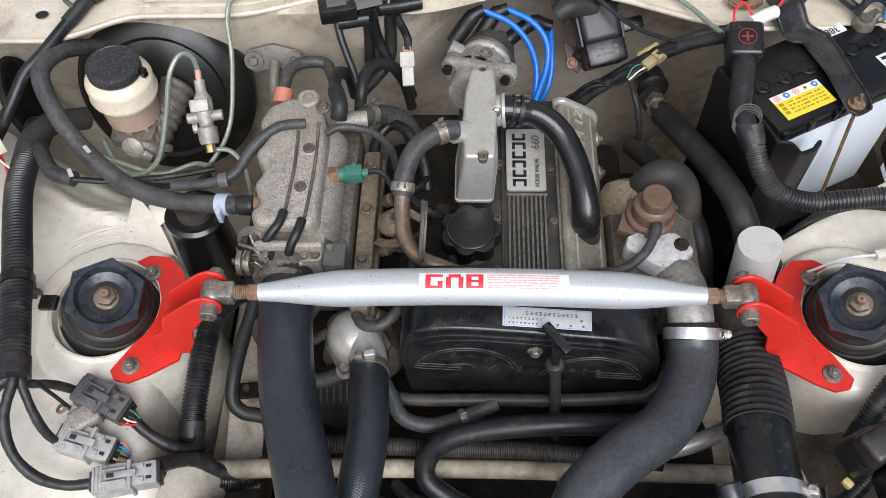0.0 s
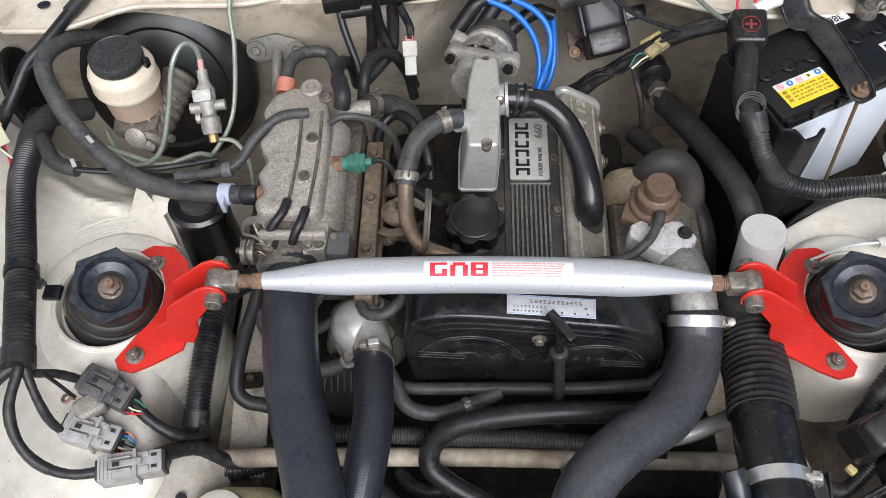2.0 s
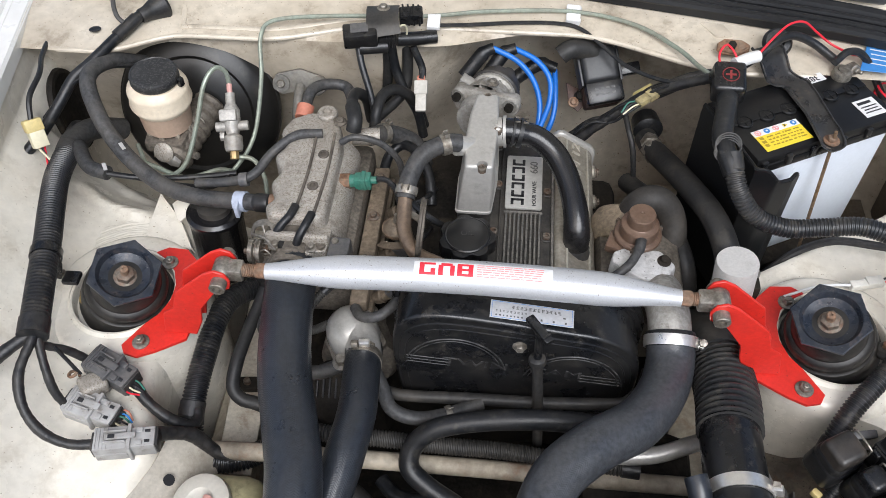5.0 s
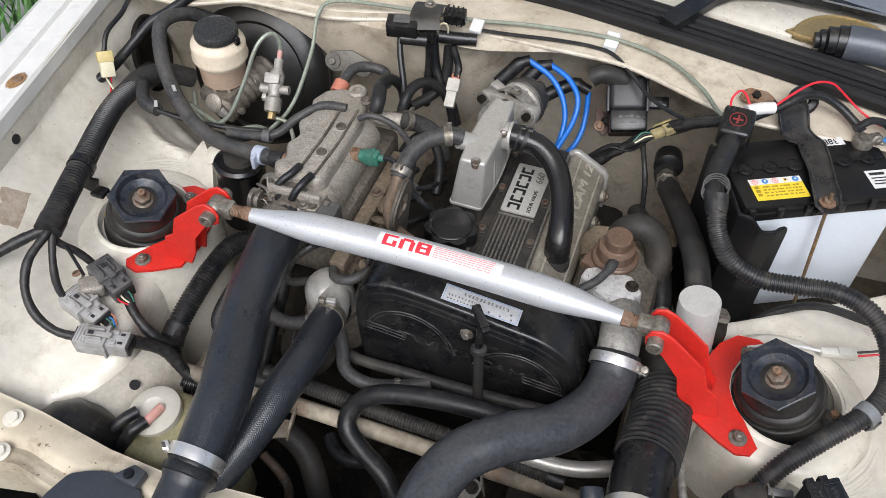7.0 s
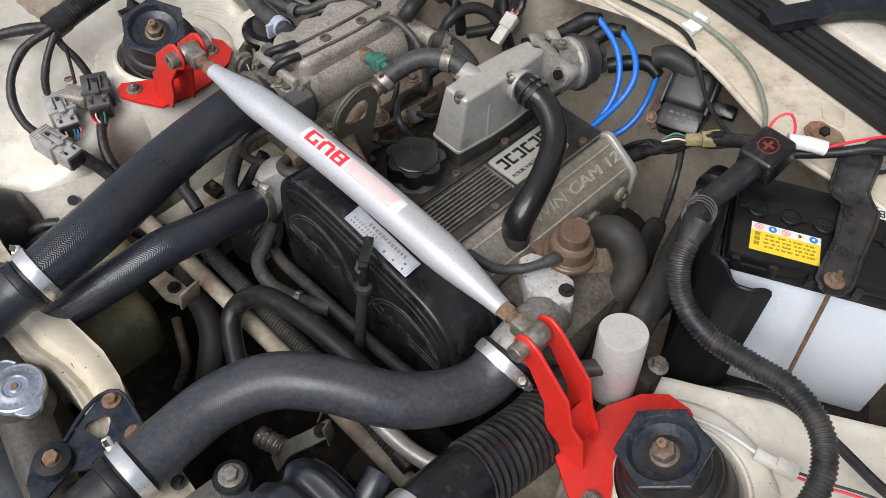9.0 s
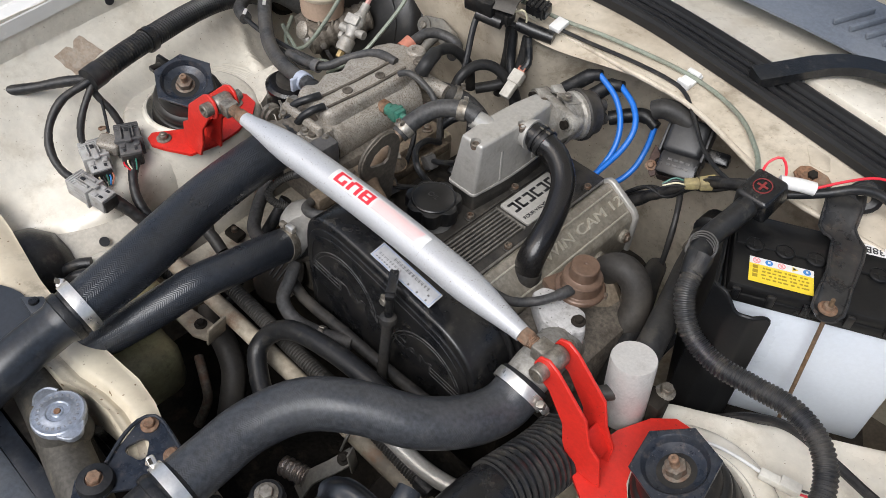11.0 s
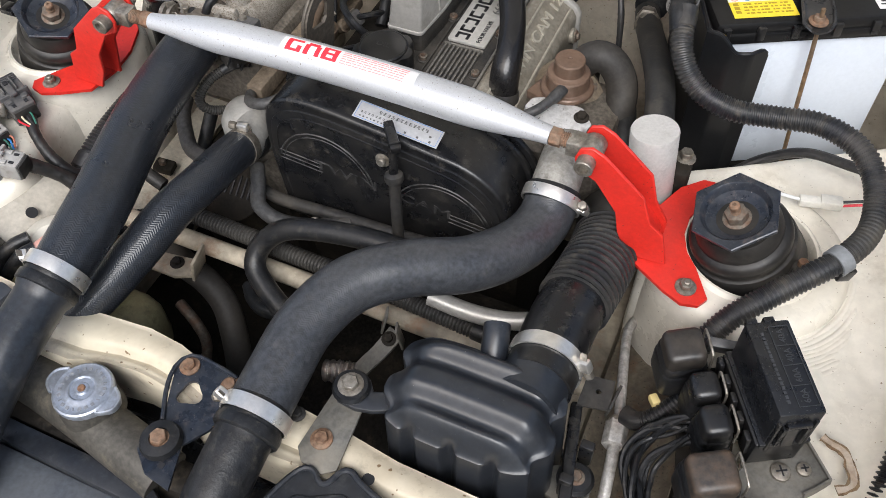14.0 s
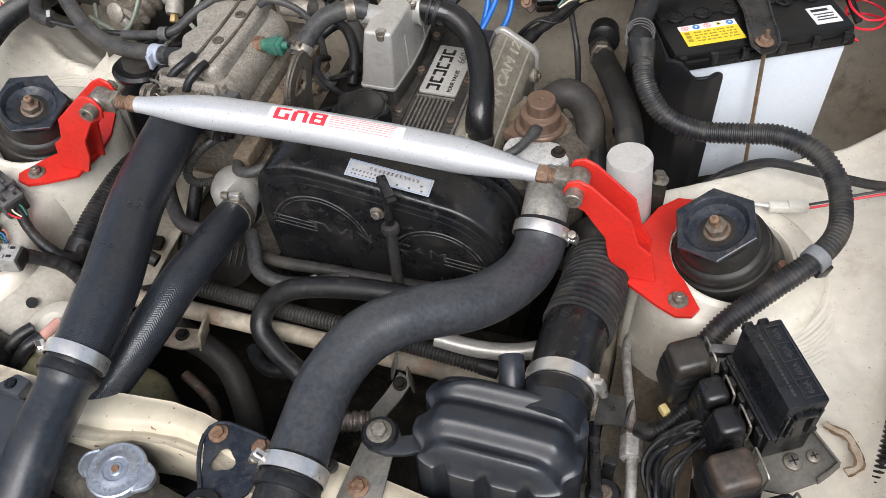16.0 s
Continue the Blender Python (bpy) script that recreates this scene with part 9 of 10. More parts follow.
# ---- battery leads ----
def battery_leads():
    root = thing("fuse_lead", "red wire with a white inline fuse holder", "wire", (0.37, 0.345, 0.89))
    part("wire", tube([(0.378, 0.351, 0.902), (0.403, 0.381, 0.913), (0.428, 0.407, 0.919), (0.454, 0.424, 0.912), (0.479, 0.433, 0.890), (0.505, 0.430, 0.872), (0.53, 0.41, 0.87)], 0.0017, 8, 0.008), M_REDWIRE, root)
    part("loop", tube([(0.325, 0.315, 0.905), (0.322, 0.333, 0.918), (0.331, 0.345, 0.926), (0.342, 0.343, 0.918), (0.350, 0.332, 0.908)], 0.0016, 8, 0.006), M_REDWIRE, root)
    part("holder", tube([(0.345, 0.330, 0.905), (0.365, 0.343, 0.905), (0.382, 0.353, 0.903)], 0.0085, 14, 0.006), M_PAPER, root)
    hose("battery_cable", [(0.345, 0.345, 0.875), (0.358, 0.351, 0.880), (0.390, 0.373, 0.890), (0.416, 0.395, 0.900), (0.442, 0.410, 0.898), (0.471, 0.412, 0.886), (0.498, 0.402, 0.872), (0.512, 0.392, 0.866)], 0.0062, M_RUBBER, "black battery earth cable", "cable", 12)
    hose("battery_cable", [(0.497, 0.375, 0.880), (0.520, 0.395, 0.886), (0.55, 0.40, 0.87), (0.60, 0.39, 0.80)], 0.0055, M_RUBBER, "thinner black cable off the negative terminal", "cable", 10)
    root = thing("battery_terminal", "dull lead battery terminal clamp", "terminal", (0.497, 0.362, 0.865))
    part("ring", lathe([(0.008, 0), (0.014, 0), (0.0145, 0.006), (0.013, 0.014), (0.008, 0.015)], 20, pose(0.515, 0.378, 0.852)), M_STEEL, root)
    part("lug", box(0.026, 0.013, 0.010, 0.002, pose(0.527, 0.388, 0.856, 0, 0, 35)), M_STEEL, root)
    b = bolt_bm(0.005, 0.006, stud=0.008)
    b.transform(axis_pose((0.532, 0.382, 0.864), (0.4, -0.8, 0.3)))
    part("bolt", b, M_STEEL, root)
    root = thing("grommet", "black rubber grommet in the bulkhead", "grommet", (0.424, 0.408, 0.886))
    part("ring", lathe([(0.008, 0), (0.021, 0), (0.022, 0.004), (0.018, 0.009), (0.010, 0.010)], 22, axis_pose((0.424, 0.420, 0.876), (0, -0.6, 0.8))), M_RUBBER, root)
    root = thing("earth_tag", "rusty brown earth bracket on the cowl edge", "bracket", (0.36, 0.41, 0.876))
    part("tag", prism([(-0.026, -0.006), (-0.018, -0.013), (0.010, -0.014), (0.022, -0.008), (0.024, 0.004), (0.012, 0.012), (-0.014, 0.013), (-0.024, 0.006)], 0, 0.004, 0.0012, axis_pose((0.362, 0.410, 0.872), (0, -0.4, 0.9)), 2, 0.95, 0.002), M_RUSTY, root)
    part("tag_rim", tube([axis_pose((0.362, 0.410, 0.876), (0, -0.4, 0.9)) @ Vector(p) for p in ((-0.022, -0.005, 0), (-0.010, -0.010, 0.001), (0.008, -0.011, 0.001), (0.020, -0.004, 0))], 0.0028, 8, 0.004), M_RUSTY, root)
    part("bolt", lathe([(0, 0.004), (0.007, 0.004), (0.006, 0.009), (0, 0.009)], 6, axis_pose((0.359, 0.412, 0.872), (0, -0.4, 0.9))), M_GRIME_SHADE, root)


battery_leads()


# ---- wiper corner behind the cowl ----
def wiper_corner():
    root = thing("scuttle_grille", "grey moulded scuttle grille with slanted louvres", "scuttle grille", (0.30, 0.72, 0.88))
    part("panel", sheet(lambda u, v: Vector((-0.5 + 1.15 * u, 0.625 + 0.34 * v + 0.05 * math.sin(u * 3.1) * (1 - v), 0.905 + 0.05 * v)), 40, 14, 0.003), M_GREYTRIM, root)
    for k in range(9):
        x = 0.24 + 0.026 * k
        part("louvre", box(0.006, 0.070, 0.010, 0.002, pose(x, 0.735, 0.916, 8, 0, -28)), M_GREYTRIM, root)
    solid("scuttle_seal", ribbon([(0.205, 0.520, 0.893), (0.232, 0.560, 0.898), (0.262, 0.612, 0.900), (0.300, 0.650, 0.901), (0.355, 0.668, 0.901), (0.43, 0.672, 0.900), (0.55, 0.66, 0.898)], 0.034, 0.014), M_RUBBER, "black rubber seal curving round the wiper corner", "seal")
    solid("scuttle_plate", prism([(0.25, 0.592), (0.30, 0.640), (0.36, 0.655), (0.60, 0.645), (0.66, 0.510), (0.42, 0.556)], 0.868, 0.886, 0.004), M_CREAM, "cream pressed plate in the wiper corner", "panel")
    w = thing("wiper_motor", "dark grey wiper motor on a yellow-zinc disc", "wiper motor", (0.47, 0.56, 0.88))
    ring = [(0.474 + 0.080 * math.cos(radians(a)), 0.560 + 0.080 * math.sin(radians(a))) for a in range(0, 360, 6)]
    ring = [(x, max(y, 0.541 - 0.235 * (x - 0.474))) for x, y in ring]
    part("disc", prism(ring, 0.885, 0.8895, 0, None), M_BRASS, w, "yellow-zinc plated disc")
    part("disc_rim", tube([(x, y, 0.8895) for x, y in ring if y > 0.546 - 0.235 * (x - 0.474)][:31], 0.0022, 8, 0.01), M_BRASS, w)
    part("disc_seam", tube([(0.470, 0.560, 0.893), (0.488, 0.580, 0.893), (0.515, 0.590, 0.893), (0.545, 0.585, 0.893)], 0.003, 8, 0.01), M_RUBBER, w)
    part("boot", tube([(0.424, 0.537, 0.904), (0.440, 0.539, 0.906), (0.456, 0.540, 0.907)], lambda q, k: (0.012 if k < 0.22 else 0.0165 if k < 0.45 else 0.0145 if k < 0.55 else 0.021), 22, 0.002), M_RUBBER, w, "black stepped rubber boot")
    part("collar", tube([(0.456, 0.540, 0.907), (0.468, 0.540, 0.908)], 0.0245, 24, 0.003), M_PLASTIC, w)
    part("motor", tube([(0.468, 0.540, 0.908), (0.52, 0.538, 0.909), (0.60, 0.530, 0.905)], 0.0265, 24, 0.01), M_MOTOR, w)


M_MOTOR = material("blue_grey_motor_can", (0.085, 0.095, 0.115), 0.36, 0.2, dirt=(0.13, 0.13, 0.13), dirt_amount=0.4, dirt_scale=14, grain=0.1)

wiper_corner()


# ---- front corner: washer bottle, headlamp cover ----
M_APRON = material("dusty_apron_paint", (0.52, 0.48, 0.41), 0.5, dirt=(0.24, 0.21, 0.165), dirt_amount=0.7, dirt_scale=12, grain=0.08, bump=0.2, bump_scale=60, stain=(0.10, 0.085, 0.065), stain_amount=0.5, stain_scale=18)


def washer():
    root = thing("washer_bottle", "yellowed washer bottle with a cloudy cap and pink nozzle", "washer bottle", (-0.27, -0.24, 0.45))
    part("tank", box(0.135, 0.110, 0.110, 0.030, pose(-0.262, -0.272, 0.440), 3), M_WASHER, root)
    part("tank_top", box(0.105, 0.125, 0.085, 0.028, pose(-0.292, -0.262, 0.556), 3), M_WASHER, root)
    m = axis_pose((-0.313, -0.249, 0.634), (-0.1, -0.1, 1))
    part("cap", lathe([(0, 0), (0.036, 0), (0.038, 0.006), (0.037, 0.014), (0.030, 0.018), (0.018, 0.0185), (0.014, 0.016), (0, 0.016)], 32, m), M_CLOUDY, root)
    part("nozzle", tube([(-0.303, -0.246, 0.656), (-0.306, -0.262, 0.658), (-0.312, -0.280, 0.656)], 0.0065, 12, 0.005), M_PINK, root)
    hose("washer_hose", [(-0.310, -0.272, 0.657), (-0.322, -0.292, 0.653), (-0.34, -0.32, 0.62), (-0.37, -0.36, 0.55)], 0.0088, M_RUBBER, "black washer hose on the pink nozzle", "hose", 12, group="washer hoses")
    hose("washer_hose", [(-0.330, -0.262, 0.655), (-0.343, -0.280, 0.652), (-0.36, -0.305, 0.63), (-0.39, -0.34, 0.56)], 0.0088, M_RUBBER, "black washer hose beside the cap", "hose", 12, group="washer hoses")
    solid("apron_shelf", sheet(lambda u, v: Vector((-0.372, -0.150, 0.664)).lerp(Vector((-0.450, -0.315, 0.650)), v).lerp(Vector((-0.315, -0.165, 0.598)).lerp(Vector((-0.352, -0.335, 0.580)), v), u) + Vector((-0.018 * math.sin(v * math.pi) * (1 - u) * -1, 0, 0.006 * math.sin(u * math.pi))), 20, 20, 0.002), M_APRON, "dirty cream shelf with a drain hole behind the headlamp", "panel")
    part("hole", lathe([(0, 0), (0.0075, 0), (0.0075, 0.0012), (0, 0.0012)], 18, axis_pose((-0.362, -0.225, 0.6475), (0.7, 0, 1))), M_INK, root)
    solid("headlamp_boot", lathe([(0, 0.0), (0.066, 0.0), (0.064, 0.02), (0.052, 0.055), (0.030, 0.075), (0, 0.080)], 30, axis_pose((-0.405, -0.345, 0.615), (0.20, 0.80, 0.32)) @ Matrix.Diagonal((1.08, 1.08, 1.05, 1))), M_RUBBER, "black rubber headlamp rear cover", "headlamp cover")
    lamp = thing("headlamp_unit", "smooth dark moulded headlamp unit with a lug", "headlamp", (-0.30, -0.45, 0.62))
    part("housing", prism([(-0.345, -0.52), (-0.342, -0.42), (-0.330, -0.385), (-0.305, -0.372), (-0.285, -0.366), (-0.235, -0.372), (-0.215, -0.40), (-0.205, -0.52)], 0.60, 0.712, 0.010, None, 3, 0.97, 0.006), M_LAMP, lamp)
    part("lug", prism([(-0.275, -0.375), (-0.255, -0.352), (-0.235, -0.356), (-0.238, -0.378)], 0.708, 0.722, 0.003), M_LAMP, lamp)
    part("lug_bolt", lathe([(0, 0), (0.007, 0), (0.006, 0.003), (0, 0.004)], 14, pose(-0.254, -0.366, 0.722)), M_PLASTIC, lamp)
    for x, y in ((-0.445, -0.345), (-0.43, -0.39)):
        bolt((x, y, 0.7045), (0, 0, 1), 0.0085, 0.005, M_CREAM, None, "cream painted bolt on the support panel")


M_LAMP = material("dark_lamp_moulding", (0.040, 0.046, 0.056), 0.35, dirt=(0.07, 0.07, 0.075), dirt_amount=0.3, grain=0.1)
washer()


M_FOIL = material("crumpled_foil", (0.66, 0.60, 0.56), 0.30, 0.85, dirt=(0.20, 0.15, 0.12), dirt_amount=0.7, dirt_scale=90, grain=0.2, bump=1.0, bump_scale=160)


M_RAIL = material("stained_rail_paint", (0.56, 0.51, 0.42), 0.45, dirt=(0.26, 0.22, 0.165), dirt_amount=0.65, dirt_scale=14, grain=0.1, bump=0.15, bump_scale=70, stain=(0.17, 0.085, 0.05), stain_amount=0.55, stain_scale=26)


# ---- lower bay between brace and radiator ----
def lower_bay():
    solid("crossbar", tube([(-0.40, -0.168, 0.612), (-0.30, -0.160, 0.606), (-0.188, -0.155, 0.600), (0.013, -0.150, 0.590), (0.136, -0.150, 0.586), (0.26, -0.15, 0.585), (0.37, -0.15, 0.585)], 0.0125, 14, 0.03), M_CREAM_DIRTY_SHADED, "dirty cream tubular crossbar below the engine, darkened for shade", "crossbar")
    root = thing("crossbar_bracket", "dirty cream bracket with a bolt on the crossbar, darkened for shade", "bracket", (-0.18, -0.20, 0.59), "crossbar brackets")
    part("plate", prism([(-0.222, -0.215), (-0.205, -0.188), (-0.148, -0.180), (-0.142, -0.204), (-0.165, -0.215)], 0.596, 0.603, 0.002), M_CREAM_DIRTY_SHADED, root)
    part("tab", box(0.004, 0.034, 0.040, 0.001, pose(-0.146, -0.190, 0.592, 0, 12, 10)), M_CREAM_DIRTY_SHADED, root)
    bolt((-0.172, -0.196, 0.603), (0, 0, 1), 0.006, 0.006, M_GRIME_SHADE, root)
    solid("rail_pipe", tube([(-0.115, -0.070, 0.640), (-0.08, -0.076, 0.640), (0.006, -0.078, 0.648), (0.110, -0.080, 0.655), (0.205, -0.078, 0.664), (0.226, -0.074, 0.672), (0.236, -0.062, 0.690), (0.240, -0.045, 0.70)], 0.0085, 12, 0.03), M_DUSTPLASTIC, "dusty dark water rail under the timing cover", "pipe")
    hose("bypass_hose", [(-0.120, -0.06, 0.672), (-0.107, -0.081, 0.664), (-0.092, -0.106, 0.655), (-0.058, -0.113, 0.648), (-0.017, -0.101, 0.644), (0.027, -0.082, 0.648)], 0.0098, M_GREYHOSE, "dusty bypass hose under the timing cover", "hose", 14)
    clamp((-0.016, -0.101, 0.644), (0.9, 0.4, 0), 0.0100, 0.008, (0, -0.3, 1), "spring_clamp", "dull spring clamp on the bypass hose", M_STEEL)
    hose("heater_return", [(-0.300, 0.03, 0.648), (-0.289, 0.006, 0.646), (-0.265, -0.024, 0.643), (-0.239, -0.047, 0.642), (-0.204, -0.054, 0.646), (-0.17, -0.045, 0.655)], 0.0105, M_GREYHOSE, "dusty grey hose curving to the thermostat", "hose", 14)
    hose("heater_return", [(-0.245, 0.02, 0.66), (-0.25, -0.02, 0.61), (-0.255, -0.06, 0.56), (-0.25, -0.12, 0.50)], 0.0095, M_RUBBER, "dark hose dropping behind the intake hose", "hose", 14)
    hose("lower_radiator_hose", [(-0.23, -0.15, 0.55), (-0.205, -0.162, 0.542), (-0.172, -0.166, 0.526), (-0.138, -0.179, 0.508), (-0.112, -0.205, 0.484), (-0.095, -0.231, 0.45), (-0.09, -0.25, 0.40)], 0.0185, M_DUSTELBOW, "dusty grey lower radiator hose", "hose", 18)
    hose("oil_cooler_hose", [(-0.20, -0.20, 0.50), (-0.165, -0.215, 0.492), (-0.150, -0.225, 0.462), (-0.150, -0.25, 0.42)], 0.0075, M_AGED, "thin rust-stained pipe behind the radiator", "pipe", 12)
    hose("oil_cooler_hose", [(-0.02, -0.17, 0.545), (-0.06, -0.18, 0.535), (-0.09, -0.17, 0.53), (-0.11, -0.15, 0.53)], 0.0105, M_RUBBER, "black hose low in the bay", "hose", 12)
    solid("alternator", lathe([(0, 0), (0.045, 0), (0.056, 0.010), (0.056, 0.060), (0.048, 0.070), (0, 0.072)], 32, axis_pose((-0.155, 0.055, 0.600), (0.0, -0.97, 0.1))), M_ALLOY_DARK, "grimy alternator behind the thermostat", "alternator")
    fins = thing("alternator_vent", "slotted dark alternator end cover", "vent", (-0.19, -0.05, 0.58))
    part("cover", lathe([(0, 0), (0.044, 0), (0.046, 0.008), (0.040, 0.012), (0, 0.013)], 30, axis_pose((-0.185, -0.045, 0.582), (0, -0.6, 0.8))), M_GRIME_SHADE, fins)
    for k in range(7):
        part("slot", box(0.003, 0.030, 0.003, 0.001, axis_pose((-0.185, -0.045, 0.582), (0, -0.6, 0.8)) @ pose(-0.026 + 0.009 * k, 0.006, 0.012)), M_INK, fins)
    solid("rail_strut", box(0.050, 0.30, 0.006, 0.002, pose(-0.325, -0.02, 0.545, 0, 8, 4)), M_RAIL, "dirty cream rail stiffener with rust spots", "panel")
    solid("fan_shroud", lathe([(0.125, 0), (0.135, 0), (0.135, 0.05), (0.128, 0.052), (0.120, 0.05)], 40, axis_pose((-0.05, -0.385, 0.48), (0, 1, 0.05))), M_PLASTIC, "black radiator fan shroud ring", "fan shroud")
    solid("fan_motor", lathe([(0, 0), (0.035, 0), (0.040, 0.01), (0.040, 0.05), (0.03, 0.06), (0, 0.062)], 28, axis_pose((-0.05, -0.345, 0.48), (0, 1, 0.05))), M_PLASTIC, "black radiator fan motor", "fan motor")
    solid("gearbox", box(0.20, 0.24, 0.18, 0.03, pose(-0.22, 0.10, 0.36)), M_GRIME_SHADE, "grimy gearbox casing low in the bay", "gearbox")
    # hose tail, bracket and bright band beside the air box
    root = thing("stay_bracket", "dusty forked steel stay behind the air box", "bracket", (0.10, -0.20, 0.56), "crossbar brackets")
    part("arm", ribbon([(0.128, -0.172, 0.590), (0.118, -0.196, 0.578), (0.100, -0.222, 0.556), (0.094, -0.24, 0.53)], 0.022, 0.003), M_STAY, root)
    part("fork", box(0.003, 0.016, 0.040, 0.001, pose(0.108, -0.172, 0.585, 0, 14, 20)), M_STAY, root)
    part("fork", box(0.003, 0.016, 0.040, 0.001, pose(0.140, -0.180, 0.580, 0, -8, 20)), M_STAY, root)
    bolt((0.123, -0.183, 0.587), (0, -0.3, 1), 0.006, 0.005, M_GRIME_SHADE, root)
    solid("foil_sleeve", tube([(0.056, -0.233, 0.545), (0.075, -0.228, 0.548), (0.092, -0.223, 0.548)], lambda q, k: 0.0128 * (1 + 0.10 * math.sin(q * 1500) + 0.08 * math.sin(q * 640 + 2)), 11, 0.0012), M_FOIL, "crumpled foil sleeve on a pipe", "sleeve")
    hose("ac_pipe", [(0.16, -0.14, 0.642), (0.21, -0.140, 0.638), (0.255, -0.135, 0.640), (0.30, -0.118, 0.642), (0.345, -0.09, 0.62)], 0.0110, M_ALLOY_CLEAN, "bright alloy pipe under the turbo hose", "pipe", 14)
    solid("compressor", box(0.16, 0.14, 0.16, 0.03, pose(0.24, -0.13, 0.42)), M_GRIME_SHADE, "dark grimy pump low beside the engine", "pump")


lower_bay()


# ---- right front: brake pipe, wires, plates ----
def right_front():
    root = thing("brake_union", "speckled steel brake pipe with a hexagon union", "brake pipe", (0.41, -0.22, 0.60))
    part("upper_pipe", tube([(0.394, -0.01, 0.560), (0.386, -0.050, 0.590), (0.386, -0.080, 0.604), (0.396, -0.135, 0.618), (0.404, -0.175, 0.626), (0.409, -0.205, 0.630)], 0.0058, 12, 0.006), M_SPECKPIPE, root)
    part("nut", prism(hexagon(0.0130), 0, 0.028, 0.001, axis_pose((0.4085, -0.203, 0.630), (0.12, -0.98, 0.02))), M_SPECKPIPE, root)
    part("collar", lathe([(0, 0), (0.0125, 0), (0.0125, 0.005), (0, 0.005)], 18, axis_pose((0.4085, -0.200, 0.630), (0.12, -0.98, 0.02))), M_STEEL, root)
    part("lower_pipe", tube([(0.412, -0.225, 0.6305), (0.416, -0.255, 0.629), (0.420, -0.29, 0.620), (0.425, -0.34, 0.59)], 0.0064, 12, 0.008), M_SPECKPIPE, root)
    solid("mount_bush", lathe([(0, -0.02), (0.012, -0.02), (0.018, -0.004), (0.0185, 0.004), (0.015, 0.008), (0.009, 0.009), (0.009, 0.006), (0, 0.006)], 26, pose(0.389, -0.300, 0.674)), M_RUBBER, "black rubber mounting bush beside the air box", "bush")
    bolt((0.389, -0.300, 0.680), (0, 0, 1), 0.0062, 0.006, M_AGED, None, "dull bolt in a rubber mounting bush")
    solid("box_foot", prism([(0.362, -0.286), (0.374, -0.280), (0.404, -0.288), (0.408, -0.312), (0.388, -0.322), (0.362, -0.316)], 0.648, 0.656, 0.002), M_STAY, "grimy steel foot plate beside the air box", "bracket")
    tab = thing("clamp_tab", "small dark steel tab with a hole beside the intake clamp", "tab", (0.378, -0.205, 0.69))
    part("tab", pierced([(0.366, -0.232), (0.366, -0.196), (0.394, -0.192), (0.398, -0.226)], [(0.382 + 0.0032 * math.cos(radians(a)), -0.210 + 0.0032 * math.sin(radians(a))) for a in range(0, 360, 45)], 0.690, 0.693), M_DUSTPLASTIC, tab)
    part("wing", box(0.003, 0.030, 0.020, 0.0008, pose(0.397, -0.210, 0.676, 0, 8, -6)), M_DUSTPLASTIC, tab)
    solid("inner_panel", sheet(lambda u, v: Vector((0.375 + 0.105 * u, 0.02 - 0.36 * v, 0.545 + 0.05 * u * u + 0.006 * noise.noise(Vector((u * 5, v * 9, 7))))), 10, 14, 0.002), M_RUSTPANEL_SHADED, "rust-stained cream panel edge below the tower, darkened for shade", "panel")
    loop = spline([(0.478, -0.212, 0.705), (0.455, -0.219, 0.690), (0.437, -0.231, 0.672), (0.431, -0.254, 0.664), (0.444, -0.284, 0.662), (0.462, -0.310, 0.655), (0.485, -0.34, 0.62)], 0.006)
    inner = spline([(0.482, -0.230, 0.705), (0.464, -0.240, 0.682), (0.452, -0.254, 0.668), (0.453, -0.282, 0.658), (0.470, -0.305, 0.648), (0.495, -0.33, 0.60)], 0.006)
    for k in range(8):
        base, r = (loop, 0.0072) if k < 5 else (inner, 0.0058)
        pts = [p + Vector((r * math.cos(k * 1.3 + i * 0.30), 0.6 * r * math.sin(k * 1.3 + i * 0.30), r * math.sin(k * 1.3 + i * 0.30))) for i, p in enumerate(base)]
        hose("relay_wire", pts, 0.0026 + 0.0005 * (k % 3), M_RUBBER, "black wire twisted into a loop below the relays", "wiring", 8, group="relay wires")
    conduit([(0.475, -0.16, 0.70), (0.452, -0.188, 0.672), (0.430, -0.205, 0.655), (0.412, -0.20, 0.648)], 0.0098, 0.0042, 0.12, 14, M_LOOM, "short black corrugated sleeve under the relays")
    solid("sleeve_end", box(0.009, 0.012, 0.010, 0.002, pose(0.436, -0.186, 0.668, 0, 0, 40)), M_YELLOWED, "small yellowed tape end on the sleeve", "tape")
    solid("relay_rail", prism([(0.448, -0.140), (0.505, -0.128), (0.514, -0.145), (0.525, -0.30), (0.482, -0.30), (0.462, -0.20)], 0.682, 0.686, 0.001), M_GRIME_SHADE, "grimy steel relay mounting rail", "bracket")
    solid("rail_tab", box(0.030, 0.010, 0.024, 0.002, pose(0.480, -0.128, 0.716, 20, 0, 10)), M_DARKPLUG, "dark plastic tab beside the fuse box", "tab")
    conduit([(0.690, 0.15, 0.762), (0.678, 0.06, 0.748), (0.670, -0.02, 0.737), (0.668, -0.099, 0.724), (0.665, -0.166, 0.704), (0.651, -0.235, 0.680), (0.638, -0.31, 0.65)], 0.0165, 0.0056, 0.12, 16, M_LOOM, "thick black corrugated conduit along the wing wall")
    root = thing("conduit_clip", "grey plastic clip holding the looping conduit", "clip", (0.562, -0.02, 0.72))
    m = axis_pose((0.563, -0.014, 0.766), (0.55, 0.75, 0.2))
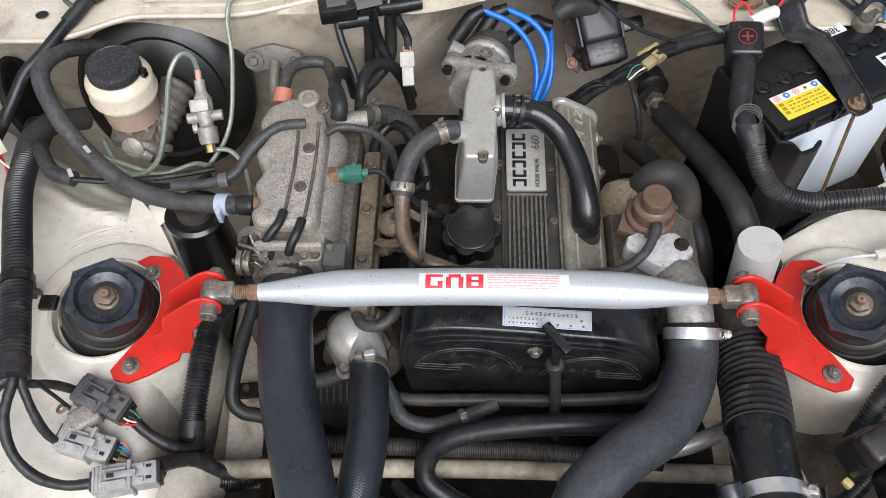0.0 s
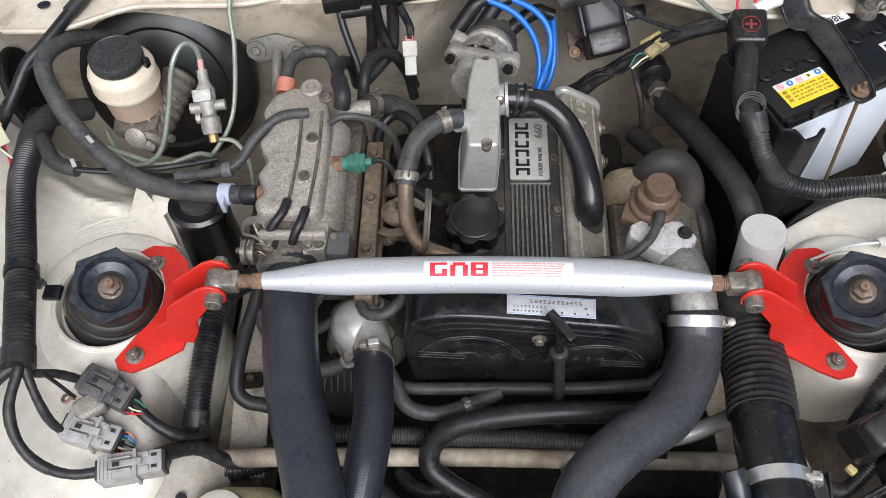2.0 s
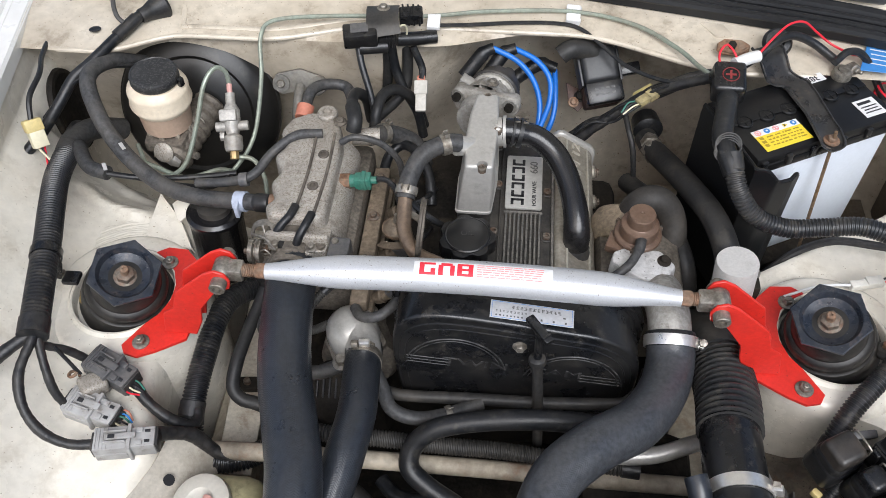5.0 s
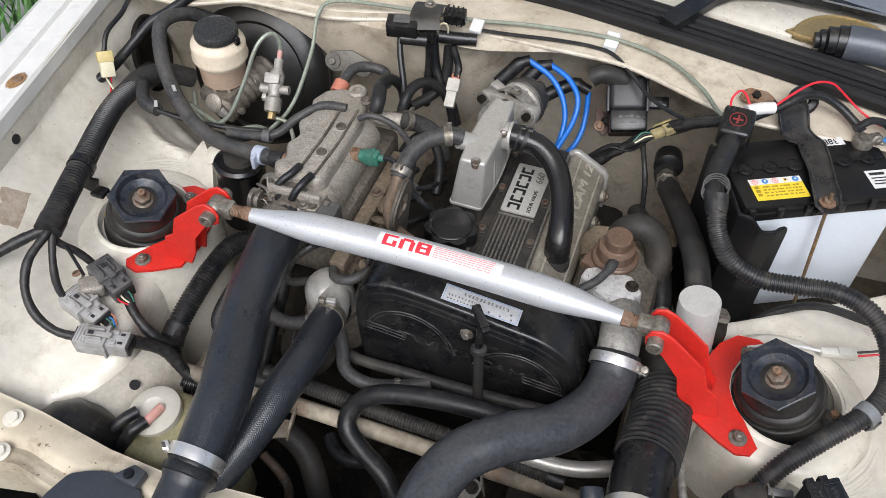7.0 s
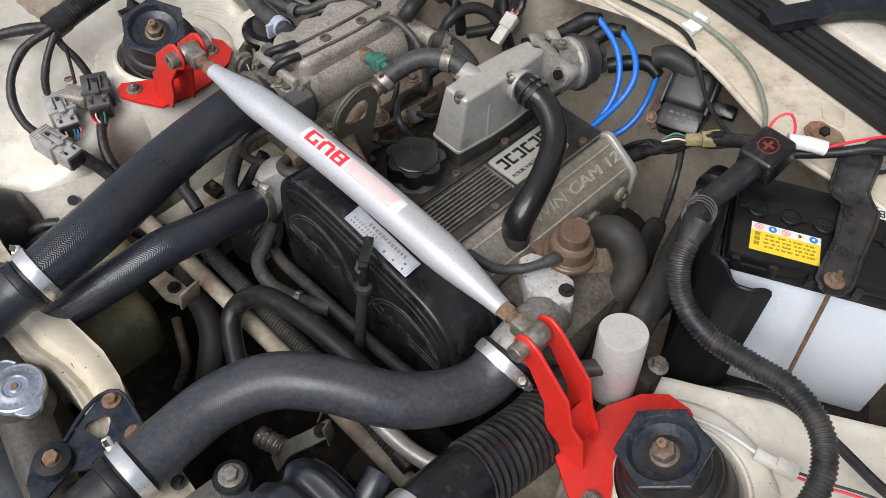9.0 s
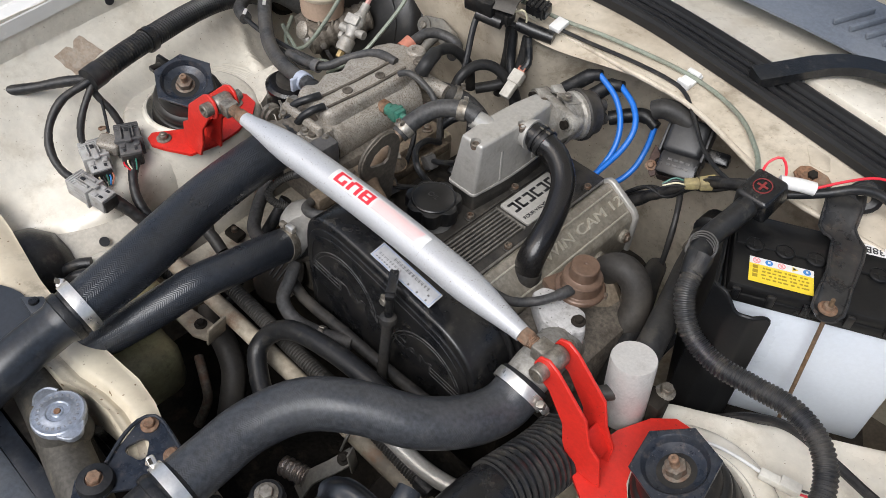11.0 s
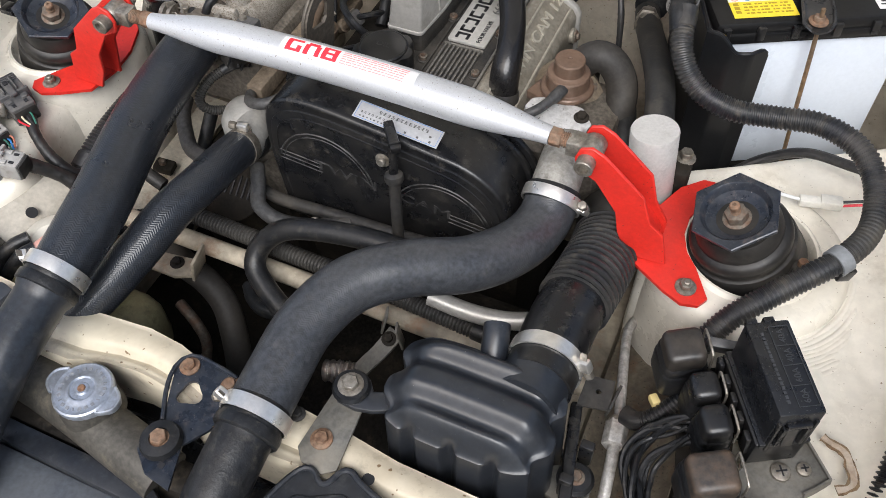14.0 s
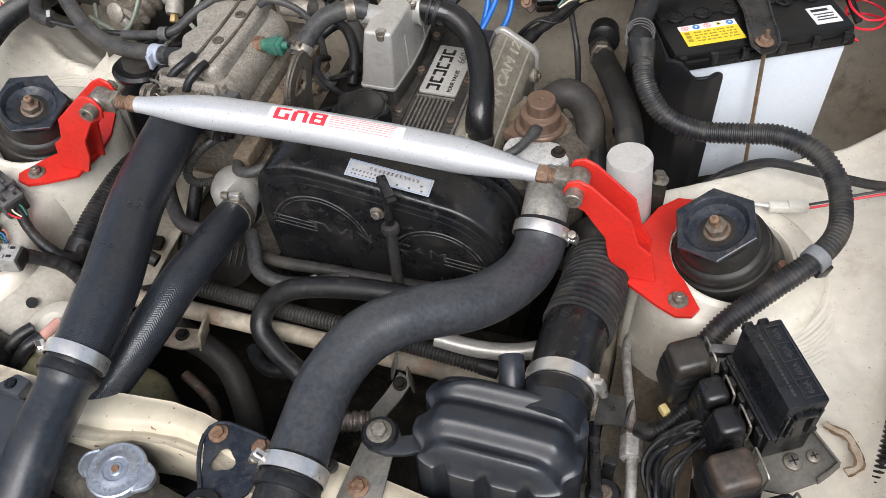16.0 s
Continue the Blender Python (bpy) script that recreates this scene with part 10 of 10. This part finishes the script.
    part("strap", lathe([(0.0128, -0.007), (0.0152, -0.007), (0.0152, 0.007), (0.0128, 0.007), (0.0128, -0.007)], 24, m), M_GREYCLIP, root)
    part("tail", box(0.018, 0.008, 0.016, 0.0015, pose(0.571, -0.021, 0.748, 0, 20, 40)), M_PLASTIC, root)
    part("anchor", lathe([(0, 0), (0.013, 0), (0.014, 0.006), (0.010, 0.012), (0, 0.014)], 16, axis_pose((0.538, -0.010, 0.724), (-0.2, 0.1, 1))), M_DUSTPLASTIC, root)
    part("anchor_bolt", lathe([(0, 0.010), (0.006, 0.010), (0.005, 0.020), (0, 0.021)], 6, axis_pose((0.538, -0.010, 0.724), (-0.2, 0.1, 1))), M_RUSTY, root)
    hose("horn_lead", [(0.405, 0.14, 0.655), (0.438, 0.165, 0.665), (0.471, 0.180, 0.690), (0.514, 0.182, 0.715), (0.568, 0.172, 0.722), (0.64, 0.150, 0.735), (0.70, 0.14, 0.76)], 0.0062, M_TAPE, "black taped lead across the wing shelf", "wiring", 10)
    root = thing("wiring_connector", "small white connector on a white wire", "connector", (0.535, 0.10, 0.715), "wiring connectors")
    part("wire", tube([(0.425, 0.072, 0.722), (0.464, 0.087, 0.726), (0.492, 0.095, 0.724), (0.520, 0.100, 0.720)], 0.0020, 8, 0.008), M_PAPER, root)
    part("plug", box(0.024, 0.012, 0.010, 0.002, pose(0.530, 0.102, 0.714, 0, 0, 12)), M_IVORYC, root)
    part("socket", box(0.024, 0.015, 0.012, 0.002, pose(0.552, 0.108, 0.714, 0, 0, 12)), M_IVORYC, root)
    for dy, mt in ((-0.003, M_REDWIRE), (0.003, M_INK)):
        part("tail", tube([(0.563, 0.110 + dy, 0.720), (0.59, 0.118 + dy, 0.726), (0.625, 0.13 + dy, 0.735), (0.68, 0.14 + dy, 0.752)], 0.0016, 6, 0.008), mt, root)


M_SPECKPIPE = material("speckled_steel_pipe", (0.62, 0.60, 0.57), 0.40, 0.35, dirt=(0.22, 0.18, 0.14), dirt_amount=0.55, dirt_scale=140, grain=0.15)
# rust-stained cream whose base is lowered to hold the shade below the tower
M_RUSTPANEL_SHADED = material("rust_stained_shaded_cream", (0.22, 0.185, 0.135), 0.5, dirt=(0.040, 0.032, 0.025), dirt_amount=0.85, dirt_scale=14, grain=0.15, bump=0.2, bump_scale=160, stain=(0.17, 0.095, 0.05), stain_amount=0.6, stain_scale=34, specks=(0.05, 0.04, 0.03), specks_scale=350, specks_cut=0.68)
M_GREYCLIP = material("grey_clip_plastic", (0.20, 0.21, 0.22), 0.5, grain=0.1)
M_IVORYC = material("off_white_nylon", (0.66, 0.64, 0.58), 0.45, grain=0.05)
right_front()


# ---- beyond the car ----
def grass_tuft():
    rnd = random.Random(12)
    verts, faces = [], []
    for k in range(2600):
        x, y = -3.6 + 2.2 * rnd.random(), -1.2 + 4.0 * rnd.random()
        a, h, w = rnd.random() * 6.283, 0.12 + 0.22 * rnd.random(), 0.006 + 0.006 * rnd.random()
        lean = Vector((math.cos(a + 1.3), math.sin(a + 1.3), 0)) * h * 0.5
        i = len(verts)
        d = Vector((math.cos(a), math.sin(a), 0)) * w
        p = Vector((x, y, 0.0))
        verts += [p - d, p + d, p + d * 0.6 + lean * 0.4 + Vector((0, 0, h * 0.6)), p - d * 0.6 + lean * 0.4 + Vector((0, 0, h * 0.6)), p + lean + Vector((0, 0, h))]
        faces += [(i, i + 1, i + 2, i + 3), (i + 3, i + 2, i + 4)]
    me = bpy.data.meshes.new("grass")
    me.from_pydata(verts, [], faces)
    me.materials.append(M_GRASS)
    tagged(new("grass", me), "bright green grass beside the yard", "grass", kind="stuff")


grass_tuft()


def wing_marks():
    root = thing("rust_patch", "rust bubble with a bolt on the white wing lip", "rust patch", (-0.69, 0.075, 0.872))
    part("stain", prism([(0.0115 * math.cos(a * math.pi / 36) * (1 + 0.10 * noise.noise(Vector((a * 0.5, 1, 2)))), 0.019 * math.sin(a * math.pi / 36) * (1 + 0.22 * noise.noise(Vector((a * 0.45, 5, 2))))) for a in range(72)], 0, 0.0007, 0, pose(-0.690, 0.072, 0.8725)), M_RUSTSTAIN, root)
    part("bolt", lathe([(0, 0), (0.0085, 0), (0.0075, 0.002), (0.004, 0.003), (0, 0.003)], 16, pose(-0.690, 0.075, 0.873)), M_RUSTY, root)
    rag = thing("torn_label", "torn brown paper label on the inner wing wall", "label", (-0.655, -0.06, 0.72))
    def paper(u, v):
        wob = 0.0022 * noise.noise(Vector((u * 3, v * 3, 7)))
        notch = 0.006 * smooth01(1 - abs(u - 0.62) / 0.16) * smooth01((v - 0.4) / 0.6)
        x = 0.605 * (1 - u) * (1 - v) + 0.623 * u * (1 - v) + 0.629 * (1 - u) * v + 0.644 * u * v + wob - notch
        y = -0.104 * (1 - u) * (1 - v) - 0.044 * u * (1 - v) - 0.120 * (1 - u) * v - 0.067 * u * v + wob
        rise = 0.115 * max(0.0, 1 - (wall_x(y) - x) / 0.125) ** 1.35
        z = 0.688 + rise + 0.0035 * noise.noise(Vector((x * 9, y * 9, -1))) + 0.0016 * noise.noise(Vector((x * 31, y * 31, 4)))
        return Vector((-x + 0.0014, y, z + 0.0016))
    bm = empty_bm()
    grids = [[[bm.verts.new(paper(i / 24, j / 16) - Vector((0, 0, down))) for j in range(17)] for i in range(25)] for down in (0, 0.0012)]
    for g in grids:
        for i in range(24):
            for j in range(16):
                bm.faces.new((g[i][j], g[i + 1][j], g[i + 1][j + 1], g[i][j + 1]))
    top, low = grids
    rim = [(i, 0) for i in range(24)] + [(24, j) for j in range(16)] + [(i, 16) for i in range(24, 0, -1)] + [(0, j) for j in range(16, 0, -1)]
    for (i, j), (p, q) in zip(rim, rim[1:] + rim[:1]):
        bm.faces.new((top[i][j], low[i][j], low[p][q], top[p][q]))
    bmesh.ops.recalc_face_normals(bm, faces=bm.faces[:])
    part("paper", bm, M_TORN, rag)


def paint_peel():
    root = thing("paint_peel", "brown peeled and rusty strip in the cream paint", "peeled paint", (0.61, -0.19, 0.70))
    line = [(0.592, -0.178), (0.601, -0.182), (0.610, -0.184), (0.617, -0.190), (0.620, -0.198), (0.624, -0.206), (0.625, -0.215), (0.620, -0.222), (0.612, -0.227)]
    for name, wide, z, m in (("edge", 0.0100, 0.7032, M_RUSTDARK), ("bare_strip", 0.0060, 0.7040, M_TORN)):
        part(name, ribbon([(x, y, 0.0) for x, y in line], lambda k, w=wide: w * (1.0 + 0.55 * noise.noise(Vector((k * 9, w * 900, 3)))), 0.0008, step=0.003), m, root).data.transform(pose(0, 0, z))


M_RUSTDARK = material("dark_rust_edge", (0.17, 0.105, 0.055), 0.7, dirt=(0.34, 0.25, 0.15), dirt_amount=0.7, dirt_scale=90, grain=0.25)
M_RUSTSTAIN = material("rust_stain", (0.36, 0.20, 0.085), 0.7, dirt=(0.16, 0.070, 0.028), dirt_amount=0.9, dirt_scale=90, grain=0.25, grain_scale=400, stain=(0.60, 0.48, 0.34), stain_amount=0.6, stain_scale=150)
M_TORN = material("torn_brown_paper", (0.42, 0.33, 0.25), 0.8, dirt=(0.62, 0.57, 0.5), dirt_amount=0.6, dirt_scale=60, grain=0.12)
def corner_shade():
    """Dark dished oval added on the wing wall to stand in for the corner's shadow."""
    root = thing("corner_shade_oval", "dark oval on the wing wall standing in for a shadowed corner", "grommet", (-0.69, 0.375, 0.715))
    m = axis_pose((-0.6935, 0.372, 0.716), (0.98, 0.14, 0.11)) @ Matrix.Diagonal((1.0, 1.25, 1.0, 1))
    # near-black disc in place of shade; no such fitting is known here
    part("shade_oval", lathe([(0.056, -0.004), (0.060, 0.001), (0.058, 0.007), (0.052, 0.008), (0.046, 0.002), (0.030, -0.002), (0, -0.003)], 40, m), M_GRIME_SHADE, root)


corner_shade()
wing_marks()
paint_peel()
# black disc laid on the wall paints the dark of a hole
solid("wall_hole_disc", lathe([(0, 0), (0.0075, 0), (0.008, 0.0012), (0.005, 0.002), (0, 0.002)], 18, axis_pose((-0.6610, 0.004, 0.822), (1, 0, 0.15))), M_INK, "small black disc standing in for a hole in the inner wing wall", "plug")


# ---- loose ends by the battery and the front corner ----
def corner_details():
    rnd = random.Random(4)
    root = thing("accessory_wire", "loosely coiled red accessory wire beside the battery", "wire", (0.615, 0.37, 0.78))
    pts = [(0.53, 0.41, 0.870), (0.56, 0.42, 0.855)]
    for k in range(16):
        a = k * 1.15
        pts.append((0.600 + 0.026 * math.cos(a) + 0.006 * rnd.random(), 0.385 + 0.026 * math.sin(a), 0.835 - 0.003 * k + 0.006 * rnd.random()))
    part("wire", tube(pts, 0.0016, 6, 0.006), M_REDWIRE, root)
    g = thing("wing_grommet", "black rubber grommet in the wall behind the battery", "grommet", (0.70, 0.25, 0.66))
    part("ring", lathe([(0.012, 0), (0.030, 0), (0.032, 0.006), (0.026, 0.013), (0.014, 0.014)], 24, axis_pose((0.708, 0.245, 0.675), (-1, -0.1, 0.2))), M_RUBBER, g)
    b = thing("corner_bracket", "black plastic corner bracket with a yellowed screw", "bracket", (-0.53, -0.36, 0.70))
    part("plate", prism([(-0.560, -0.45), (-0.565, -0.345), (-0.552, -0.326), (-0.528, -0.322), (-0.510, -0.336), (-0.505, -0.45)], 0.706, 0.716, 0.003, None, 2, 1.0, 0.004), M_PLASTIC, b)
    part("screw", lathe([(0, 0), (0.008, 0), (0.0075, 0.003), (0.003, 0.004), (0, 0.003)], 16, pose(-0.532, -0.343, 0.716)), M_BRASS, b)


corner_details()


def seam_sealer(sx, start, end, radii, seed):
    """Brushed strokes of sealer round a strut tower."""
    rnd = random.Random(seed)
    bm = empty_bm()
    for k in range(radii):
        r = 0.114 + 0.0042 * k + 0.0015 * rnd.random()
        a0, a1 = start + 14 * rnd.random(), end - 18 * rnd.random()
        pts = []
        for i in range(9):
            a = radians(a0 + (a1 - a0) * i / 8)
            pts.append((sx * 0.483 + r * math.cos(a) + 0.0012 * rnd.random(), 0.018 + r * 1.02 * math.sin(a), 0.6905 + 0.0030 * rnd.random() - 0.0004 * k))
        add(bm, tube(pts, 0.0024, 6, 0.012, flat=0.22, up=(0, 0, 1)))
    solid("seam_sealer", bm, M_CREAM, "brushed cream seam sealer strokes round the strut tower", "sealer")


seam_sealer(1, -62, 12, 13, 3)
seam_sealer(-1, 70, 150, 8, 4)


def small_marks():
    for at, yaw in (((-0.5425, 0.180, 0.7865), 35), ((-0.518, 0.204, 0.8065), 50)):
        solid("tape_tag", box(0.0055, 0.0125, 0.0010, 0.0003, Matrix.Translation(at) @ pose(0, 0, 0, 20, 15, yaw)), M_TAG, "small grubby white tape tag on a hose", "tag", "tape tags")
    hose("breather_tube", [(-0.300, 0.066, 0.668), (-0.308, 0.031, 0.655), (-0.314, 0.006, 0.650), (-0.321, -0.040, 0.640), (-0.322, -0.074, 0.625), (-0.308, -0.087, 0.615), (-0.293, -0.088, 0.610), (-0.27, -0.090, 0.60)], 0.0098, M_DUSTHOSE, "dusty black hose hanging beside the intake hose", "hose", 14)
    root = thing("cowl_label", "blue printed maker's label on the cream cowl", "label", (0.57, 0.415, 0.866))
    part("sheet", prism([(0.538, 0.379), (0.580, 0.375), (0.606, 0.458), (0.568, 0.456)], 0.8655, 0.8665, 0.0003, None, 1, 1.0, 0.002), M_BLUEINK, root)
    bars([(0.0, 0.030 - 0.011 * k, 0.026 - 0.004 * (k % 2), 0.0022) for k in range(6)], M_PAPER, pose(0.573, 0.417, 0.8669, 0, 0, -14), root)
    root = thing("loom_connector", "yellowed nylon connector taped to the wiring loom", "connector", (0.245, 0.355, 0.815))
    m = axis_pose((0.228, 0.342, 0.815), (0.75, 0.62, 0.12), 0)
    part("plug", box(0.014, 0.011, 0.020, 0.002, m), M_OLDNYLON, root)
    part("socket", box(0.016, 0.013, 0.018, 0.002, m @ pose(0, 0, 0.020)), M_OLDNYLON, root)
    for k in range(4):
        part("wire", tube([m @ Vector((-0.006 + 0.004 * k, 0, 0.001)), m @ Vector((-0.007 + 0.005 * k, 0.003, -0.012)), m @ Vector((-0.002 + 0.002 * k, -0.004, -0.028))], 0.0013, 6, 0.004), (M_INK, M_IVORY, M_INK, M_GREEN)[k], root)
    root = thing("gusset_plate", "bare cream sheet gusset beside the black canister", "gusset", (-0.46, 0.15, 0.70))
    part("plate", prism([(-0.492, 0.207), (-0.489, 0.126), (-0.411, 0.104), (-0.430, 0.135), (-0.446, 0.159)], 0.6985, 0.7015, 0.0008, None, 1, 1.0, 0.002), M_CREAM, root)
    part("folded_flange", ribbon([(-0.488, 0.205, 0.700), (-0.446, 0.159, 0.700), (-0.430, 0.135, 0.700), (-0.411, 0.104, 0.700)], 0.014, 0.002, (0.75, 0.6, 0.2)), M_CREAM, root)
    root = thing("conduit_bolt", "rusty flanged bolt with a black conduit clip", "bolt", (-0.581, 0.039, 0.69))
    part("bolt_head", lathe([(0, 0), (0.013, 0), (0.0125, 0.003), (0.0075, 0.004), (0.0072, 0.011), (0.0040, 0.0115), (0.004, 0.020), (0, 0.0205)], 18, pose(-0.579, 0.040, 0.6945)), M_AGED, root)
    part("clip", box(0.022, 0.008, 0.030, 0.002, pose(-0.589, 0.030, 0.712, 0, 20, 20)), M_PLASTIC, root)
    root = thing("rail_clip", "grimy black edge clip on the chassis rail", "clip", (-0.33, -0.03, 0.56))
    part("body", box(0.030, 0.022, 0.014, 0.004, pose(-0.322, -0.035, 0.556, 0, 8, 10)), M_GRIME_SHADE, root)
    part("stud", lathe([(0, 0), (0.006, 0), (0.005, 0.008), (0, 0.009)], 12, pose(-0.322, -0.035, 0.568)), M_AGED, root)


M_OLDNYLON = material("stained_old_nylon", (0.36, 0.30, 0.15), 0.5, grain=0.1, dirt=(0.12, 0.10, 0.07), dirt_amount=0.7, dirt_scale=60)
M_TAG = material("grubby_tape", (0.46, 0.45, 0.44), 0.5, grain=0.1, dirt=(0.25, 0.23, 0.2), dirt_amount=0.5, dirt_scale=90)
small_marks()
